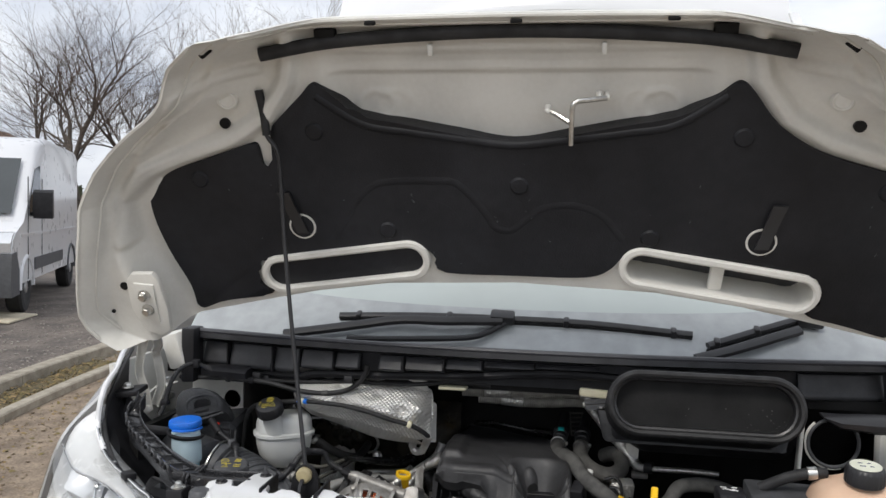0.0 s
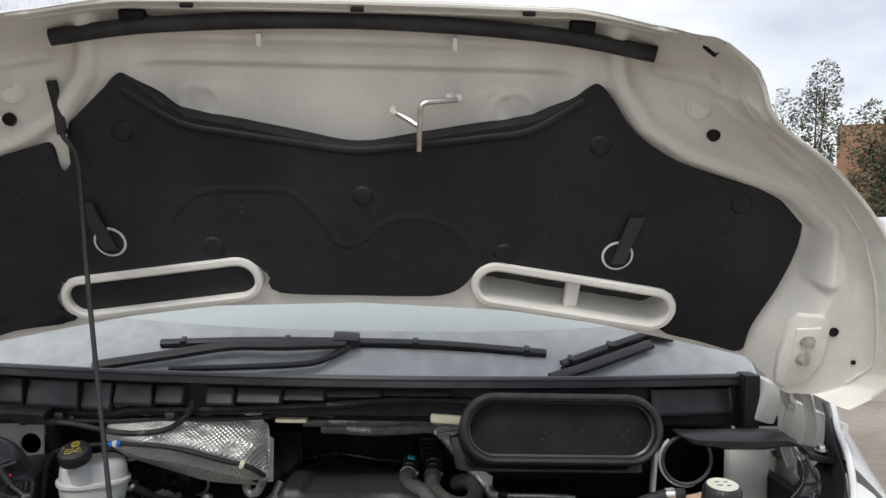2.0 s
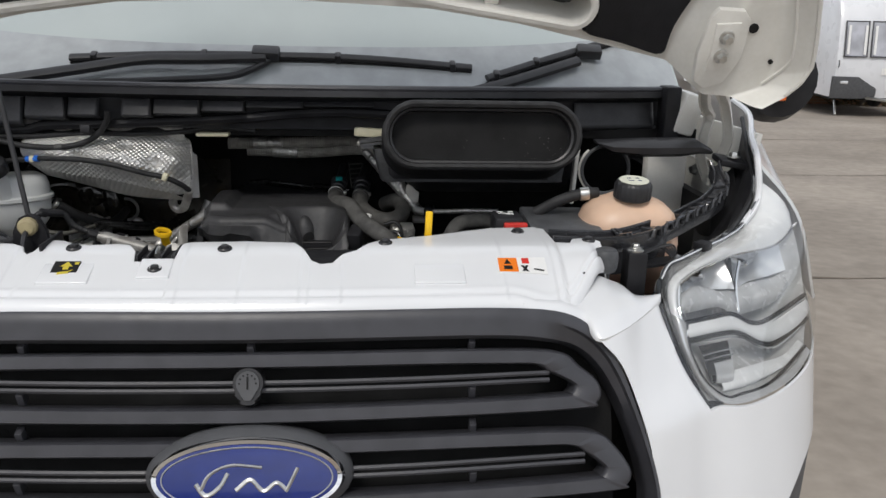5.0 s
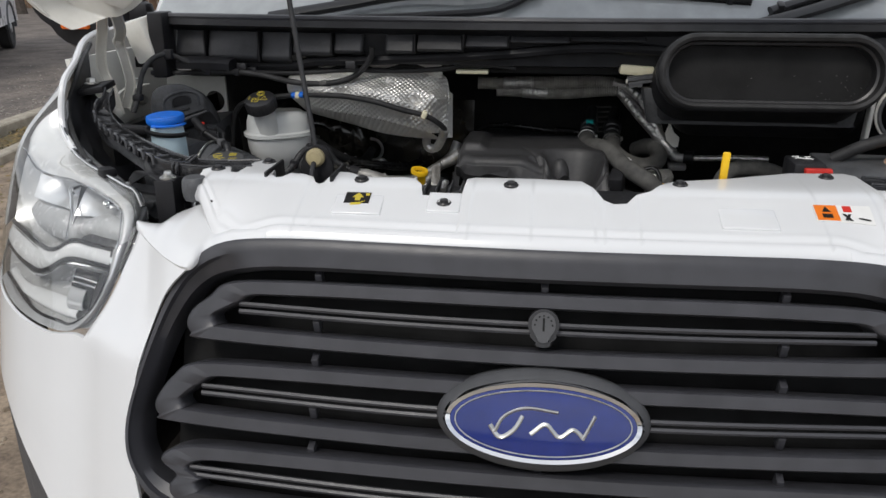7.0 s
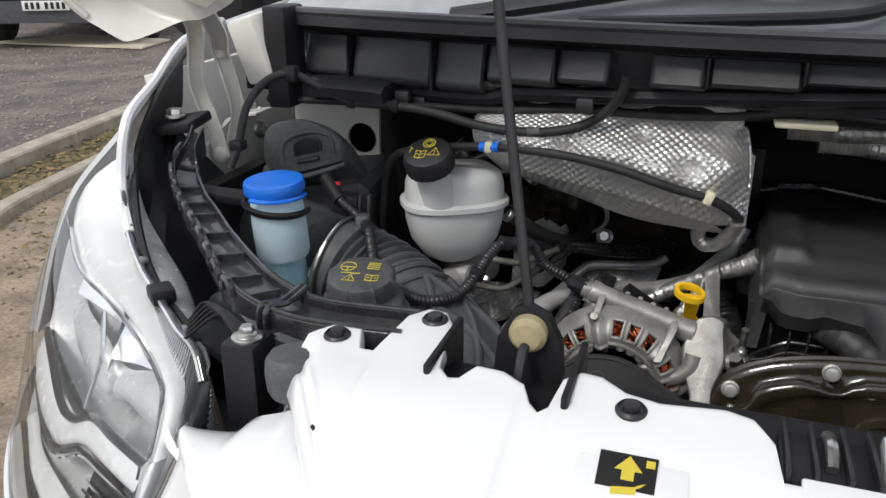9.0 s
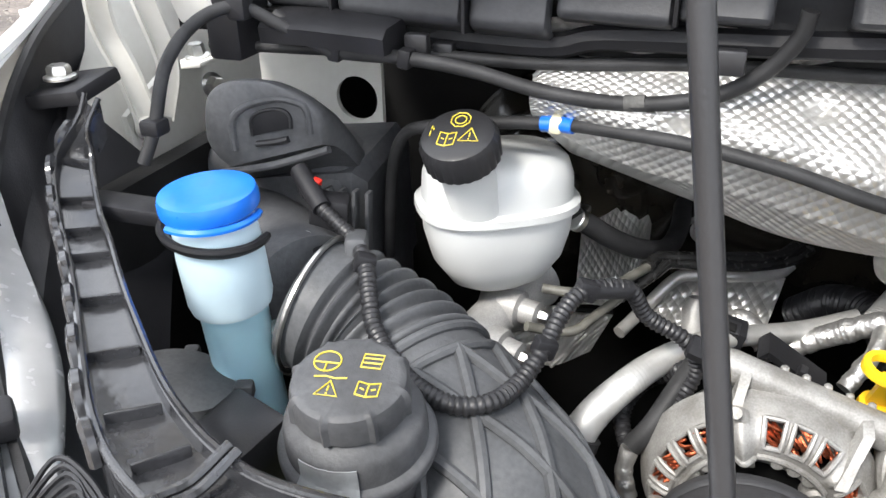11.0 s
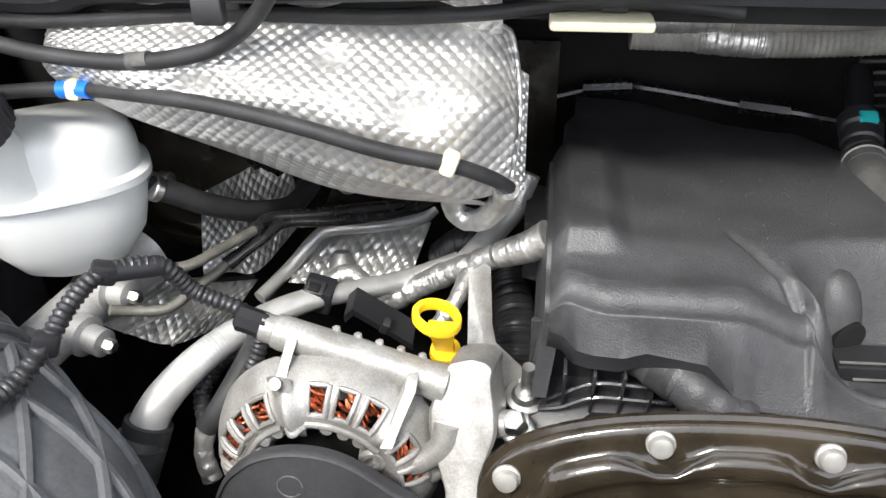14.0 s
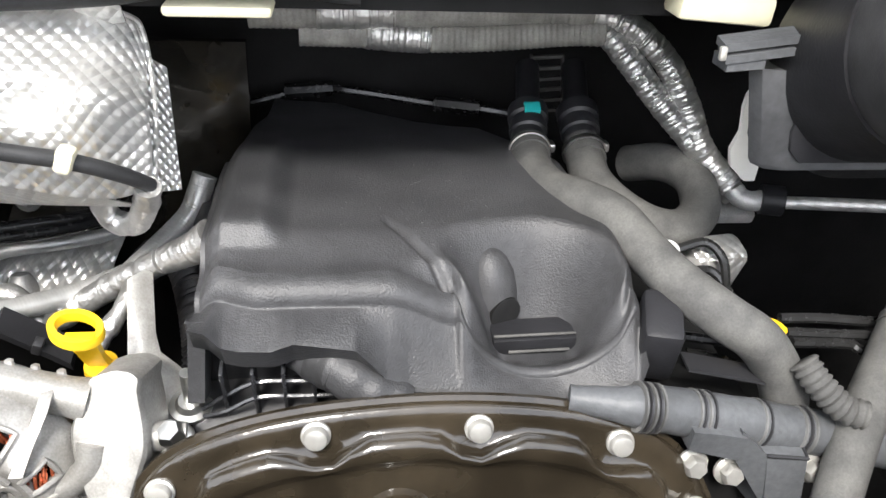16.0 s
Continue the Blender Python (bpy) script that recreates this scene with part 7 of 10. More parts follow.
# ---- alternator ----
alt = thing("alternator", (-0.303, 0.52, 0.86), "cast aluminium alternator with copper windings", "alternator")
AC, AX = V(-0.303, 0.490, 0.926), V(0, 1, 0.05).normalized()
CAST = mat("alternator_casting", (0.38, 0.372, 0.355), 0.46, metal=0.45, var=0.14, scale=45, bump=0.14, bump_scale=300, fine=0.35, color2=(0.25, 0.24, 0.222))
CAST_PROFILE = [(0.036, -0.002), (0.040, 0.006), (0.049, 0.010), (0.054, 0.0105), (0.059, 0.0095), (0.066, 0.005), (0.071, -0.001), (0.075, -0.009), (0.0775, -0.016), (0.078, -0.022)]
CAST_WINDOWS = [(82, 93, 0.056, 0.071), (67, 78, 0.056, 0.071), (51, 62, 0.056, 0.071), (22, 33, 0.054, 0.069), (117, 130, 0.055, 0.069), (134, 146, 0.055, 0.069), (150, 161, 0.055, 0.069), (165, 176, 0.055, 0.069), (181, 192, 0.055, 0.069), (2, 14, 0.054, 0.069)]


def cast_at(a, r, h=0.0):
    """A place on the alternator's end frame: angle in degrees, radius, height over its face."""
    d = V(math.cos(radians(a)), 0, math.sin(radians(a)))
    up = lerp_table(CAST_PROFILE, r)
    up += 0.007 * ease(1 - abs(a - 105) / 8.5) * ease((r - 0.036) / 0.01) + 0.004 * ease(1 - abs(a - 43) / 6) * ease((r - 0.05) / 0.01)
    return AC + d * r - AX * (up + h)


def end_frame():
    bm = bmesh.new()
    angles = [-50 + k for k in range(281)]
    radii = sorted({0.036, 0.038, 0.040, 0.0445, 0.049, 0.052, 0.054, 0.055, 0.056, 0.059, 0.0625, 0.066, 0.069, 0.071, 0.073, 0.075, 0.0765, 0.078})
    grid = [[bm.verts.new(cast_at(a, r)) for r in radii] for a in angles]
    for i, a in enumerate(angles[:-1]):
        for j, r in enumerate(radii[:-1]):
            if any(p <= a < q and lo <= r + 1e-6 < hi for p, q, lo, hi in CAST_WINDOWS):
                continue
            bm.faces.new((grid[i][j], grid[i + 1][j], grid[i + 1][j + 1], grid[i][j + 1]))
    bmesh.ops.delete(bm, geom=[v for v in bm.verts if not v.link_faces], context="VERTS")
    bmesh.ops.recalc_face_normals(bm, faces=bm.faces)
    bmesh.ops.solidify(bm, geom=list(bm.faces), thickness=0.006)
    return bm


part("end_frame", end_frame(), CAST, alt, "cast end frame with windows", 45)
part("rear_body", lathe(bmesh.new(), AC + AX * 0.036, AX, [(0.060, 0), (0.062, 0.004), (0.060, 0.020), (0.045, 0.045), (0.02, 0.055)], 56), CAST, alt)
part("inner_drum", lathe(bmesh.new(), AC + AX * 0.02, AX, [(0.045, 0), (0.062, 0.001), (0.062, 0.02)], 48), DARK, alt)
WIRES = random.Random(8)
bm = bmesh.new()
for k in range(190):
    a0 = WIRES.uniform(-5, 195)
    r0 = WIRES.uniform(0.053, 0.068)
    sway = WIRES.uniform(6, 15)
    h0 = WIRES.uniform(-0.012, -0.004)
    tube(bm, [cast_at(a0 + sway * (q - 0.5), r0 + 0.006 * (q - 0.5), h0 + 0.003 * math.sin(math.pi * q)) for q in (0, 0.33, 0.67, 1)], 0.0011, 5, 2)
part("winding", bm, COPPER, alt, "copper windings")
for p, q, lo, hi in CAST_WINDOWS:
    ring = [(p + (q - p) * k / 5, lo) for k in range(6)] + [(q, lo + (hi - lo) * k / 4) for k in range(1, 5)] + [(q + (p - q) * k / 5, hi) for k in range(1, 6)] + [(p, hi + (lo - hi) * k / 4) for k in range(1, 5)]
    part("window_rim", tube(bmesh.new(), [cast_at(a, r, 0.0002) for a, r in ring], 0.0019, 8, smooth=False), CAST, alt)
for a0, a1, r0 in ((97, 112, 0.046), (37, 96, 0.0485), (115, 196, 0.0485)):
    part("cast_ridge", tube(bmesh.new(), [cast_at(a0 + (a1 - a0) * k / 10, r0, 0.0008) for k in range(11)], 0.0022, 8), CAST, alt)
for a in (66, 80, 52, 122, 138, 154):
    part("cast_lug", lathe(bmesh.new(), cast_at(a, 0.0455, -0.003), -AX, [(0.005, 0), (0.0048, 0.004), (0.0038, 0.006), (0.001, 0.006)], 10), CAST, alt)
boss_a, boss_b = cast_at(107, 0.075, 0.002), cast_at(102, 0.040, 0.003)
part("boss_rib", loft(bmesh.new(), [[q + V(math.cos(t) * w, -0.5 * math.sin(t) * w, math.sin(t) * w * 0.8) for t in (2 * math.pi * k / 16 for k in range(16))] for q, w in ((boss_a, 0.0085), (boss_a.lerp(boss_b, 0.3), 0.0078), (boss_a.lerp(boss_b, 0.7), 0.0060), (boss_b, 0.0035))]), CAST, alt, "raised cast boss", 60)
part("boss_pin", lathe(bmesh.new(), boss_a + V(0, -0.006, 0.002), V(0, -0.75, 0.6), [(0.0042, 0), (0.004, 0.0035), (0.001, 0.0038)], 14), CAST, alt)
for foot, tip in (((-0.3255, 0.489, 0.994), (-0.321, 0.510, 1.014)), ((-0.257, 0.476, 0.964), (-0.2445, 0.498, 0.992))):
    f, t0 = V(*foot), V(*tip)
    part("fin", loft(bmesh.new(), [[q + V(x, y, z) for x, y, z in ((-w, -0.002, 0), (w, -0.002, 0), (w, 0.012, 0.004), (-w, 0.012, 0.004))] for q, w in ((f, 0.0038), (f.lerp(t0, 0.5), 0.0030), (t0, 0.0034))]), CAST, alt, "cast fin")
part("ear", lathe(bmesh.new(), V(-0.2675, 0.492, 0.945), -AX, [(0.0105, 0), (0.0098, 0.010), (0.0075, 0.012), (0.0048, 0.012), (0.0045, 0.006), (0.001, 0.006)], 24), CAST, alt, "threaded ear")
part("lower_ear", tube(bmesh.new(), [(-0.268, 0.492, 0.940), (-0.245, 0.490, 0.938), (-0.226, 0.492, 0.950), (-0.222, 0.498, 0.966)], 0.0085, 12), CAST, alt)
part("side_lug", tube(bmesh.new(), [(-0.268, 0.500, 0.922), (-0.240, 0.500, 0.920), (-0.222, 0.502, 0.934)], 0.010, 12), CAST, alt)
PULLEY = [(-0.362, 0.895), (-0.366, 0.918), (-0.359, 0.941), (-0.347, 0.954), (-0.336, 0.961), (-0.320, 0.966), (-0.301, 0.967), (-0.284, 0.964), (-0.268, 0.957), (-0.248, 0.945), (-0.221, 0.929), (-0.195, 0.905), (-0.20, 0.87), (-0.28, 0.85), (-0.345, 0.865)]
pulley_ring = [(q.x, q.y) for q in spline([(a, b, 0) for a, b in PULLEY], 4, True)]


def pulley_at(u, v, h=0.0):
    return V(u, 0.462 + 0.25 * (v - 0.957), v) + V(0, -0.97, 0.24) * h


def pulley_inset(k):
    return [(-0.295 + (u + 0.295) * (1 - k), 0.905 + (v - 0.905) * (1 - k)) for u, v in pulley_ring]


belt = thing("belt_cover", (-0.29, 0.44, 0.87), "dark grey plastic belt cover below the alternator", "cover")
part("shell", loft(bmesh.new(), [[pulley_at(u, v, h) for u, v in pulley_inset(k)] for k, h in ((0, -0.006), (0, 0.0), (0.012, 0.003), (0.035, 0.0045), (0.045, 0.002), (0.07, 0.0022), (0.5, 0.004), (0.9, 0.005))]), mat("belt_cover_plastic", (0.030, 0.030, 0.032), 0.5, var=0.2, scale=18, bump=0.15, bump_scale=600, fine=0.3), belt, angle=40)
part("stamp", tube(bmesh.new(), [pulley_at(-0.314 + 0.008 * math.cos(a), 0.944 + 0.007 * math.sin(a), 0.004) for a in (2 * math.pi * k / 9 for k in range(9))], 0.0005, 5), DUSTY, belt, "faint moulded mark")
tens = thing("tensioner_bracket", (-0.27, 0.53, 0.93), "pale cast tensioner arm and tube above the alternator", "bracket")
S0, S1 = V(-0.333, 0.521, 1.012), V(-0.226, 0.517, 0.982)
part("tube", lathe(bmesh.new(), S0, S1 - S0, [(0.006, -0.012), (0.0095, -0.011), (0.0095, -0.003), (0.0110, -0.002), (0.0118, 0.003), (0.0115, 0.010), (0.0118, 0.10), (0.0135, 0.112)], 32), CAST, tens)
part("cast_web", sheet(bmesh.new(), lambda a, b: V(-0.322 + 0.078 * a, 0.512 - 0.014 * b, 0.998 - 0.022 * a - 0.010 * b), 10, 5, (0, 0.006, -0.006)), CAST, tens, "thin cast web")
for k in range(5):
    part("casting_nub", lathe(bmesh.new(), S0.lerp(S1, 0.34 + 0.13 * k) + V(0, 0.007, 0.009), (0, 0.3, 1), [(0.003, 0), (0.0026, 0.003), (0.0008, 0.004)], 8), CAST, tens)
arm = [(-0.226, 0.516, 0.99), (-0.222, 0.52, 0.996), (-0.205, 0.521, 0.999), (-0.195, 0.519, 0.995), (-0.195, 0.514, 0.988), (-0.192, 0.505, 0.973), (-0.191, 0.496, 0.96), (-0.196, 0.488, 0.946), (-0.2, 0.48, 0.934), (-0.201, 0.467, 0.914), (-0.22, 0.467, 0.913), (-0.221, 0.476, 0.928), (-0.227, 0.485, 0.942), (-0.233, 0.496, 0.958), (-0.234, 0.504, 0.972), (-0.229, 0.511, 0.982)]
ring = spline(arm, 3, True)
mid_arm = [V(-0.212, q.y, q.z) for q in ring]
bm = bmesh.new()
loft(bm, [[q + V(0.004, 0.034, -0.012) for q in ring], [q + V(0, 0.004, -0.002) for q in ring], ring, [q.lerp(c0, 0.10) + V(0, -0.0025, 0.0025) for q, c0 in zip(ring, mid_arm)], [q.lerp(c0, 0.30) + V(0, -0.0032, 0.003) for q, c0 in zip(ring, mid_arm)]])
part("arm", bm, CAST, tens, "pale cast arm", 30)
part("arm_boss", lathe(bmesh.new(), (-0.189, 0.512, 0.956), (1, 0.05, 0.1), [(0.009, -0.01), (0.009, 0.010), (0.006, 0.011), (0.006, 0.018), (0.001, 0.018)], 18), CAST, tens)
part("plug", lathe(bmesh.new(), S0 + V(-0.006, 0.0, 0.003), (-1, 0.08, 0.28), [(0.0075, 0), (0.0085, 0.002), (0.0085, 0.020), (0.0065, 0.022)], 24, wave=lambda a, i: 1 + 0.05 * math.cos(8 * a)), BLACK, tens, "black ribbed plug")
wc = thing("harness_connector", (-0.33, 0.61, 0.96), "black wiring connectors behind the tensioner tube", "connector")
part("latch_block", box(bmesh.new(), (-0.331, 0.605, 0.984), (0.022, 0.020, 0.022), (10, 14, 0), 0.002), BLACK, wc)
part("latch_frame", box(bmesh.new(), (-0.331, 0.598, 0.994), (0.014, 0.012, 0.005), (25, 14, 0), 0.0012), SATIN, wc)
part("latch_slot", box(bmesh.new(), (-0.331, 0.595, 0.9965), (0.008, 0.007, 0.002), (25, 14, 0), 0.0005), DARK, wc)
part("cover_flap", loft(bmesh.new(), [[V(x, y - 0.010, z + 0.003), V(x, y + 0.010, z + 0.009), V(x, y + 0.012, z + 0.004), V(x, y - 0.008, z - 0.004)] for x, y, z in ((-0.309, 0.598, 0.974), (-0.302, 0.598, 0.981), (-0.290, 0.597, 0.974), (-0.272, 0.595, 0.964), (-0.258, 0.593, 0.956))]), BLACK, wc, "black angled flap", 25)
part("flap_clip", box(bmesh.new(), (-0.278, 0.588, 0.971), (0.006, 0.008, 0.012), (20, 24, 0), 0.001), SATIN, wc)
blade = thing("steel_bracket", (-0.21, 0.57, 0.93), "flat bare metal bracket beside the dipstick", "bracket")
B4 = [(-0.219, 0.605, 1.011), (-0.2145, 0.606, 1.0135), (-0.21, 0.605, 1.011), (-0.206, 0.575, 0.982), (-0.203, 0.568, 0.972), (-0.181, 0.56, 0.955), (-0.182, 0.55, 0.938), (-0.197, 0.545, 0.937), (-0.2, 0.55, 0.962), (-0.216, 0.565, 0.969)]
bm = bmesh.new()
loft(bm, [[V(*q) for q in B4], [V(*q) + V(0.006, 0.008, 0) for q in B4]])
part("plate", bm, CAST, blade)
dip = thing("oil_dipstick", (-0.229, 0.564, 0.95), "yellow plastic oil dipstick handle", "dipstick")
dfr = face_frame((-0.2335, 0.5405, 1.0165), (0.10, -0.28, 1.0), (0.35, 1, 0.28))
DIP_O, DIP_I = [[(rx0 * math.cos(a), ry0 * math.sin(a)) for a in (2 * math.pi * k / 40 for k in range(40))] for rx0, ry0 in ((0.0168, 0.0132), (0.0118, 0.0086))]
part("loop", loft(bmesh.new(), [[dfr(x, y, h) for x, y in ring0] for ring0, h in ((DIP_O, -0.0035), (DIP_O, 0.0022), ([(x * 0.96, y * 0.96) for x, y in DIP_O], 0.0035), ([(x * 1.05, y * 1.05) for x, y in DIP_I], 0.0035), (DIP_I, 0.0022), (DIP_I, -0.0035), (DIP_O, -0.0035))], cap=False), YELLOW, dip, "", 50)
part("stem", loft(bmesh.new(), [[V(*c0) + V(x * w, y, 0) for x, y in ((-1, -0.003), (1, -0.003), (1, 0.003), (-1, 0.003))] for c0, w in (((-0.2295, 0.533, 1.0175), 0.0085), ((-0.230, 0.541, 1.003), 0.0075), ((-0.231, 0.553, 0.986), 0.0066), ((-0.231, 0.562, 0.974), 0.0066))]), YELLOW, dip, "flat tapered stem")
part("collar", lathe(bmesh.new(), (-0.231, 0.563, 0.970), (0.02, -0.3, 1), [(0.0105, -0.004), (0.0115, 0.0), (0.0105, 0.005), (0.006, 0.006)], 20), YELLOW, dip)


# ---- engine ----
cover = thing("engine_cover", (-0.02, 0.68, 0.98), "matt black moulded foam engine cover with a round scoop", "engine cover")
FOAM = mat("black_engine_foam", (0.044, 0.044, 0.046), 0.42, var=0.28, scale=11, bump=0.3, bump_scale=700, fine=0.35, spec=0.42, rvar=0.08)
LIP = [(-0.163, 1.036), (-0.154, 1.033), (-0.146, 1.023), (-0.136, 1.020), (-0.118, 1.019), (-0.105, 1.024), (-0.069, 1.018), (-0.062, 1.010), (-0.051, 0.996), (-0.037, 0.986), (0.001, 0.983), (0.037, 0.975), (0.066, 0.967), (0.09, 0.974), (0.110, 0.982), (0.112, 1.0)]
COVER_REAR = [(-0.163, 0.735), (-0.154, 0.747), (-0.1525, 0.815), (-0.1425, 0.846), (-0.1405, 0.905), (-0.081, 0.893), (-0.008, 0.828), (0.047, 0.806), (0.07, 0.765), (0.112, 0.73)]
SCOOP_X = 0.051


def scoop_depth(x, y):
    """0 outside to 1 in the floor of the scoop: it flares out towards the rear on its driver's side."""
    dx = x - SCOOP_X
    wide = 0.062 if dx > 0 else 0.060 + 0.045 * ease((y - 0.545) / 0.07)
    r = math.sqrt((dx / wide) ** 2 + (max(0.0, y - 0.542) / 0.068) ** 2)
    return ease((1 - r) * 1.55)


def cover_at(a, b):
    """a across, b from the lower front lip over the top to the rear, with the scoop let into the front."""
    x = -0.163 + 0.275 * a
    dx = abs(x - SCOOP_X)
    m = math.sqrt(max(0.0, 1 - (dx / 0.0575) ** 2))
    crest = 1.047 - max(0.064 * m, 0.016 * ease((x + 0.05) / 0.045) * (1 if x < SCOOP_X else 0.6))
    lip, ysh = lerp_table(LIP, x), 0.549 - 0.019 * ease(m * 1.6) + 0.010 * ease((-0.125 - x) / 0.03)
    drop = 0.016 * max(0.0, 1 - a / 0.05) ** 2 + 0.012 * max(0.0, 1 - (1 - a) / 0.04) ** 2
    if b < 0.30:
        k = b / 0.30
        soft = 0.015 * (1 - 0.7 * ease(m * 2))
        if k < 0.7:
            q = k / 0.7
            y, z = 0.508 + (ysh - soft - 0.508) * q, lip + (crest - soft - lip) * q
            y -= 0.004 * math.sin(math.pi * q) * math.exp(-((x + 0.095) / 0.02) ** 2)
        else:
            q = (k - 0.7) / 0.3 * math.pi / 2
            y, z = ysh - soft * math.cos(q), crest - soft + soft * math.sin(q)
        return V(x, y, z - drop * k)
    k = (b - 0.30) / 0.70
    y = ysh + (lerp_table(COVER_REAR, x) - ysh) * k ** 1.5
    z0 = 1.047 + 0.006 * ease((y - 0.556) / 0.04) - 0.020 * ease((y - 0.66) / 0.25)
    z0 += 0.011 * ease((y - 0.574) / 0.014) * ease((-0.108 - x) / 0.02) * ease((0.80 - y) / 0.1)
    z0 -= 0.010 * ease((x - 0.075) / 0.03) * ease((y - 0.60) / 0.06)
    deep = scoop_depth(x, y)
    z = z0 - (z0 - 0.978) * deep
    near = ease((y - ysh) / 0.016)
    z = (crest - 0.002 * m * math.sin(math.pi * near)) * (1 - near) + z * near
    groove = abs((x + 0.0255) + (y - 0.572) * 0.62)
    z -= 0.005 * ease(1 - groove / 0.005) * ease((0.612 - y) / 0.02) * (1 - ease(deep * 3))
    z += 0.0012 * noise.noise(V(x * 28, y * 28, 3))
    return V(x, y, z - drop)


part("shell", sheet(bmesh.new(), cover_at, 180, 150, lambda a, b: V(0, 0.012, -0.02)), FOAM, cover, angle=62)
part("left_flank", sheet(bmesh.new(), lambda a, b: cover_at(0.0, 0.08 + 0.88 * a) + V(-0.002 - 0.006 * (1 - b), 0, -0.06 * (1 - b) + 0.002), 40, 10, (0.01, 0, 0)), FOAM, cover, angle=60)
part("rear_step", sheet(bmesh.new(), lambda a, b: V(-0.182 + 0.03 * a, 0.655 + 0.085 * b - 0.01 * a, 1.026 - 0.010 * b), 8, 8, (0, 0, -0.05)), FOAM, cover)
part("scoop_horn", loft(bmesh.new(), [[V(0.0275 + 0.0185 * math.cos(t) * w - 0.004 * k, 0.592 + 0.020 * math.sin(t) * w + 0.002 * k, 0.975 + 0.062 * k) for t in (2 * math.pi * i / 28 for i in range(28))] for k, w in ((0, 1.15), (0.3, 1.1), (0.55, 1.02), (0.75, 0.86), (0.9, 0.6), (0.97, 0.35), (1.0, 0.1))]), FOAM, cover, "", 70)
part("horn_opening", lathe(bmesh.new(), (0.033, 0.5715, 0.998), (0.3, -1, 0.22), [(0.0110, -0.004), (0.0105, 0.0006), (0.0085, 0.0010), (0.002, 0.0008)], 28, wave=lambda a, i: 1 + 0.12 * math.cos(2 * a)), DARK, cover)
part("slot_block", box(bmesh.new(), (0.050, 0.563, 0.983), (0.057, 0.022, 0.018), (8, 0, 2), 0.0012), BLACK, cover, "black slotted insert")
for y0, z0, x0, w in ((0.5525, 0.9935, 0.050, 0.056), (0.551, 0.9815, 0.0535, 0.042)):
    part("slot_lip", box(bmesh.new(), (x0, y0, z0), (w, 0.0018, 0.0016), (10, 0, 2), 0.0005), GREYHOSE, cover, "pale slot edge")
specks = random.Random(6)
bm = bmesh.new()
for i in range(60):
    a0, b0 = specks.uniform(0.05, 0.75), specks.uniform(0.36, 0.8)
    w = specks.uniform(0.0003, 0.0007)
    box(bm, cover_at(a0, b0) + V(0, 0, 0.0004), (w, w * specks.uniform(0.7, 1.6), 0.0005), (0, 0, specks.uniform(0, 180)))
tagged(part("dust_specks", bm, GREYHOSE, cover, "pale dust specks"), kind="stuff")
part("end_bracket", box(bmesh.new(), (0.126, 0.535, 1.003), (0.026, 0.04, 0.05), (20, 0, -14), 0.005), BLACK, cover, "black end bracket")
lines = thing("injector_line", (-0.05, 0.9, 1.0), "glossy black line behind the engine cover", "pipe")
part("line", tube(bmesh.new(), [(-0.237, 0.935, 1.002), (-0.186, 0.935, 1.013), (-0.135, 0.94, 1.025), (-0.105, 0.945, 1.031), (-0.076, 0.935, 1.033), (-0.024, 0.925, 1.029), (0.021, 0.912, 1.026), (0.063, 0.89, 1.029), (0.102, 0.88, 1.026)], 0.0045, 8), PIPE, lines)
for p0, p1 in ([(-0.132, 0.942, 1.028), (-0.083, 0.938, 1.033)], [(0.019, 0.905, 1.029), (0.063, 0.888, 1.03)]):
    part("holder", tube(bmesh.new(), [p0, p1], 0.0085, 8), PIPE, lines)

timing = thing("timing_cover", (-0.02, 0.49, 0.8), "glossy black pressed steel timing cover with bolts", "timing cover")
TN = V(0, -0.97, 0.24).normalized()
TU = V(0, 0.24, 0.97)


def timing_at(x, z, h=0.0):
    return V(x, 0.492, 0.985) + TU * (z - 0.985) + TN * h


TO = [(-0.215, 0.80), (-0.214, 0.88), (-0.204, 0.925), (-0.185, 0.955), (-0.15, 0.974), (-0.095, 0.986), (-0.02, 0.990), (0.05, 0.984), (0.10, 0.970), (0.135, 0.945), (0.158, 0.905), (0.168, 0.86), (0.17, 0.80)]
to = [(q.x, q.y) for q in spline([(a, b, 0) for a, b in TO], 5)]


def shrink(pts, k):
    return [(-0.022 + (x + 0.022) * (1 - k / 0.19), 0.80 + (z - 0.80) * (1 - k / 0.19)) for x, z in pts]


TIMING_BOLTS = [(-0.183, 0.944), (-0.093, 0.976), (0.003, 0.976), (0.091, 0.962), (0.144, 0.912), (-0.203, 0.88)]


def scalloped(k):
    """The cover's outline drawn in by k, dipping round each bolt."""
    out = []
    for x, z in shrink(to, k):
        near = min(math.hypot(x - bx, z - bz) for bx, bz in TIMING_BOLTS)
        dip = 0.015 * ease(1 - near / 0.030) if k > 0.012 else 0.0
        d = V(x + 0.022, z - 0.80, 0)
        d = d / (d.length or 1)
        out.append((x - d.x * dip, z - d.y * dip))
    return out


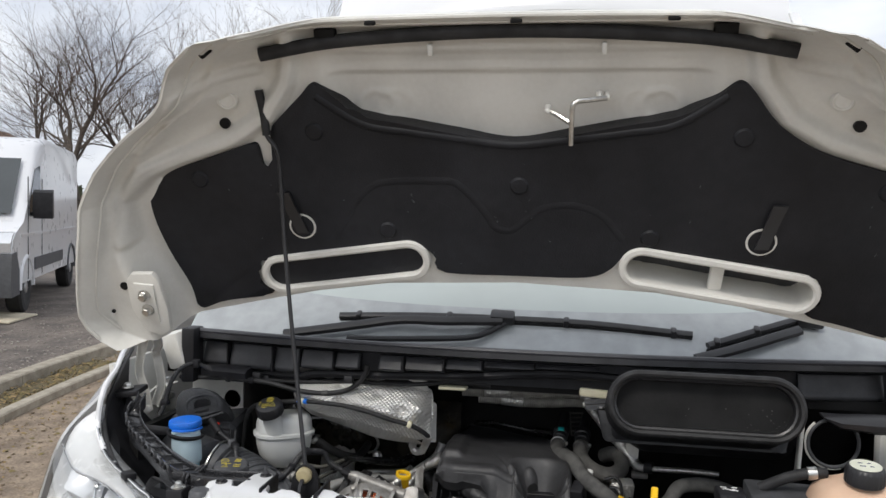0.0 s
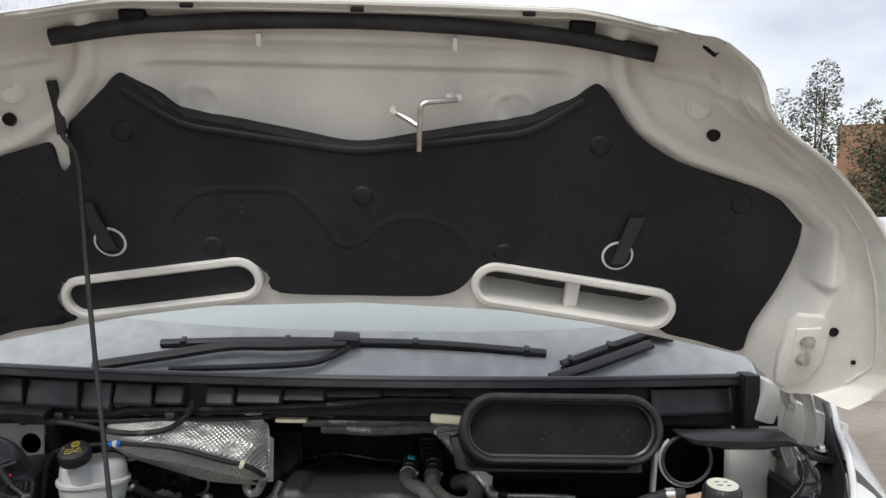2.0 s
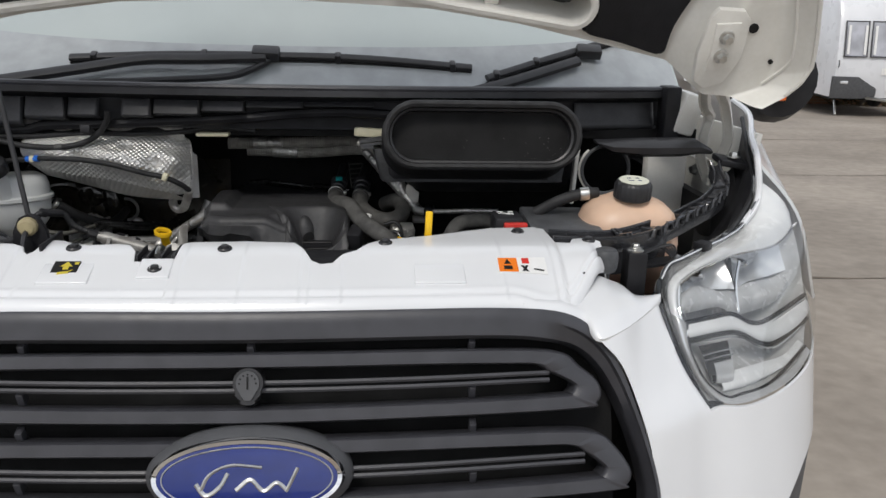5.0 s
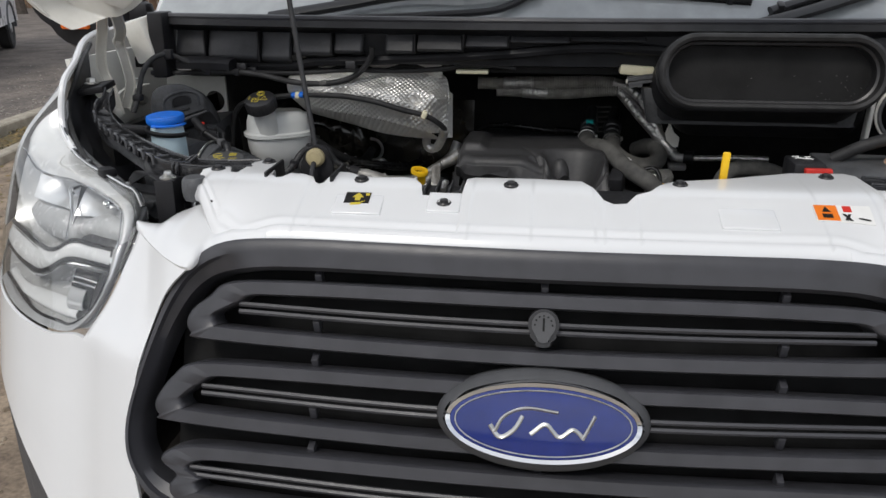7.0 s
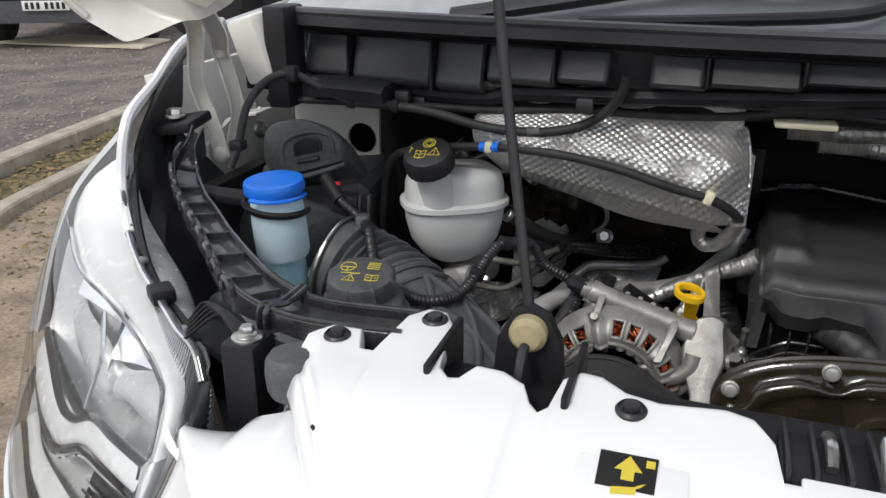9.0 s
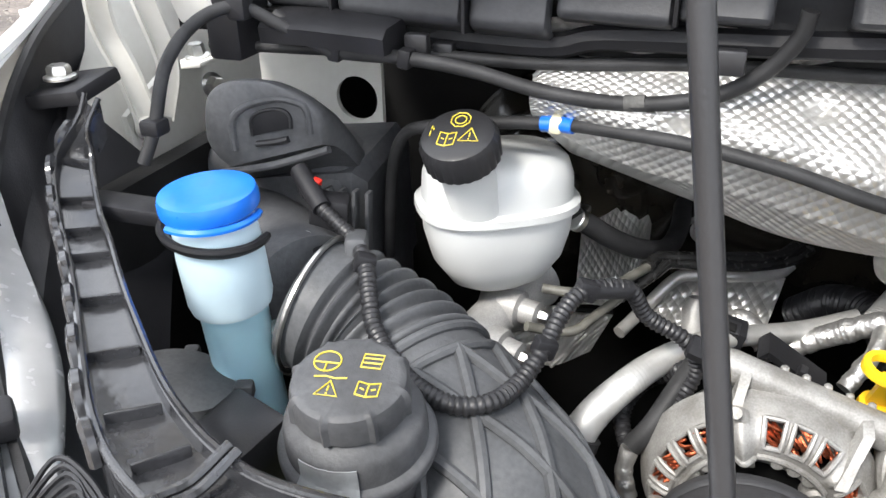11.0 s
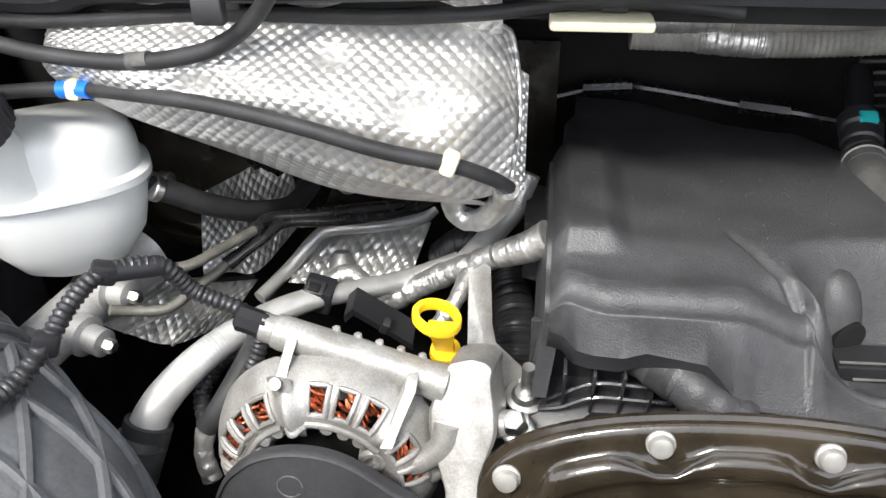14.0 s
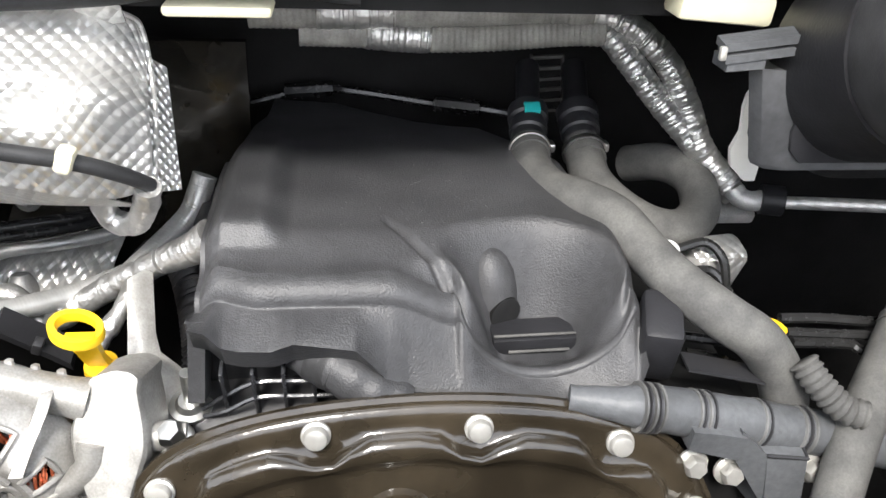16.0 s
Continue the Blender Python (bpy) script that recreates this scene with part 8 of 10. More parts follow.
bm = bmesh.new()
loft(bm, [[timing_at(x, z, h) for x, z in scalloped(k)] for k, h in ((0, -0.005), (0, 0.0), (0.002, 0.0035), (0.010, 0.0035), (0.015, 0.003), (0.017, 0.006), (0.020, 0.0105), (0.024, 0.012), (0.030, 0.012), (0.033, 0.010), (0.036, 0.007), (0.042, 0.0065), (0.07, 0.008), (0.12, 0.009))], closed=False)
part("pressing", bm, OILBROWN, timing, angle=70)
part("gasket_flange", loft(bmesh.new(), [[timing_at(x, z, h) for x, z in shrink(to, k)] for k, h in ((-0.003, -0.007), (-0.003, -0.003), (0.002, -0.001))], closed=False), OILBROWN, timing, "thin flange edge")
part("inner_field", prism(bmesh.new(), shrink(to, 0.10), timing_at, 0.0, 0.0085), OILBROWN, timing)
for x, z in TIMING_BOLTS:
    part("bolt", lathe(bmesh.new(), timing_at(x, z - 0.002, 0.0035), TN, [(0.0088, 0), (0.0088, 0.0018), (0.0074, 0.0028), (0.0072, 0.006), (0.0064, 0.0075), (0.004, 0.0082), (0.001, 0.0083)], 28), ZINC, timing, "zinc flange bolt")
part("centre_boss", lathe(bmesh.new(), timing_at(-0.045, 0.915, 0.008), TN, [(0.024, 0), (0.022, 0.004), (0.015, 0.005), (0.014, 0.002), (0.008, 0.003), (0.002, 0.004)], 36), OILBROWN, timing)
tray = thing("ribbed_tray", (-0.11, 0.55, 0.93), "black ribbed plastic tray beside the engine cover", "tray")
part("tray", box(bmesh.new(), (-0.108, 0.548, 0.945), (0.13, 0.055, 0.02), (30, 0, 2), 0.004), SATIN, tray)
part("back_wall", box(bmesh.new(), (-0.108, 0.556, 0.985), (0.13, 0.004, 0.06), (10, 0, 2), 0.001), SATIN, tray)
for i in range(5):
    part("rib", box(bmesh.new(), (-0.150 + 0.0185 * i, 0.534, 0.974), (0.0026, 0.014, 0.046), (18, 0, 0), 0.001), CHANNEL, tray)
for q in (0.0, 0.012):
    part("rail", tube(bmesh.new(), [(-0.165, 0.533, 0.952 + q * 0.5), (-0.150, 0.530, 0.958 + q), (-0.130, 0.530, 0.968 + q), (-0.10, 0.530, 0.968 + q), (-0.05, 0.530, 0.968 + q)], 0.0016, 6), CHANNEL, tray)
stud = thing("long_stud", (-0.175, 0.541, 0.945), "zinc stud bolt with washer", "stud")
part("washer", lathe(bmesh.new(), (-0.174, 0.543, 0.952), (0, -0.3, 1), [(0.014, 0), (0.014, 0.003), (0.010, 0.004), (0.0075, 0.008)], 20), STEEL, stud)
part("shank", tube(bmesh.new(), [(-0.174, 0.542, 0.955), (-0.173, 0.536, 0.985)], 0.0042, 10), STEEL, stud)
bolt2 = thing("side_bolt", (-0.175, 0.50, 0.945), "zinc bolt at the cover's corner", "bolt")
part("bolt", bolt(bmesh.new(), (-0.178, 0.512, 0.952), (-0.2, -0.4, 0.9), 0.0085, 0.012), STEEL, bolt2)
CORNER = [(-0.104, 0.545, 0.997), (-0.093, 0.532, 0.998), (-0.078, 0.522, 0.994), (-0.059, 0.514, 0.984), (-0.04, 0.512, 0.975)]
h = hose("corner_hose", "taped dark hose under the engine cover", FOAM, 0.0155, CORNER, 20, (0.0004, 0.014), "hose")
part("tape_wrap", tube(bmesh.new(), CORNER[1:3], ribbed(0.0162, 0.0003, 0.01), 20), RUBBER, h, "wound black tape")

# heater hoses
HA = [(0.093, 0.83, 1.09), (0.086, 0.785, 1.068), (0.08, 0.745, 1.05), (0.077, 0.708, 1.044), (0.082, 0.668, 1.045), (0.096, 0.634, 1.052), (0.113, 0.606, 1.052), (0.125, 0.578, 1.043), (0.139, 0.548, 1.035), (0.16, 0.522, 1.026), (0.183, 0.515, 1.012), (0.202, 0.515, 0.989), (0.213, 0.513, 0.965), (0.216, 0.512, 0.935)]
HB = [(0.142, 0.85, 1.084), (0.134, 0.8, 1.063), (0.131, 0.76, 1.044), (0.13, 0.72, 1.03), (0.144, 0.69, 1.019), (0.167, 0.67, 1.011), (0.193, 0.67, 1.008), (0.216, 0.69, 1.015), (0.218, 0.72, 1.03), (0.202, 0.75, 1.031), (0.183, 0.78, 1.017)]
for i, (pts, r) in enumerate(((HA, 0.0155), (HB, 0.0165))):
    t = thing("heater_hose", pts[3], "dusty grey rubber heater hose with clamps", "hose", "heater hoses")
    part("tube", tube(bmesh.new(), pts[2:], r, 18), GREYHOSE, t)
    top, foot = V(*pts[1]).lerp(V(*pts[2]), 0.05), V(*pts[2])
    d = foot - top
    part("coupling", lathe(bmesh.new(), top, d, [(r * 0.8, 0), (r * 1.12, 0.002), (r * 1.12, d.length * 0.35), (r * 0.95, d.length * 0.4), (r * 0.95, d.length * 0.5), (r * 1.05, d.length * 0.53), (r * 1.05, d.length * 0.72), (r * 0.92, d.length * 0.76), (r * 0.92, d.length)], 28), SATIN, t, "black coupling")
    part("stub", tube(bmesh.new(), [pts[0], top], r * 0.7, 14), BLACK, t)
    part("spring_clamp", tube(bmesh.new(), [V(*pts[2]).lerp(V(*pts[3]), 0.1), V(*pts[2]).lerp(V(*pts[3]), 0.5)], r * 1.06, 20), GREYHOSE, t, "dusty hose end")
    cq, cd = V(*pts[2]).lerp(V(*pts[3]), 0.16), (V(*pts[3]) - V(*pts[2])).normalized()
    part("spring_clamp", lathe(bmesh.new(), cq, cd, [(r * 1.06, 0), (r * 1.14, 0.0005), (r * 1.14, 0.0045), (r * 1.06, 0.005)], 28), STEEL, t, "dull steel spring clamp")
    part("clamp_ear", box(bmesh.new(), V(*pts[2]) + V(0.017 if i else 0.016, -0.004, 0.0), (0.010, 0.012, 0.008), (0, 0, 0), 0.002), STEEL, t)
    if i == 0:
        part("teal_tab", box(bmesh.new(), V(*pts[1]).lerp(V(*pts[2]), 0.2) + V(0, -0.012, 0.010), (0.014, 0.010, 0.007), (30, 0, 0), 0.001), TEAL, t, "teal locking tab")
mesh_strip = thing("wire_mesh_strip", (0.119, 0.86, 1.064), "grey plastic ladder strip on the bulkhead", "strip")
for i in range(6):
    p0 = V(*(0.118, 0.86, 1.064)) + V(0.001 * i, 0.0, 0.027 - 0.0105 * i)
    part("rung", box(bmesh.new(), p0, (0.03, 0.004, 0.0035), (0, -4, 0), 0.0008), GREYHOSE, mesh_strip)
for q in (-0.015, 0.015):
    part("rail", box(bmesh.new(), V(*(0.118, 0.86, 1.064)) + V(q + 0.003, 0.0, 0.0), (0.003, 0.004, 0.06), (0, -6, 0), 0.0008), GREYHOSE, mesh_strip)
AC1 = [(-0.145, 0.77, 1.15), (-0.093, 0.77, 1.15), (-0.032, 0.77, 1.152), (0.036, 0.77, 1.154), (0.086, 0.77, 1.157), (0.127, 0.765, 1.155), (0.158, 0.755, 1.146), (0.188, 0.745, 1.121), (0.208, 0.735, 1.087), (0.222, 0.725, 1.056), (0.247, 0.71, 1.026)]
AC2 = [(-0.107, 0.775, 1.135), (-0.054, 0.775, 1.134), (-0.003, 0.775, 1.131), (0.052, 0.775, 1.133), (0.107, 0.77, 1.139), (0.139, 0.76, 1.142), (0.159, 0.75, 1.12), (0.185, 0.74, 1.09), (0.216, 0.73, 1.059), (0.238, 0.72, 1.032), (0.254, 0.71, 1.018)]


def crinkled(r):
    """Uneven folds of a foil sleeve along its length."""
    return lambda s: r + 0.0003 * math.sin(s * 1900 + 2.6 * math.sin(s * 273)) + 0.0003 * math.sin(s * 731 + 1.9 * math.sin(s * 197)) + 0.0003 * math.sin(s * 71)


for pts in (AC1, AC2):
    t = thing("air_conditioning_pipe", pts[3], "pale foil-sleeved air conditioning pipe", "pipe", "air conditioning pipes")
    part("tube", tube(bmesh.new(), pts[:6], ribbed(0.0125, 0.0004, 0.005), 14), bpy.data.materials.get("pale_pipe") or mat("pale_pipe", (0.30, 0.29, 0.265), 0.5, metal=0.0, var=0.25, scale=40, bump=0.2, fine=0.3), t)
    part("foil_sleeve", tube(bmesh.new(), pts[5:], crinkled(0.011), 16), FOIL, t, "crinkled foil sleeve")
    part("foil_patch", tube(bmesh.new(), [pts[1], pts[2]], crinkled(0.0134), 16), FOIL, t, "crinkled foil wrap")
br = thing("bulkhead_bracket", (0.232, 0.68, 1.084), "pale curved bracket on the bulkhead", "bracket")
BR = [(0.234, 0.68, 1.124), (0.229, 0.68, 1.116), (0.228, 0.68, 1.106), (0.230, 0.68, 1.086), (0.225, 0.68, 1.072), (0.228, 0.68, 1.058), (0.242, 0.68, 1.045), (0.251, 0.68, 1.045), (0.252, 0.68, 1.064), (0.241, 0.68, 1.073), (0.235, 0.68, 1.086), (0.234, 0.68, 1.102), (0.238, 0.68, 1.116)]
part("plate", loft(bmesh.new(), [[V(*q) for q in BR], [V(*q) + V(0, 0.005, 0) for q in BR]]), INNER, br)
elbow = thing("pipe_elbow", (0.262, 0.7, 1.02), "bare metal pipe elbow with black joint", "pipe")
part("elbow", tube(bmesh.new(), [(0.247, 0.7, 1.028), (0.251, 0.695, 1.023), (0.259, 0.69, 1.022), (0.269, 0.69, 1.023)], 0.0085, 12), ALU, elbow)
part("joint", tube(bmesh.new(), [(0.266, 0.69, 1.024), (0.283, 0.685, 1.024)], 0.0125, 14), BLACK, elbow)
part("pipe", tube(bmesh.new(), [(0.283, 0.685, 1.023), (0.319, 0.675, 1.026), (0.357, 0.66, 1.031), (0.414, 0.65, 1.032)], 0.0055, 10), BRAID, elbow)
part("foot", box(bmesh.new(), (0.258, 0.715, 1.), (0.035, 0.02, 0.012), (20, 0, 0), 0.003), ALU, elbow)
block = thing("cylinder_head_side", (0.2, 0.62, 0.9), "dark engine side with fuel rails", "engine")
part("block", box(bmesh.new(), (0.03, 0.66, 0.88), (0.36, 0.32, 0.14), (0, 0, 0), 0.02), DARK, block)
part("foil_pad", box(bmesh.new(), (0.217, 0.66, 0.979), (0.05, 0.03, 0.05), (20, 0, 10), 0.008), SHIELD, block)
part("white_nut", lathe(bmesh.new(), (0.147, 0.592, 1.026), (0, -0.3, 1), [(0.008, 0), (0.008, 0.012), (0.006, 0.014), (0.002, 0.014)], 16), LABELWHITE, block, "white capped nut")
RAILS = [[(0.18, 0.64, 1.007), (0.201, 0.64, 1.012), (0.213, 0.63, 1.002), (0.216, 0.62, 0.978)], [(0.19, 0.63, 0.993), (0.206, 0.63, 0.992), (0.219, 0.62, 0.978)], [(0.225, 0.56, 0.996), (0.255, 0.56, 0.995), (0.303, 0.555, 0.993), (0.334, 0.55, 0.995)], [(0.226, 0.55, 0.991), (0.264, 0.55, 0.988), (0.298, 0.545, 0.989), (0.329, 0.54, 0.991)], [(0.229, 0.545, 0.986), (0.271, 0.545, 0.983), (0.282, 0.54, 0.98), (0.327, 0.53, 0.977)], [(0.158, 0.56, 0.983), (0.176, 0.555, 0.983), (0.199, 0.55, 0.983)], [(0.157, 0.55, 0.976), (0.178, 0.545, 0.974), (0.193, 0.54, 0.97)]]
for pts in RAILS:
    t = thing("fuel_line", pts[0], "thin dark fuel line", "pipe", "fuel lines")
    part("line", tube(bmesh.new(), pts, 0.0038, 8), PIPE, t)
part("yellow_tag", tube(bmesh.new(), [(0.204, 0.545, 1.004), (0.212, 0.545, 1.001), (0.22, 0.545, 0.995)], 0.004, 8), YELLOW, t, "yellow tag")
CON = [(0.060, 0.498, 0.985), (0.094, 0.49, 0.984), (0.117, 0.49, 0.980), (0.139, 0.49, 0.975), (0.167, 0.49, 0.969), (0.195, 0.49, 0.962), (0.224, 0.49, 0.955), (0.275, 0.485, 0.944)]
h = hose("front_conduit", "dusty grey taped wiring loom", DUSTY, lambda q: 0.0085 + 0.0063 * ease(q / 0.065) + 0.0005 * noise.noise(V(q * 90, 4, 1)), CON, 20, None, "wiring")
for k0, count in ((1.30, 5), (2.85, 4), (4.45, 2), (5.45, 3)):
    for q in range(count):
        k = k0 + 0.13 * q
        i0 = int(k)
        c0, d0 = V(*CON[i0]).lerp(V(*CON[i0 + 1]), k - i0), V(*CON[i0 + 1]) - V(*CON[i0])
        part("wound_band", lathe(bmesh.new(), c0, d0, [(0.0138, -0.0014), (0.0158, -0.0006), (0.0158, 0.0006), (0.0138, 0.0014)], 22), SATIN if q % 2 else PALEBAND, h, "wound tape band")
part("loom_lip", loft(bmesh.new(), [[V(x, 0.505 + y, z + 0.018 + dz) for y, dz in ((0.0, 0.0), (0.0, 0.002), (0.016, 0.004), (0.016, 0.002))] for x, z in ((0.137, 0.978), (0.17, 0.970), (0.21, 0.960), (0.25, 0.950))]), SATIN, h, "thin plastic tray edge")
conn = thing("wiring_connector", (0.186, 0.47, 0.935), "dusty grey wiring connector box", "connector")
part("shell", loft(bmesh.new(), [[V(x, y, z) for x, y, z in ((0.190, 0.466, 0.905), (0.213, 0.464, 0.905), (0.216, 0.492, 0.905), (0.185, 0.494, 0.905))], [V(x, y, z) for x, y, z in ((0.181, 0.468, 0.958), (0.207, 0.466, 0.956), (0.211, 0.494, 0.958), (0.178, 0.496, 0.961))]]), DUSTY, conn, angle=30)
part("shell_rim", tube(bmesh.new(), [(0.181, 0.468, 0.958), (0.207, 0.466, 0.956), (0.211, 0.494, 0.958)], 0.0014, 6, smooth=False), SATIN, conn)
part("shell_side", loft(bmesh.new(), [[V(0.163, 0.472, 0.975), V(0.163, 0.49, 0.975), V(0.168, 0.49, 0.948), V(0.166, 0.474, 0.948)], [V(0.181, 0.468, 0.958), V(0.181, 0.49, 0.958), V(0.190, 0.49, 0.915), V(0.188, 0.468, 0.915)]]), DUSTY, conn, "angled shoulder", 30)
part("socket", loft(bmesh.new(), [[V(x, y, z) for y, z in ((0.470, zt), (0.490, zt + 0.002), (0.490, zb), (0.472, zb))] for x, zt, zb in ((0.131, 0.978, 0.962), (0.150, 0.975, 0.956), (0.166, 0.971, 0.951))]), DUSTY, conn, angle=30)
FC = [(0.332, 0.56, 1.032), (0.303, 0.54, 1.004), (0.283, 0.52, 0.986), (0.246, 0.48, 0.965), (0.223, 0.45, 0.929), (0.21, 0.43, 0.903)]
FC = [(FC[0][0] + 0.20, FC[0][1] + 0.06, FC[0][2] - 0.10), (FC[0][0] + 0.09, FC[0][1] + 0.03, FC[0][2] - 0.015)] + list(FC)
h = hose("front_coolant_hose", "pale dusty coolant hose", GREYHOSE, 0.0145, FC, 16)
part("clamp", tube(bmesh.new(), [V(*FC[3]), V(*FC[3]).lerp(V(*FC[4]), 0.2)], 0.0156, 18), GREYHOSE, h, "dusty hose collar")
LOW = [(0.208, 0.5, 1.005), (0.216, 0.49, 0.995), (0.229, 0.48, 0.984), (0.242, 0.475, 0.981)]
hose("small_conduit", "dusty grey ribbed small conduit", GREYHOSE, 0.009, LOW, 12, (0.001, 0.005), "wiring")
for i, p0 in enumerate([(0.141, 0.482, 0.942), (0.167, 0.482, 0.934), (0.222, 0.48, 0.934)]):
    t = thing("block_bolt", p0, "zinc bolt beside the timing cover", "bolt", "block bolts")
    part("bolt", bolt(bmesh.new(), p0, TN, 0.0075, 0.008), ZINC, t)

# ---- passenger's side ----
intake = thing("cabin_air_intake", (0.353, 0.52, 1.0), "black oval cabin air intake with rubber rim", "air intake")
IN = V(0, -0.985, 0.17)
IU = V(0, 0.17, 0.985)


def intake_at(u, v, h=0.0):
    return V(0.353 + u, 0.470, 1.213) + IU * v + IN * h


a, b = (-0.118, 0.0), (0.118, 0.0)
bm = bmesh.new()
prof = ((0.060, -0.03), (0.062, 0.0), (0.060, 0.008), (0.055, 0.011), (0.050, 0.008), (0.049, -0.002), (0.046, -0.012))
loft(bm, [[intake_at(u, v, h) for u, v in capsule(a, b, r, 18)] for r, h in prof], cap=False)
part("rubber_rim", bm, RUBBER, intake, "soft black rubber rim", 50)
part("inner_lip", loft(bmesh.new(), [[intake_at(u, v, h) for u, v in capsule(a, b, r, 18)] for r, h in ((0.048, -0.03), (0.048, -0.006), (0.044, -0.008), (0.043, -0.03))], cap=False), SATIN, intake)
part("filter_mesh", prism(bmesh.new(), capsule(a, b, 0.048, 18), intake_at, -0.034, -0.028), DARK, intake, "dusty dark filter mesh")
rr = random.Random(4)
for i in range(24):
    u, v = 0.15 - 0.2 * rr.random() ** 1.7, -0.041 + 0.045 * rr.random() ** 1.6
    part("leaf_speck", box(bmesh.new(), intake_at(u, v, -0.027), (rr.uniform(0.0008, 0.0022), 0.001, rr.uniform(0.0006, 0.0014)), (0, rr.uniform(0, 90), 0)), GREYHOSE, intake)
part("housing", loft(bmesh.new(), [[intake_at(u, v, -0.03) for u, v in capsule(a, b, 0.062, 18)], [intake_at(u, v - 0.02, -0.10) for u, v in capsule(a, b, 0.062, 18)], [intake_at(u + 0.03, v - 0.05, -0.15) for u, v in capsule(a, b, 0.055, 18)]]), BLACK, intake, "dusty black housing")
part("lower_box", loft(bmesh.new(), [[V(x0, 0.545 + dy, 1.176), V(x0 + k, 0.62, 1.172), V(x1 + k, 0.62, 1.122), V(x1 + 0.004, 0.549 + dy, 1.113), V(x1, 0.546 + dy, 1.118)] for x0, x1, dy, k in ((0.157, 0.171, 0.012, 0.09), (0.161, 0.175, 0.003, 0.09), (0.172, 0.186, 0.0, 0.08), (0.515, 0.505, 0.0, -0.02), (0.53, 0.52, 0.01, -0.03))]), AIRBOX, intake, "dusty grey lower box", 40)
# a thin proud plate; the recess's shade is put into its black
part("recess_shade", prism(bmesh.new(), [(x, z) for x, z in ((0.196, 1.120), (0.188, 1.128), (0.186, 1.140), (0.189, 1.152), (0.197, 1.160), (0.215, 1.163), (0.30, 1.164), (0.49, 1.164), (0.49, 1.119))], lambda u, v, h: V(u, 0.545 - h, v), -0.002, 0.0018, 0.0008), BLACK, intake, "proud black plate painted as a shaded recess")
for dz, dx, th, lab in ((0.0, 0.0, 0.0045, "dusty upper flange"), (-0.0065, 0.002, 0.0045, "dusty lower flange")):
    part("flange", loft(bmesh.new(), [[V(x + dx, y + e, z + dz + g) for e, g in ((0.0, 0.0), (0.012, 0.002), (0.012, 0.002 - th), (0.0, -th))] for x, y, z in ((0.132, 0.540, 1.1915), (0.168, 0.540, 1.1965), (0.200, 0.540, 1.2005))]), DUSTY, intake, lab, 30)
part("flange_end", loft(bmesh.new(), [[V(x, y, z) for y, z in ((0.541, 1.183), (0.56, 1.183), (0.56, z0), (0.541, z0))] for x, z0 in ((0.136, 1.176), (0.158, 1.178))]), DUSTY, intake, "folded end of the flange")
part("web", box(bmesh.new(), (0.192, 0.546, 1.186), (0.010, 0.006, 0.016), (0, 4, 0), 0.002), DUSTY, intake)
for p0, q0 in (((0.177, 0.538, 1.1935), 0.0055), ((0.182, 0.538, 1.1945), 0.0055), ((0.131, 0.539, 1.187), 0.004)):
    part("flange_clip", box(bmesh.new(), p0, (q0, 0.004, 0.008), (0, 0, 0), 0.0012), ZINC, intake, "bright spring clip")
part("flange_stud", lathe(bmesh.new(), (0.188, 0.545, 1.200), (0, 0, 1), [(0.009, 0), (0.009, 0.002), (0.006, 0.004), (0.002, 0.005)], 18), ZINC, intake)
wb = thing("white_connector", (0.152, 0.6, 1.199), "cream plastic connector under the scuttle", "connector")
part("shell", box(bmesh.new(), (0.152, 0.6, 1.2), (0.06, 0.03, 0.018), (0, 4, 0), 0.004), CREAM, wb)
wb = thing("white_clip", (-0.142, 0.6, 1.193), "cream plastic trim clip under the scuttle", "clip")
part("shell", box(bmesh.new(), (-0.142, 0.6, 1.193), (0.06, 0.03, 0.007), (0, 0, 0), 0.003), CREAM, wb)
tank = thing("coolant_tank", (0.59, 0.36, 0.95), "peach translucent coolant expansion tank", "coolant tank")
tc = V(0.592, 0.362, 0)


def tank_ring(a, b, z, p=3.0, n=44):
    out = []
    for i in range(n):
        t = 2 * math.pi * i / n
        c, q = math.cos(t), math.sin(t)
        out.append(tc + V(a * abs(c) ** (2 / p) * (1 if c > 0 else -1), b * abs(q) ** (2 / p) * (1 if q > 0 else -1), z))
    return out


part("body", loft(bmesh.new(), [tank_ring(a, b, z) for a, b, z in ((0.06, 0.05, 0.96), (0.078, 0.064, 0.975), (0.084, 0.070, 1.01), (0.084, 0.070, 1.05), (0.085, 0.071, 1.054), (0.084, 0.070, 1.06), (0.082, 0.068, 1.085), (0.074, 0.061, 1.105), (0.058, 0.048, 1.120), (0.036, 0.033, 1.128), (0.028, 0.027, 1.132))]), PEACH, tank, angle=60)
tcap = part("cap", lathe(bmesh.new(), (0.589, 0.336, 1.130), (0, -0.12, 1), [(0.026, 0), (0.030, 0.003), (0.030, 0.024), (0.028, 0.030), (0.025, 0.032), (0.004, 0.032)], 80, wave=lambda a, i: 1 + (0.04 * abs(math.sin(10 * a)) if 0 < i < 3 else 0)), SATIN, tank, "black ribbed cap", 30)
part("cap_label", lathe(bmesh.new(), (0.589, 0.3322, 1.1615), (0, -0.12, 1), [(0.0245, 0), (0.0245, 0.0012), (0.002, 0.0014)], 40), mat("pale_cap_label", (0.74, 0.75, 0.62), 0.5, var=0.06), tcap, "pale label")
bm = bmesh.new()
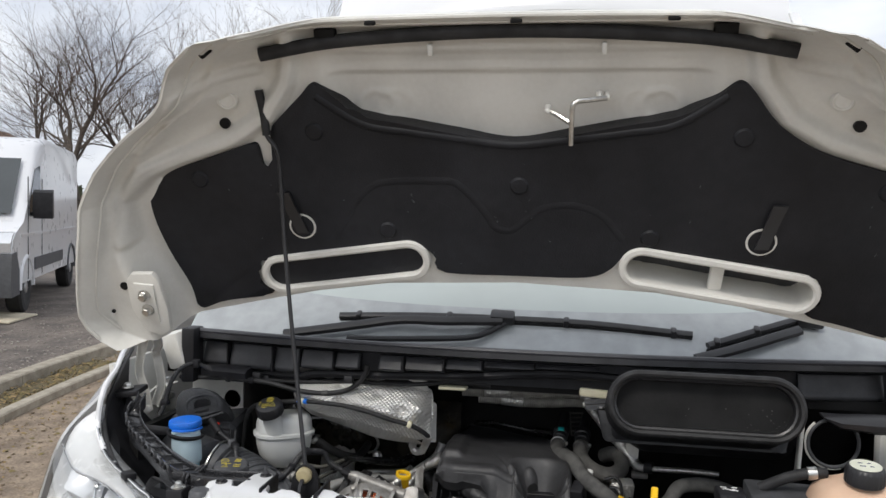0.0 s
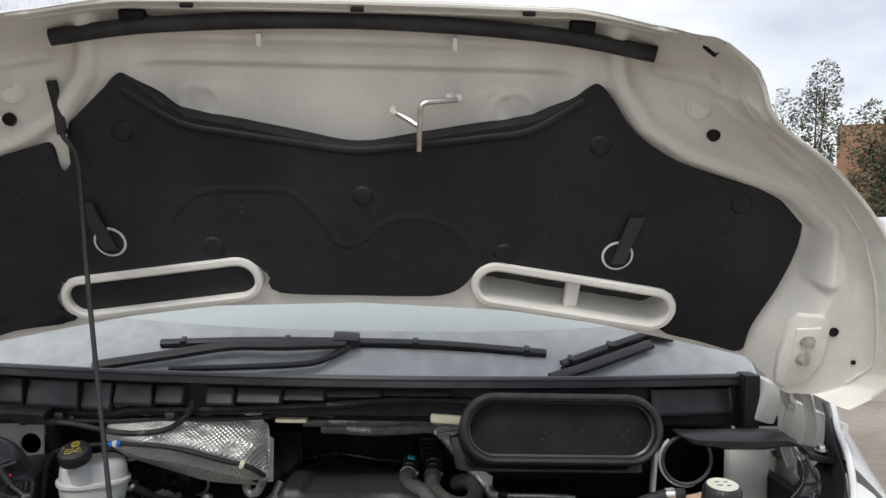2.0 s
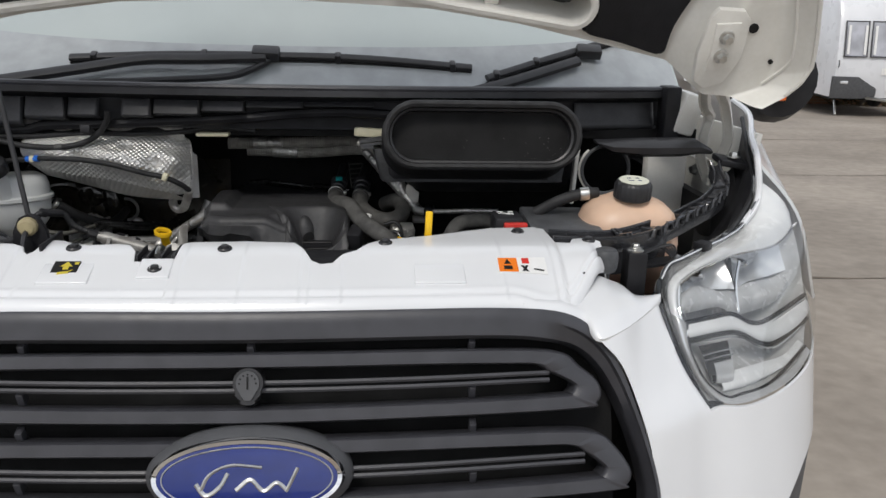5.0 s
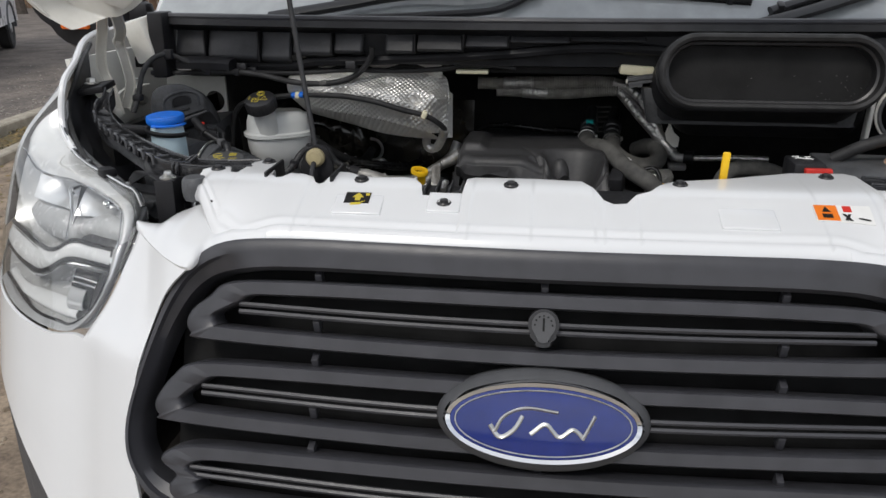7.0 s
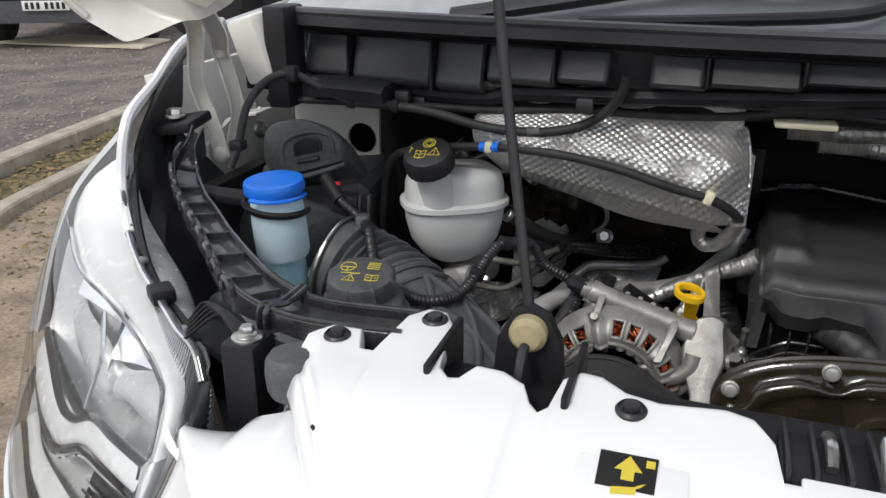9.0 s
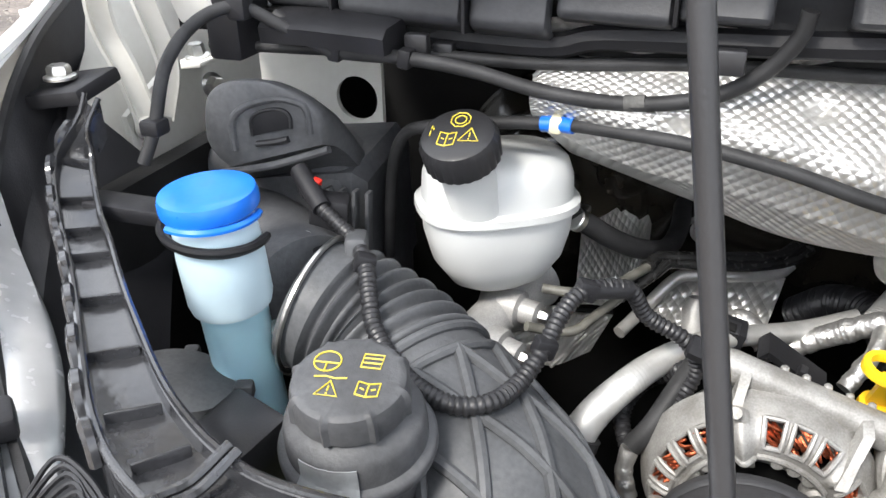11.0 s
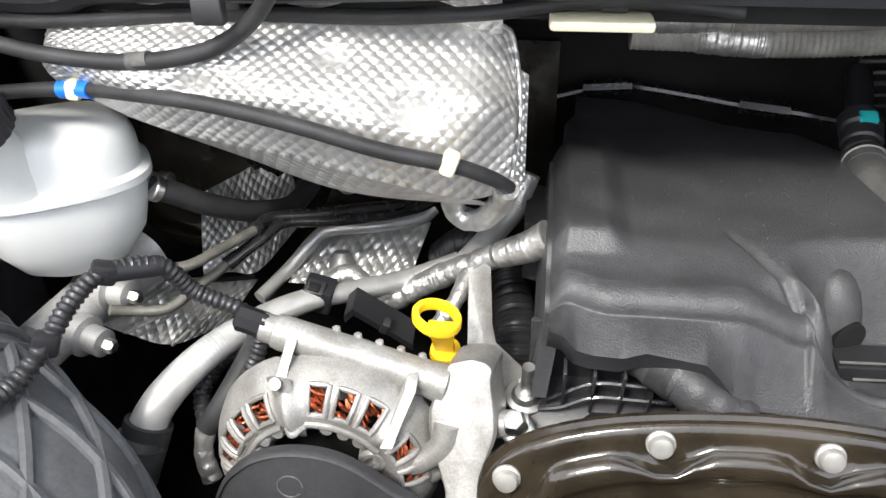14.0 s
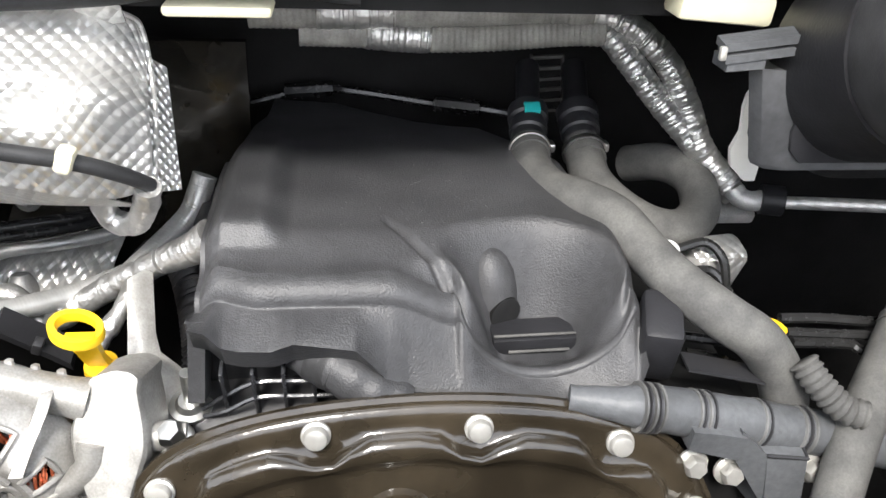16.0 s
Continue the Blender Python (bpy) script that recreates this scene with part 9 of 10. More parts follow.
for i, (x, y, w) in enumerate(((-0.007, 0.008, 0.007), (0.007, 0.008, 0.006), (-0.006, -0.004, 0.009), (0.008, -0.005, 0.006))):
    box(bm, (0.589 + x, 0.331 + y, 1.1632 + 0.12 * y), (w, 0.0022, 0.0006))
part("cap_print", bm, BADGE_BLUE, tcap)
hose("overflow_hose", "short black overflow hose with clip", RUBBER, 0.0095, [(0.545, 0.385, 1.129), (0.525, 0.385, 1.128), (0.505, 0.386, 1.124), (0.475, 0.39, 1.112), (0.44, 0.40, 1.09)], 12, parts=[("spring_clip", (0.529, 0.385, 1.128), (0.513, 0.386, 1.126), 0.0115, STEEL, "steel spring clip")])
batt = thing("battery_cover", (0.45, 0.33, 0.98), "flat dusty black battery cover", "battery")
part("lid", box(bmesh.new(), (0.476, 0.368, 1.072), (0.118, 0.165, 0.034), (0, 0, -3), 0.004, 2), DUSTY, batt)
fuse = thing("fuse_terminal", (0.365, 0.31, 1.03), "black terminal box with red tab and print", "terminal box")
part("box", box(bmesh.new(), (0.378, 0.328, 1.072), (0.046, 0.06, 0.064), (0, 0, 0), 0.004), BLACK, fuse)
part("red_tab", box(bmesh.new(), (0.387, 0.292, 1.092), (0.038, 0.010, 0.014), (0, 0, 0), 0.002), RED, fuse, "red plastic tab")
fr = face_frame((0.377, 0.332, 1.1045), (0, 0, 1), (0, 1, 0))
part("print", strokes(fr, [[(-0.014, 0.012), (-0.004, 0.012)], [(0.004, 0.012), (0.013, 0.012)], [(-0.012, 0.0), (-0.008, 0.004), (0.006, -0.004)], [(0.004, 0.004), (0.012, -0.004)]], 0.0009), LABELWHITE, fuse)
hose("battery_cable", "thick black battery cable", RUBBER, 0.010, [(0.36, 0.31, 1.07), (0.33, 0.30, 1.075), (0.29, 0.30, 1.07), (0.26, 0.31, 1.04), (0.24, 0.33, 0.99)], 12, None, "cable")
yt = thing("yellow_release_tab", (0.241, 0.205, 1.09), "upright yellow plastic tab behind the cover", "tab")
part("tab", box(bmesh.new(), (0.242, 0.232, 1.105), (0.011, 0.006, 0.056), (4, 2, 0), 0.0025), YELLOW, yt)
tower = thing("suspension_tower", (0.66, 0.56, 0.95), "pale painted panel with a round opening", "panel")
bm = bmesh.new()
ring_c = V(0.603, 0.55, 1.139)
part("ring", tube(bmesh.new(), [ring_c + V(0.046 * math.cos(a), 0, 0.046 * math.sin(a)) for a in (math.radians(d) for d in range(0, 361, 12))], 0.0035, 8, smooth=False), DUSTY, tower)
part("pale_rim", tube(bmesh.new(), [ring_c + V(0.0495 * math.cos(a), 0.003, 0.0495 * math.sin(a)) for a in (math.radians(d) for d in range(132, 289, 12))], 0.0034, 8, smooth=False), INNER, tower, "pale rim of the opening")
part("panel", box(bmesh.new(), (0.745, 0.62, 1.08), (0.10, 0.02, 0.20), (0, 0, 20), 0.006), INNER, tower)
part("post", box(bmesh.new(), (0.545, 0.56, 1.125), (0.008, 0.02, 0.11), (0, 3, 0), 0.003), INNER, tower)
shelf = thing("scuttle_shelf", (0.66, 0.5, 1.2), "black plastic gutter under the scuttle end", "gutter")
part("gutter", loft(bmesh.new(), [[V(x0, y0 + dy, z0 + k * dz) for dy, dz in ((0.03, -0.020), (0.004, -0.022), (-0.006, -0.016), (-0.008, -0.004), (0.002, 0.006), (0.03, 0.010))] for x0, y0, z0, k in ((0.575, 0.52, 1.196, 0.15), (0.60, 0.50, 1.194, 0.7), (0.66, 0.495, 1.195, 1.0), (0.73, 0.495, 1.196, 1.0), (0.765, 0.50, 1.196, 0.8), (0.79, 0.505, 1.186, 0.4))]), SATIN, shelf, "curved black gutter", 40)
# wipers
for pts, arm, cap_at in (([(-0.417, 0.677, 1.325), (-0.23, 0.666, 1.334), (-0.039, 0.661, 1.336), (0.145, 0.661, 1.333), (0.352, 0.664, 1.319)], [(-0.533, 0.633, 1.284), (-0.388, 0.639, 1.307), (-0.27, 0.645, 1.326), (-0.169, 0.638, 1.329), (-0.045, 0.645, 1.334)], (-0.046, 0.655, 1.340)),
                         ([(0.380, 0.640, 1.301), (0.475, 0.685, 1.327), (0.573, 0.731, 1.352), (0.70, 0.790, 1.385)], [(0.353, 0.604, 1.279), (0.437, 0.637, 1.298), (0.574, 0.703, 1.334)], (0.60, 0.725, 1.352))):
    w = thing("wiper", pts[0], "black windscreen wiper arm and blade", "wiper", "wipers")
    part("blade", tube(bmesh.new(), pts, 0.0085, 8, flat=0.7), SATIN, w)
    part("rubber", tube(bmesh.new(), [V(*q) + V(0, 0.002, -0.010) for q in pts], 0.004, 6), RUBBER, w)
    part("arm", tube(bmesh.new(), arm, 0.012, 8, flat=0.7), SATIN, w)
    part("adapter", box(bmesh.new(), cap_at, (0.052, 0.03, 0.022), (30, 2, 0), 0.005), SATIN, w)
    for q in (0.06, 0.33, 0.66, 0.95):
        part("blade_clip", box(bmesh.new(), curve_at([V(*p0) for p0 in pts], q), (0.012, 0.02, 0.018), (25, 0, 0), 0.003), SATIN, w)
arm2 = thing("linkage_arm", (-0.2, 0.66, 1.29), "black wiper linkage arm", "wiper arm")
part("arm", tube(bmesh.new(), [(-0.038, 0.650, 1.329), (-0.074, 0.627, 1.310), (-0.121, 0.613, 1.298), (-0.25, 0.610, 1.290), (-0.381, 0.616, 1.284)], 0.0065, 8), SATIN, arm2)


# ---- surroundings ----
GRAVEL = mat("gravel", (0.175, 0.148, 0.127), 0.95, var=0.3, scale=2.2, bump=1.0, bump_scale=45, fine=0.9, color2=(0.09, 0.077, 0.068))
CONCRETE = mat("worn_concrete", (0.345, 0.300, 0.250), 0.9, var=0.12, scale=0.7, bump=0.35, bump_scale=60, fine=0.3, color2=(0.255, 0.22, 0.182))
STONE = mat("kerb_stone", (0.40, 0.36, 0.29), 0.9, var=0.2, scale=9, bump=0.5, bump_scale=60, fine=0.4, color2=(0.27, 0.24, 0.19))
LITTER = mat("leaf_litter", (0.17, 0.13, 0.07), 0.95, var=0.4, scale=20, bump=0.8, bump_scale=60, fine=0.7, color2=(0.07, 0.06, 0.03))
PLY = mat("plywood", (0.56, 0.50, 0.38), 0.8, var=0.12, scale=3, fine=0.2)
BARK = mat("bark", (0.085, 0.07, 0.058), 0.95, var=0.3, scale=12, bump=0.6, bump_scale=60)
TWIG = mat("twigs", (0.11, 0.085, 0.07), 0.95, var=0.3, scale=3)
LEAF = mat("olive_leaves", (0.105, 0.115, 0.06), 0.75, var=0.4, scale=1.1, color2=(0.05, 0.062, 0.035))
LEAFY = mat("yellow_green_leaves", (0.19, 0.19, 0.045), 0.75, var=0.4, scale=1.1, color2=(0.09, 0.10, 0.03))
LEAFBROWN = mat("russet_leaves", (0.15, 0.10, 0.05), 0.8, var=0.4, scale=1.1, color2=(0.08, 0.065, 0.03))
ROOF = mat("brown_roof_tile", (0.17, 0.10, 0.07), 0.9, var=0.25, scale=5)
TYRE = mat("tyre_rubber", (0.02, 0.02, 0.02), 0.8, var=0.2, scale=20)
SILVER = mat("silver_wheel", (0.45, 0.46, 0.47), 0.35, metal=0.7, var=0.1)
VANWHITE = mat("far_van_white", (0.72, 0.73, 0.75), 0.3, var=0.03, scale=2, coat=0.3)
WINDOW = mat("vehicle_window", (0.05, 0.06, 0.065), 0.06, var=0.2, scale=1, spec=0.8, rvar=0.03)
CURTAIN = mat("pale_curtain", (0.42, 0.43, 0.47), 0.8, var=0.2, scale=3)
FENCE = mat("brown_fence", (0.16, 0.10, 0.06), 0.9, var=0.3, scale=6, fine=0.3)


def brick_material():
    m = mat("orange_brick", (0.42, 0.21, 0.11), 0.9, var=0.3, scale=3)
    n, l = m.node_tree.nodes, m.node_tree.links
    co, br = n.new("ShaderNodeTexCoord"), n.new("ShaderNodeTexBrick")
    mp = n.new("ShaderNodeMapping")
    mp.inputs["Rotation"].default_value = (radians(90), 0, 0)
    br.inputs["Scale"].default_value = 1.0
    br.inputs["Brick Width"].default_value, br.inputs["Row Height"].default_value, br.inputs["Mortar Size"].default_value = 0.225, 0.075, 0.009
    br.inputs["Color1"].default_value, br.inputs["Color2"].default_value, br.inputs["Mortar"].default_value = (0.42, 0.21, 0.11, 1), (0.30, 0.155, 0.085, 1), (0.33, 0.27, 0.21, 1)
    l.new(co.outputs["Object"], mp.inputs[0])
    l.new(mp.outputs[0], br.inputs["Vector"])
    l.new(br.outputs["Color"], n["Principled BSDF"].inputs["Base Color"])
    return m


BRICK = brick_material()


def ground_z(x, y):
    """The yard falls away gently beyond the van's passenger side."""
    return -0.036 * max(0.0, min(y, 40.0) - 2.0) * ease((x - 0.5) / 3.0)


bm = bmesh.new()
xs = [-400, -120, -40, -20, -10, -6] + [-5 + 0.5 * i for i in range(61)] + [30, 45, 80, 160, 400]
ys = [-400, -100, -30, -10, -4, -2] + [-1 + 0.5 * i for i in range(61)] + [32, 36, 40, 60, 120, 400]
grid = [[bm.verts.new((x, y, ground_z(x, y))) for x in xs] for y in ys]
for j in range(len(ys) - 1):
    for i in range(len(xs) - 1):
        bm.faces.new((grid[j][i], grid[j][i + 1], grid[j + 1][i + 1], grid[j + 1][i]))
g = part("ground", bm, CONCRETE, None, smooth=False)
tagged(g, "pale worn concrete yard with joints", "ground", kind="structure")
JOINT = mat("dark_joint_filler", (0.16, 0.13, 0.10), 0.95, var=0.3, scale=6, fine=0.4)
for i, (y0, slope) in enumerate(((3.3, 0.05), (7.4, 0.02), (11.5, -0.05))):
    bm = bmesh.new()
    rows = []
    for k in range(60):
        x = 1.6 + 0.35 * k
        y = y0 + slope * x + 0.05 * noise.noise(V(x * 1.4, i * 7, 0)) + 0.10 * noise.noise(V(x * 0.4, i * 5, 2))
        w = max(0.003, 0.012 + 0.022 * noise.noise(V(x * 1.7, i * 3, 5)))
        rows.append([V(x, y - w, ground_z(x, y) + 0.004), V(x, y + w, ground_z(x, y) + 0.004)])
    loft(bm, rows, closed=False, cap=False)
    g = part("yard_joint", bm, JOINT, None)
    tagged(g, "dark filled joint across the concrete yard", "joint", kind="structure")
DIRT = mat("brown_dirt", (0.30, 0.235, 0.17), 0.95, var=0.3, scale=5, bump=1.0, bump_scale=90, fine=0.7, color2=(0.17, 0.13, 0.095))
KERB = [(-2.3, -9.0), (-3.75, 1.0), (-4.2, 3.0), (-4.55, 5.0), (-4.75, 7.0), (-5.0, 10.0), (-5.6, 16.0), (-7.0, 30.0)]
kerb3 = spline([(x, y, 0) for x, y in KERB], 8)
bm = bmesh.new()
rows = []
for q in kerb3:
    rows.append([V(q.x - 0.05 - d, q.y, 0.075 + 0.012 * noise.noise(V(d * 2, q.y * 2, 0))) for d in (0, 0.3, 0.7, 1.2, 2, 3, 4.5, 7, 11, 18, 30, 50)])
loft(bm, rows, closed=False)
g = part("gravel_ground", bm, GRAVEL, None)
tagged(g, "dark gravel plot with scattered pale stones", "gravel", kind="structure")
bm = bmesh.new()
rows = []
for q in kerb3:
    rows.append([V(q.x + 0.14 + d + (0.25 * noise.noise(V(q.y * 0.9, 3, 0)) if d > 1.5 else 0), q.y, 0.003 + 0.004 * (0.5 + 0.5 * noise.noise(V(d * 3, q.y * 3, 7)))) for d in (0, 0.2, 0.5, 0.9, 1.4, 1.9, 2.35)])
loft(bm, rows, closed=False)
g = part("dirt_verge", bm, DIRT, None)
tagged(g, "brown dirt verge with grit along the kerb", "dirt", kind="structure")
rr = random.Random(31)
bm = bmesh.new()
for i in range(2200):
    q = kerb3[rr.randrange(2, 30)]
    r = rr.uniform(0.003, 0.013) if i % 9 else rr.uniform(0.012, 0.024)
    c = V(q.x + 0.16 + rr.random() * 2.2, q.y + rr.uniform(-0.4, 0.4), 0.007)
    ring = [c + V(math.cos(a) * r * rr.uniform(0.6, 1.3), math.sin(a) * r * rr.uniform(0.6, 1.3), 0) for a in (0, 1.26, 2.5, 3.77, 5.0)]
    loft(bm, [[p - V(0, 0, 0.006) for p in ring], ring, [c + (p - c) * 0.5 + V(0, 0, r * 0.5) for p in ring]])
g = part("grit", bm, mat("brown_grit", (0.36, 0.30, 0.23), 0.95, var=0.4, scale=30, color2=(0.16, 0.12, 0.08)), None)
tagged(g, "loose brown grit and small stones on dirt", "grit", kind="stuff")
rr = random.Random(11)
bm = bmesh.new()
for i in range(2600):
    q = kerb3[rr.randrange(12, 40)]
    d = rr.random() ** 1.6 * 7
    r = rr.uniform(0.005, 0.017)
    c = V(q.x - 0.15 - d + rr.uniform(-0.2, 0.2), q.y + rr.uniform(-0.4, 0.4), 0.085)
    ring = [c + V(math.cos(a) * r * rr.uniform(0.7, 1.2), math.sin(a) * r * rr.uniform(0.7, 1.2), 0) for a in (0, 1.26, 2.5, 3.77, 5.0)]
    loft(bm, [[p - V(0, 0, 0.015) for p in ring], ring, [c + (p - c) * 0.5 + V(0, 0, r * 0.3) for p in ring]])
g = part("stone_scatter", bm, mat("pale_stones", (0.33, 0.30, 0.26), 0.9, var=0.3, scale=9, color2=(0.22, 0.2, 0.18)), None)
tagged(g, "loose pale stones and dead leaves on gravel", "stones", kind="stuff")


def edging(name, off, top, wide, i0, i1, label):
    t = thing(name, kerb3[i0], label, "kerb", kind="structure")
    step = 4
    for i in range(i0, i1, step):
        seg = kerb3[i:i + step + 1]
        ring = []
        for k0, q in enumerate(seg):
            ring.append([V(q.x + off, q.y, -0.05), V(q.x + off, q.y, top - 0.012), V(q.x + off - 0.012, q.y, top), V(q.x + off - wide + 0.012, q.y, top), V(q.x + off - wide, q.y, top - 0.012), V(q.x + off - wide, q.y, -0.05)])
        ring[0] = [p.lerp(o, 0.02) for p, o in zip(ring[0], ring[1])]
        part("kerb_stone", loft(bmesh.new(), ring), STONE, t)
    return t


edging("kerb", 0.06, 0.12, 0.15, 4, len(kerb3) - 5, "worn concrete edging of the gravel plot")
edging("timber_edging", 0.52, 0.07, 0.11, 4, 26, "low weathered edging strip")
bm = bmesh.new()
loft(bm, [[V(q.x + 0.08 + d, q.y, 0.03 + 0.01 * noise.noise(V(d * 9, q.y * 5, 1))) for d in (0, 0.1, 0.2, 0.32)] for q in kerb3[4:30]], closed=False)
g = part("leaf_litter", bm, LITTER, None)
tagged(g, "dead leaves between the edging strips", "leaf litter", kind="stuff")
rr = random.Random(53)
bm = bmesh.new()
for i in range(3200):
    q = kerb3[rr.randrange(4, 30)]
    c = V(q.x + (0.08 + 0.36 * rr.random() if i % 5 else rr.uniform(0.55, 1.1)), q.y + rr.uniform(-0.45, 0.45), 0.045 if i % 5 else 0.009)
    u = V(rr.uniform(-1, 1), rr.uniform(-1, 1), rr.uniform(-0.3, 0.3)).normalized() * rr.uniform(0.01, 0.026)
    w = V(-u.y, u.x, rr.uniform(-0.01, 0.01)) * rr.uniform(0.35, 0.6)
    bm.faces.new([bm.verts.new(p) for p in (c - u, c + w, c + u, c - w)])
g = part("fallen_leaves", bm, mat("dead_leaves", (0.30, 0.20, 0.09), 0.85, var=0.4, scale=14, color2=(0.12, 0.11, 0.035)), None, smooth=False)
tagged(g, "brown and green leaf scraps along the kerb", "leaves", kind="stuff")
b = thing("plywood_sheet", (-7.3, 8.2, 0.08), "pale sheet of plywood lying on the gravel", "board")
bm = bmesh.new()
prism(bm, [(-8.9, 7.6), (-6.75, 7.75), (-6.95, 8.55), (-8.5, 8.6)], lambda u, v, h: V(u, v, h), 0.085, 0.105, 0.002)
part("sheet", bm, PLY, b)

# parked white van
pv = thing("parked_van", (-8.2, 10.0, 0), "white panel van parked on gravel, grey bumper", "van")
VO, VL, VW = V(-6.88, 7.95, 0.08), V(-0.442, 0.897, 0), V(-0.897, -0.442, 0)


def pv_at(x, y, z):
    return VO + VL * x + VW * y + V(0, 0, z)


prof = [(0.0, 0.42), (0.0, 0.80), (0.06, 1.0), (0.22, 1.10), (0.72, 1.24), (1.0, 1.55), (1.42, 2.06), (1.66, 2.32), (2.0, 2.44), (2.6, 2.50), (5.4, 2.48), (5.5, 2.40), (5.55, 0.42)]
rings = [[pv_at(x + 0.03, y, z if z < 1.2 else 1.2 + (z - 1.2) * zk) for x, z in prof] for y, zk in ((0.20, 0.998), (0.06, 0.985), (0.02, 0.95), (0.0, 0.90))]
other = [[pv_at(x + 0.03, 2.05 - y, z if z < 1.2 else 1.2 + (z - 1.2) * zk) for x, z in prof] for y, zk in ((0.0, 0.90), (0.02, 0.95), (0.06, 0.985), (0.20, 0.998))]
bm = bmesh.new()
loft(bm, rings[::-1] + other[::-1], closed=True)
part("body", bm, VANWHITE, pv, angle=40)
part("front_bumper", loft(bmesh.new(), [[pv_at(x, y, z) for x, z in ((-0.06, 0.30), (-0.09, 0.55), (-0.03, 0.84), (0.25, 0.86), (0.42, 0.62), (0.42, 0.30))] for y in (-0.015, 0.10, 1.95, 2.065)]), BUMPER, pv, "grey plastic bumper")
part("air_opening", box(bmesh.new(), pv_at(-0.075, 1.02, 0.62), (1.0, 0.03, 0.14), (0, 0, math.degrees(math.atan2(VW.y, VW.x)))), DARK, pv)
plate = part("number_plate", box(bmesh.new(), pv_at(-0.10, 1.02, 0.50), (0.52, 0.012, 0.11), (0, 0, math.degrees(math.atan2(VW.y, VW.x))), 0.003), LABELWHITE, pv, "white plate with plain bars")
for i in range(7):
    part("plate_bar", box(bmesh.new(), pv_at(-0.108, 0.82 + 0.063 * i + (0.03 if i > 3 else 0), 0.50), (0.035, 0.006, 0.075), (0, 0, math.degrees(math.atan2(VW.y, VW.x)))), LABELBLACK, plate)
bm = bmesh.new()
loft(bm, [[pv_at(x - 0.025, y, z + 0.02) for y in (0.16, 0.5, 1.02, 1.55, 1.89)] for x, z in ((0.80, 1.33), (1.1, 1.68), (1.47, 2.10))], closed=False)
part("windscreen", bm, WINDOW, pv)
part("screen_wiper", tube(bmesh.new(), [pv_at(0.80, 0.6, 1.40), pv_at(0.86, 0.9, 1.45), pv_at(0.84, 1.4, 1.41)], 0.012, 6), RUBBER, pv)
for y in (0.14, 1.91):
    part("headlight", loft(bmesh.new(), [[pv_at(x, y + d, z) for x, z in ((0.02, 0.86), (0.0, 0.98), (0.16, 1.10), (0.34, 1.12), (0.30, 0.92))] for d in (-0.13 if y < 1 else -0.25, 0.25 if y < 1 else 0.13)]), LAMPSILVER, pv)
part("door_window", loft(bmesh.new(), [[pv_at(x, y, z) for x, z in ((1.10, 1.36), (1.12, 1.50), (1.48, 1.98), (1.85, 2.04), (1.88, 1.36))] for y in (-0.008, 0.03)]), WINDOW, pv)
for x0 in (1.02, 2.02):
    part("door_gap", box(bmesh.new(), pv_at(x0, -0.002, 1.15), (0.012, 0.012, 1.4), (0, 0, math.degrees(math.atan2(VW.y, VW.x)))), DARK, pv)
part("side_rub_strip", loft(bmesh.new(), [[pv_at(x, y, z) for x, z in ((1.45, 0.55), (1.45, 0.72), (3.8, 0.72), (3.8, 0.55))] for y in (-0.02, 0.03)]), BUMPER, pv)
part("side_crease", loft(bmesh.new(), [[pv_at(x, y, z) for x, z in ((0.6, 1.04), (0.6, 1.08), (5.4, 1.08), (5.4, 1.04))] for y in (-0.012, 0.03)]), VANWHITE, pv)
mir = part("mirror", loft(bmesh.new(), [[pv_at(x, y, z) for x, z in ((1.10, 1.28), (1.06, 1.40), (1.08, 1.64), (1.16, 1.68), (1.20, 1.30))] for y in (-0.30, -0.27, -0.08, -0.05)]), BLACK, pv, "black door mirror")
part("mirror_stay", tube(bmesh.new(), [pv_at(1.14, -0.06, 1.35), pv_at(1.16, 0.02, 1.33)], 0.03, 8), BLACK, mir)
for x0 in (0.95, 4.8):
    for y0 in (0.02, 1.83):
        wheel = part("wheel", lathe(bmesh.new(), pv_at(x0, y0 + 0.20, 0.34 - 0.0), -VW, [(0.2, 0), (0.32, 0.01), (0.345, 0.04), (0.345, 0.18), (0.32, 0.21), (0.23, 0.215), (0.21, 0.20)], 32), TYRE, pv, "black tyre")
        part("rim", lathe(bmesh.new(), pv_at(x0, y0 + 0.01, 0.34), -VW, [(0.225, 0), (0.22, 0.008), (0.18, -0.01), (0.08, 0.01), (0.07, 0.025), (0.01, 0.03)], 24, wave=lambda a, i: 1 - (0.06 if i in (2, 3) and math.sin(8 * a) > 0.3 else 0)), SILVER, wheel, "silver wheel trim")
        part("arch", tube(bmesh.new(), [pv_at(x0 + 0.42 * math.cos(a), y0 - 0.012 if y0 < 1 else y0 + 0.22, 0.34 + 0.42 * math.sin(a)) for a in (math.pi * i / 12 for i in range(13))], 0.035, 6), BUMPER if x0 > 3 else VANWHITE, pv)


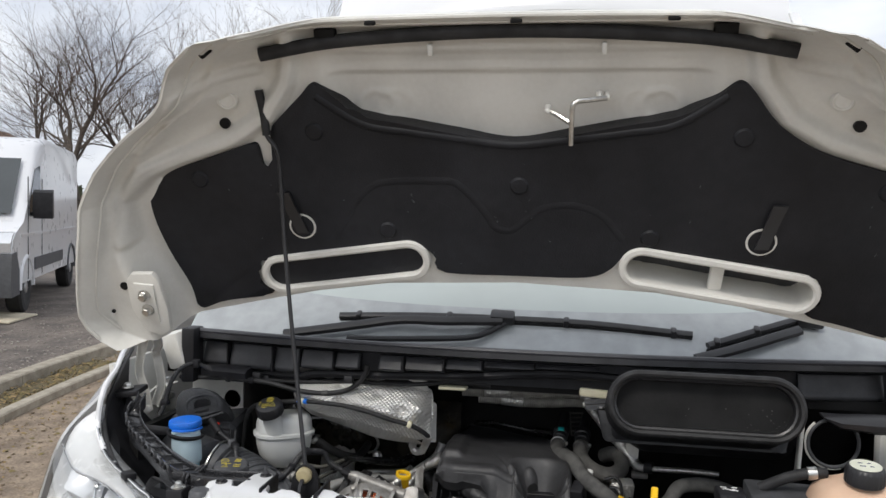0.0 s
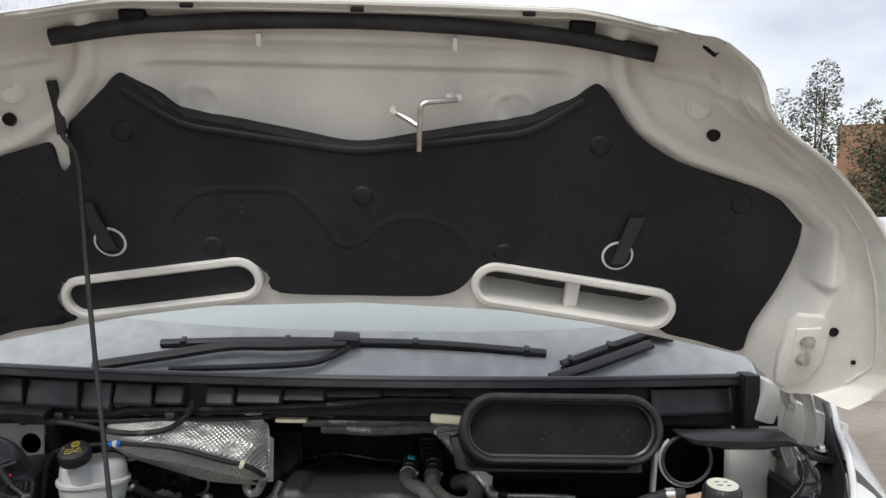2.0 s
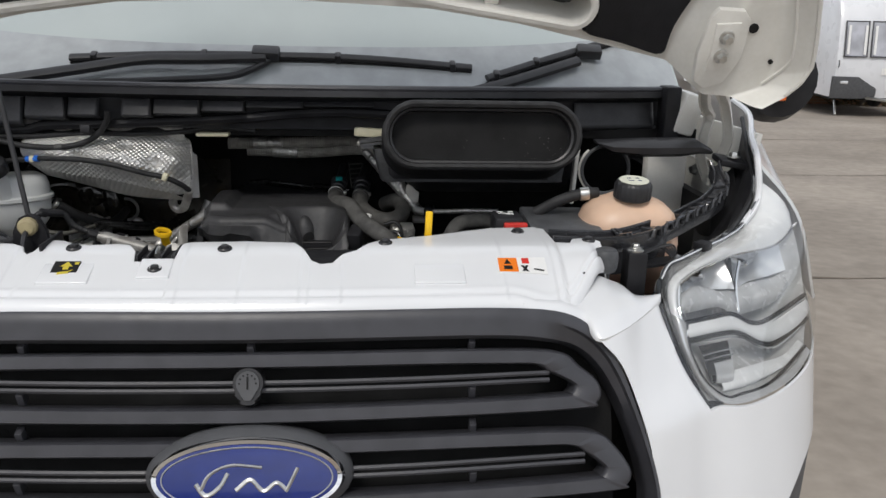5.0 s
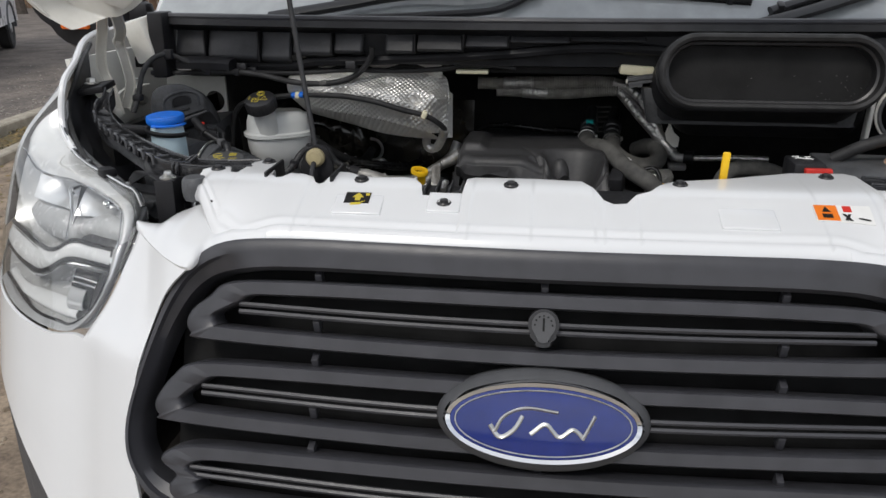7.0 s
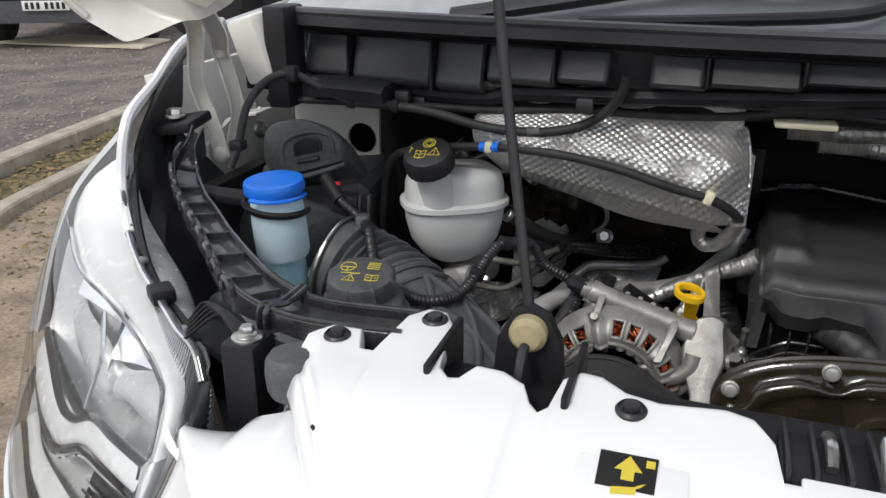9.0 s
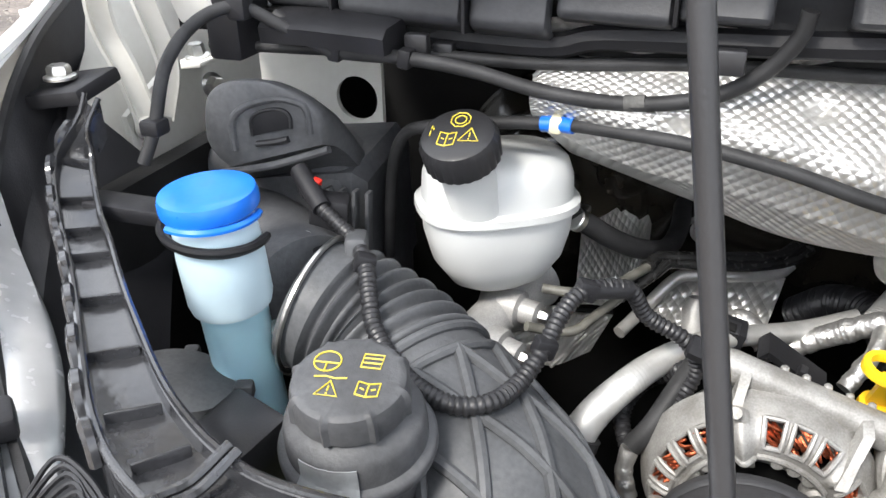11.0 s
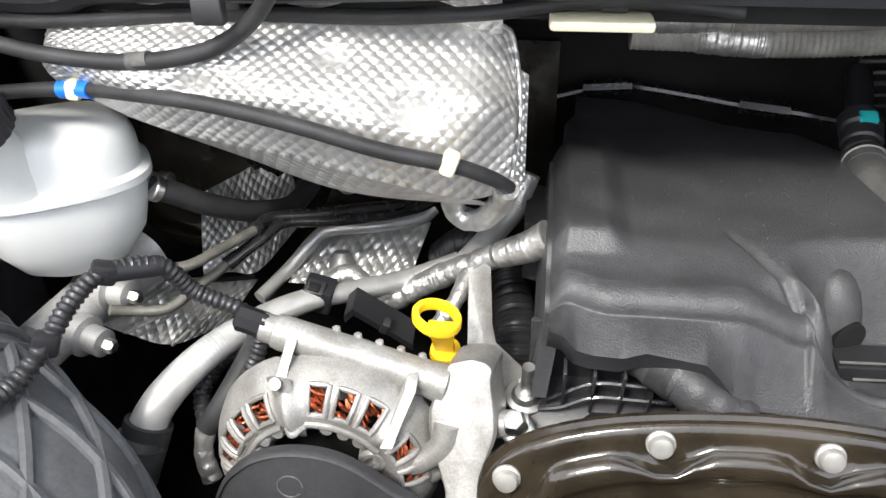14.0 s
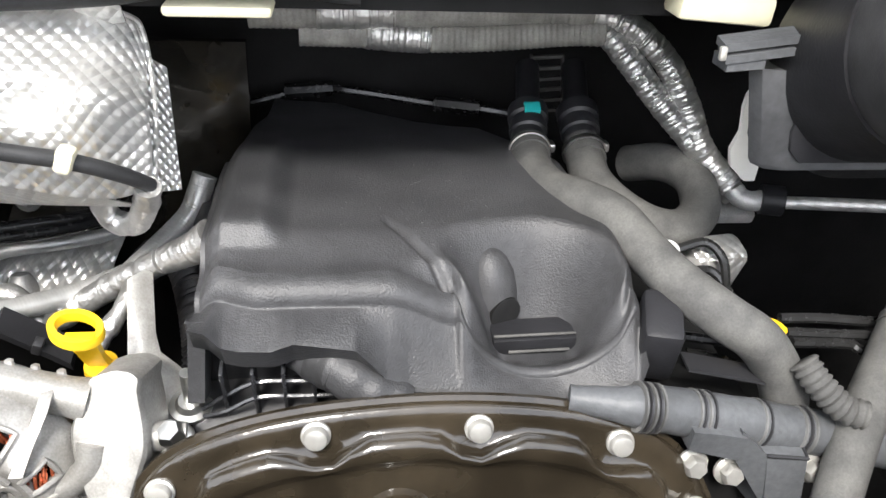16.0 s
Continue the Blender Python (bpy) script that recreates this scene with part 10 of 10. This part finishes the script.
# bare trees
def bare_tree(base, height, seed, lean, label, spread=1.0):
    t = thing("bare_tree", base, label, "tree", "bare trees")
    rng = random.Random(seed)
    trunk, crown = bmesh.new(), bmesh.new()

    def cone(bm, a, b, ra, rb, seg):
        d = (b - a).normalized()
        u, w, _ = axes(d)
        ring = lambda c, r: [c + (u * math.cos(k) + w * math.sin(k)) * r for k in (2 * math.pi * i / seg for i in range(seg))]
        loft(bm, [ring(a, ra), ring(b, rb)], cap=False)

    def grow(a, d, length, r, depth):
        steps = 3 if depth < 4 else 2
        q = a
        for i in range(steps):
            d = (d + V(rng.uniform(-1, 1), rng.uniform(-1, 1), rng.uniform(-0.5, 0.8)) * 0.2).normalized()
            n = q + d * length / steps
            r2 = r * (0.88 if depth < 4 else 0.8)
            cone(trunk if depth < 3 else crown, q, n, r, r2, 8 if depth < 2 else 4 if depth < 4 else 3)
            q, r = n, r2
            if 1 <= depth < 6 and rng.random() < 0.85:
                side_d = (d * 0.8 + V(rng.uniform(-1, 1), rng.uniform(-1, 1), rng.uniform(-0.35, 0.6)) * 0.95 * spread).normalized()
                grow(q, side_d, length * rng.uniform(0.55, 0.8), r * 0.58, depth + 1)
        if depth < 6:
            for i in range(4 if depth == 0 else 2):
                nd = (d * 0.9 + V(rng.uniform(-1, 1), rng.uniform(-1, 1), rng.uniform(-0.2, 0.55)) * (0.95 if depth == 0 else 0.7) * spread).normalized()
                grow(q, nd, length * rng.uniform(0.66, 0.88), r * 0.7, depth + 1)
    grow(Vector(base), Vector(lean).normalized(), height * 0.25, height * 0.02, 0)
    part("trunk", trunk, BARK, t)
    part("crown", crown, TWIG, t, "bare winter twigs")


bare_tree((-15.7, 22.6, 0), 10.2, 3, (-0.06, 0, 1), "bare winter tree with dense fine twigs")
bare_tree((-15.0, 23.2, 0), 9.2, 8, (0.22, 0, 1), "leaning bare winter tree behind the van")
bare_tree((-12.9, 24.5, 0), 10.0, 15, (0.06, 0, 1), "slender bare winter tree")
bare_tree((-10.2, 34.0, 0), 13.0, 21, (0.0, 0, 1), "tall bare winter tree behind the van roof")


def leaf_cloud(bm, c, rad, count, size, rng):
    for i in range(count):
        while True:
            d = V(rng.uniform(-1, 1), rng.uniform(-1, 1), rng.uniform(-1, 1))
            if 0.25 < d.length < 1 and noise.noise(d * 2.2 + Vector(c)) > -0.18:
                break
        q = V(c[0] + d.x * rad[0], c[1] + d.y * rad[1], c[2] + d.z * rad[2])
        u = V(rng.uniform(-1, 1), rng.uniform(-1, 1), rng.uniform(-1, 1)).normalized()
        w = u.orthogonal().normalized() * size * rng.uniform(0.3, 0.6)
        u = u * size * rng.uniform(0.6, 1.2)
        bm.faces.new([bm.verts.new(p) for p in (q - u, q + w, q + u, q - w)])


def leafy_tree(base, blobs, seed, material, size, label, name="evergreen_tree", dens=1.0):
    t = thing(name, base, label, "tree")
    rng = random.Random(seed)
    trunk = bmesh.new()
    b = Vector(base)
    top = max(c[2] for c, _, _ in blobs)
    tube(trunk, [b, b + V(0.05, 0, (top - b.z) * 0.4), V(b.x + 0.1, b.y, top)], lambda q: max(0.02, 0.12 - 0.02 * q), 7)
    for c, rad, n in blobs:
        tube(trunk, [b + V(0, 0, (c[2] - b.z) * 0.45), b.lerp(V(*c), 0.75) + V(0, 0, 0.1), V(*c)], 0.025, 5)
    part("trunk", trunk, BARK, t)
    bm = bmesh.new()
    for c, rad, n in blobs:
        leaf_cloud(bm, c, rad, int(n * dens), size, rng)
    part("crown", bm, material, t, "uneven open foliage", smooth=False)


GZ = -1.2
leafy_tree((11.9, 23.5, GZ), [((12.0, 23.5, 4.8), (0.85, 0.8, 1.4), 1900), ((12.2, 23.4, 6.1), (0.55, 0.5, 0.9), 600), ((11.6, 23.4, 3.8), (0.9, 0.8, 1.1), 900), ((11.0, 23.6, 5.2), (0.45, 0.5, 0.9), 300)], 1, LEAF, 0.07, "thin grey-green evergreen tree")
leafy_tree((13.9, 21.5, GZ), [((13.8, 21.4, 3.6), (0.85, 0.8, 1.5), 2400), ((13.6, 21.4, 5.0), (0.5, 0.5, 0.9), 700), ((14.3, 21.3, 2.3), (1.1, 0.8, 1.1), 2000), ((13.2, 21.4, 2.2), (0.8, 0.8, 1.1), 1500), ((14.6, 21.5, 4.0), (0.6, 0.5, 0.9), 600), ((12.6, 21.6, 4.4), (0.7, 0.6, 1.1), 900), ((12.9, 21.6, 3.0), (0.9, 0.6, 1.2), 1500)], 2, LEAF, 0.075, "grey-green evergreen tree before a brick house")
leafy_tree((13.0, 19.6, GZ), [((12.7, 19.5, 0.9), (1.2, 0.7, 1.0), 2200), ((13.9, 19.5, 1.3), (1.0, 0.7, 0.9), 1800), ((13.4, 19.6, 0.0), (1.8, 0.7, 0.9), 2200)], 3, LEAFBROWN, 0.075, "russet brown shrub behind the caravan", "shrub")
leafy_tree((15.2, 19.5, GZ), [((15.1, 19.5, 1.0), (0.9, 0.7, 0.8), 1800), ((16.6, 19.6, 0.5), (1.4, 0.7, 0.7), 2000), ((18.3, 19.8, 0.5), (1.4, 0.7, 0.7), 1600)], 4, LEAFY, 0.075, "yellow-green shrub before the brick wall", "shrub")
leafy_tree((8.0, 26.0, GZ), [((8.2, 26.0, 2.0), (1.6, 1.0, 1.2), 1600), ((9.6, 26.0, 1.2), (1.4, 1.0, 1.4), 1500)], 6, LEAF, 0.09, "dull green shrub at the yard's edge", "shrub")

# brick house
house = thing("brick_house", (19, 26, GZ), "orange brick house with a white gable edge", "house")
HB, HU, HV = V(15.0, 24.0, 0), V(0.848, -0.53, 0), V(0.53, 0.848, 0)


def house_at(u, v, z):
    return HB + HU * u + HV * v + V(0, 0, z)


gable = [(-0.25, GZ), (12.3, GZ), (12.3, 5.55), (6.0, 8.15), (-0.25, 5.55)]
part("gable_wall", loft(bmesh.new(), [[house_at(u, v, z) for u, z in gable] for v in (0, 0.3)]), BRICK, house, smooth=False)
part("long_wall", loft(bmesh.new(), [[house_at(u, v, z) for u, v in ((-0.25, 0.3), (12.3, 0.3), (12.3, 9), (-0.25, 9))] for z in (GZ, 5.5)]), BRICK, house, smooth=False)
for a, b in (((-0.6, 5.42), (6.0, 8.2)), ((12.7, 5.42), (6.0, 8.2))):
    part("roof", loft(bmesh.new(), [[house_at(u, v, z) for u, z in (a, b, (b[0], b[1] + 0.14), (a[0], a[1] + 0.14))] for v in (-0.08, 9.2)]), ROOF, house, "brown tiled roof")
    part("bargeboard", loft(bmesh.new(), [[house_at(u, v, z) for u, z in ((a[0], a[1] - 0.12), (b[0], b[1] - 0.12), (b[0], b[1] + 0.06), (a[0], a[1] + 0.06))] for v in (-0.16, -0.10)]), LABELWHITE, house, "white bargeboard")
part("side_wing", loft(bmesh.new(), [[house_at(u, v, z) for u, v in ((-2.1, 3.0), (-0.3, 3.0), (-0.3, 8), (-2.1, 8))] for z in (GZ, 5.55)]), BRICK, house, smooth=False)
part("yard_wall", box(bmesh.new(), (14, 20.4, -0.75), (14, 0.25, 0.9)), BRICK, house, smooth=False)
lh = thing("far_house", (-33, 36, 0), "distant house with a brown roof", "house")
part("walls", box(bmesh.new(), (-33.0, 38.0, 1.8), (7, 6, 3.6)), BRICK, lh, smooth=False)
part("roof", loft(bmesh.new(), [[V(-36.9, y, 3.5), V(-33.0, y, 5.7), V(-29.1, y, 3.5)] for y in (34.6, 41.4)]), ROOF, lh, smooth=False)
fence = thing("garden_fence", (-14, 27, 0), "brown board fence behind the trees", "fence")
for i in range(60):
    part("board", box(bmesh.new(), (-26 + 0.32 * i, 27.5 - 0.05 * i, 0.95 + 0.03 * math.sin(i * 2.3)), (0.29, 0.025, 1.9), (0, 0, -9)), FENCE, fence, smooth=False)

# caravan
cv = thing("caravan", (12, 17.5, -0.5), "white touring caravan with front windows", "caravan")
CO, CW, CL = V(9.95, 15.9, ground_z(10, 16)), V(0.985, -0.17, 0), V(0.17, 0.985, 0)


def cv_at(x, y, z):
    return CO + CW * x + CL * y + V(0, 0, z)


prof = [(0.05, 0.42), (-0.02, 0.75), (-0.05, 1.05), (0.02, 1.55), (0.12, 2.10), (0.30, 2.42), (0.60, 2.52), (5.2, 2.52), (5.4, 2.3), (5.4, 0.42)]
bm = bmesh.new()
loft(bm, [[cv_at(x, y + d, z if z < 2.2 else z - e) for y, z in prof] for x, d, e in ((0, 0.08, 0.06), (0.03, 0.02, 0.02), (0.10, 0, 0), (2.12, 0, 0), (2.19, 0.02, 0.02), (2.22, 0.08, 0.06))])
part("shell", bm, VANWHITE, cv, angle=35)
part("skirt", loft(bmesh.new(), [[cv_at(x, y, z) for y, z in ((-0.02, 0.40), (-0.065, 0.58), (-0.06, 0.86), (0.05, 0.86), (0.05, 0.40))] for x in (-0.01, 0.5)] + [[cv_at(x, y, z) for y, z in ((0.0, 0.42), (-0.05, 0.50), (-0.05, 0.62), (0.05, 0.62), (0.05, 0.42))] for x in (0.9,)]), BUMPER, cv, "grey lower corner panel")
part("lamp", box(bmesh.new(), cv_at(0.22, -0.055, 0.74), (0.16, 0.03, 0.06), (0, 0, -10), 0.01), LAMPSILVER, cv)
for x0, x1 in ((0.14, 0.60), (0.68, 1.54), (1.62, 2.08)):
    bm = bmesh.new()
    loft(bm, [[cv_at(x, y, z) for y, z in ((-0.055, 1.28), (-0.005, 1.62), (0.075, 2.0))] for x in (x0, x1)], closed=False)
    w = part("window", bm, CURTAIN, cv, "grey-tinted acrylic window")
    part("pane_edge", tube(bmesh.new(), [cv_at(x0, -0.06, 1.28), cv_at(x1, -0.06, 1.28), cv_at(x1, 0.07, 2.0), cv_at(x0, 0.07, 2.0), cv_at(x0, -0.06, 1.28)], 0.018, 6, smooth=False), BUMPER, w)
    for xx in (x0 + 0.06, x1 - 0.06):
        part("curtain", box(bmesh.new(), cv_at(xx, -0.035, 1.62), (0.05, 0.02, 0.60), (-8, 0, -10)), LABELWHITE, w, "pale curtain edge")
part("roof_light", box(bmesh.new(), cv_at(1.2, 1.0, 2.55), (1.2, 0.8, 0.07), (0, 0, -10), 0.02), VANWHITE, cv)
part("handle", tube(bmesh.new(), [cv_at(0.05, -0.07, 1.05), cv_at(0.05, -0.10, 1.10), cv_at(0.05, -0.07, 1.2)], 0.012, 6), BUMPER, cv)
part("drawbar", tube(bmesh.new(), [cv_at(0.75, 0.0, 0.42), cv_at(1.11, -1.0, 0.42), cv_at(1.47, 0.0, 0.42)], 0.035, 6, smooth=False), STEEL, cv)
part("hitch", box(bmesh.new(), cv_at(1.11, -1.05, 0.48), (0.12, 0.35, 0.14), (0, 0, -10), 0.03), STEEL, cv)
part("jockey_wheel", lathe(bmesh.new(), cv_at(1.17, -0.95, 0.12), CW, [(0.04, -0.03), (0.11, -0.025), (0.11, 0.025), (0.04, 0.03)], 20), TYRE, cv)
part("jockey_post", tube(bmesh.new(), [cv_at(1.17, -0.95, 0.12), cv_at(1.17, -0.92, 0.9)], 0.025, 8), STEEL, cv)
part("sign", box(bmesh.new(), cv_at(1.05, -0.06, 0.98), (0.2, 0.01, 0.14), (0, 0, -10)), LABELWHITE, cv)
for x0 in (0.02, 2.0):
    part("wheel", lathe(bmesh.new(), cv_at(x0, 2.8, 0.32), CW, [(0.1, 0), (0.31, 0.01), (0.33, 0.04), (0.33, 0.14), (0.31, 0.18), (0.1, 0.19)], 24), TYRE, cv)
for x0 in (0.25, 1.95):
    part("corner_steady", tube(bmesh.new(), [cv_at(x0, 0.5, 0.45), cv_at(x0, 0.25, 0.02)], 0.025, 6), STEEL, cv)
part("underside", box(bmesh.new(), cv_at(1.11, 2.8, 0.40), (2.0, 5.0, 0.1), (0, 0, -10)), DARK, cv)

# white car at the yard's edge
car = thing("parked_car", (8, 9.5, -0.2), "white car parked beside the caravan", "car")
KO = V(8.02, 8.0, ground_z(8.0, 8.2))
ck = [(0.0, 0.25), (-0.05, 0.55), (0.05, 0.85), (1.05, 1.02), (1.75, 1.50), (3.3, 1.55), (4.2, 1.0), (4.3, 0.3)]
part("body", loft(bmesh.new(), [[KO + V(0.0 + y, -1.6 + x, z if z < 0.9 else 0.9 + (z - 0.9) * k) for x, z in ck] for y, k in ((0.0, 0.8), (0.05, 0.92), (0.25, 1.0), (1.5, 1.0), (1.72, 0.92), (1.77, 0.8))]), VANWHITE, car, angle=35)
part("side_window", loft(bmesh.new(), [[KO + V(x, -1.6 + y, z) for y, z in ((1.25, 0.98), (1.85, 1.34), (3.1, 1.36), (3.4, 0.98))] for x in (-0.01, 0.06)]), WINDOW, car)
mm = part("mirror", lathe(bmesh.new(), KO + V(-0.12, -0.30, 1.06), (0, 1, 0), [(0.02, -0.07), (0.075, -0.05), (0.095, 0.0), (0.09, 0.05), (0.06, 0.06)], 20, wave=lambda a, i: 1 + 0.25 * abs(math.cos(a))), VANWHITE, car, "white door mirror")
part("mirror_base", box(bmesh.new(), KO + V(-0.08, -0.29, 0.96), (0.18, 0.08, 0.05), (0, 0, 0), 0.015), BLACK, mm)
for y0 in (-0.85, 1.75):
    part("wheel", lathe(bmesh.new(), KO + V(0.19, y0, 0.31), (-1, 0, 0), [(0.1, 0), (0.29, 0.01), (0.31, 0.04), (0.31, 0.16), (0.29, 0.2), (0.1, 0.2)], 28), TYRE, car)

# closing hedge far around the yard
bm = bmesh.new()
rng = random.Random(77)
for i in range(9000):
    a = rng.uniform(0, 2 * math.pi)
    r = rng.uniform(58, 64)
    h0 = 3.6 + 1.6 * noise.noise(V(math.cos(a) * 3, math.sin(a) * 3, 4)) + 0.8 * noise.noise(V(math.cos(a) * 14, math.sin(a) * 14, 9))
    q = V(math.cos(a) * r, math.sin(a) * r, -1.4 + rng.random() ** 0.7 * h0)
    u = V(rng.uniform(-1, 1), rng.uniform(-1, 1), rng.uniform(-1, 1)).normalized()
    w = u.orthogonal().normalized() * rng.uniform(0.3, 0.6)
    u = u * rng.uniform(0.5, 0.9)
    bm.faces.new([bm.verts.new(p) for p in (q - u, q + w, q + u, q - w)])
g = part("far_hedge", bm, LEAF, None, smooth=False)
tagged(g, "distant hedge closing the yard", "hedge", kind="stuff")
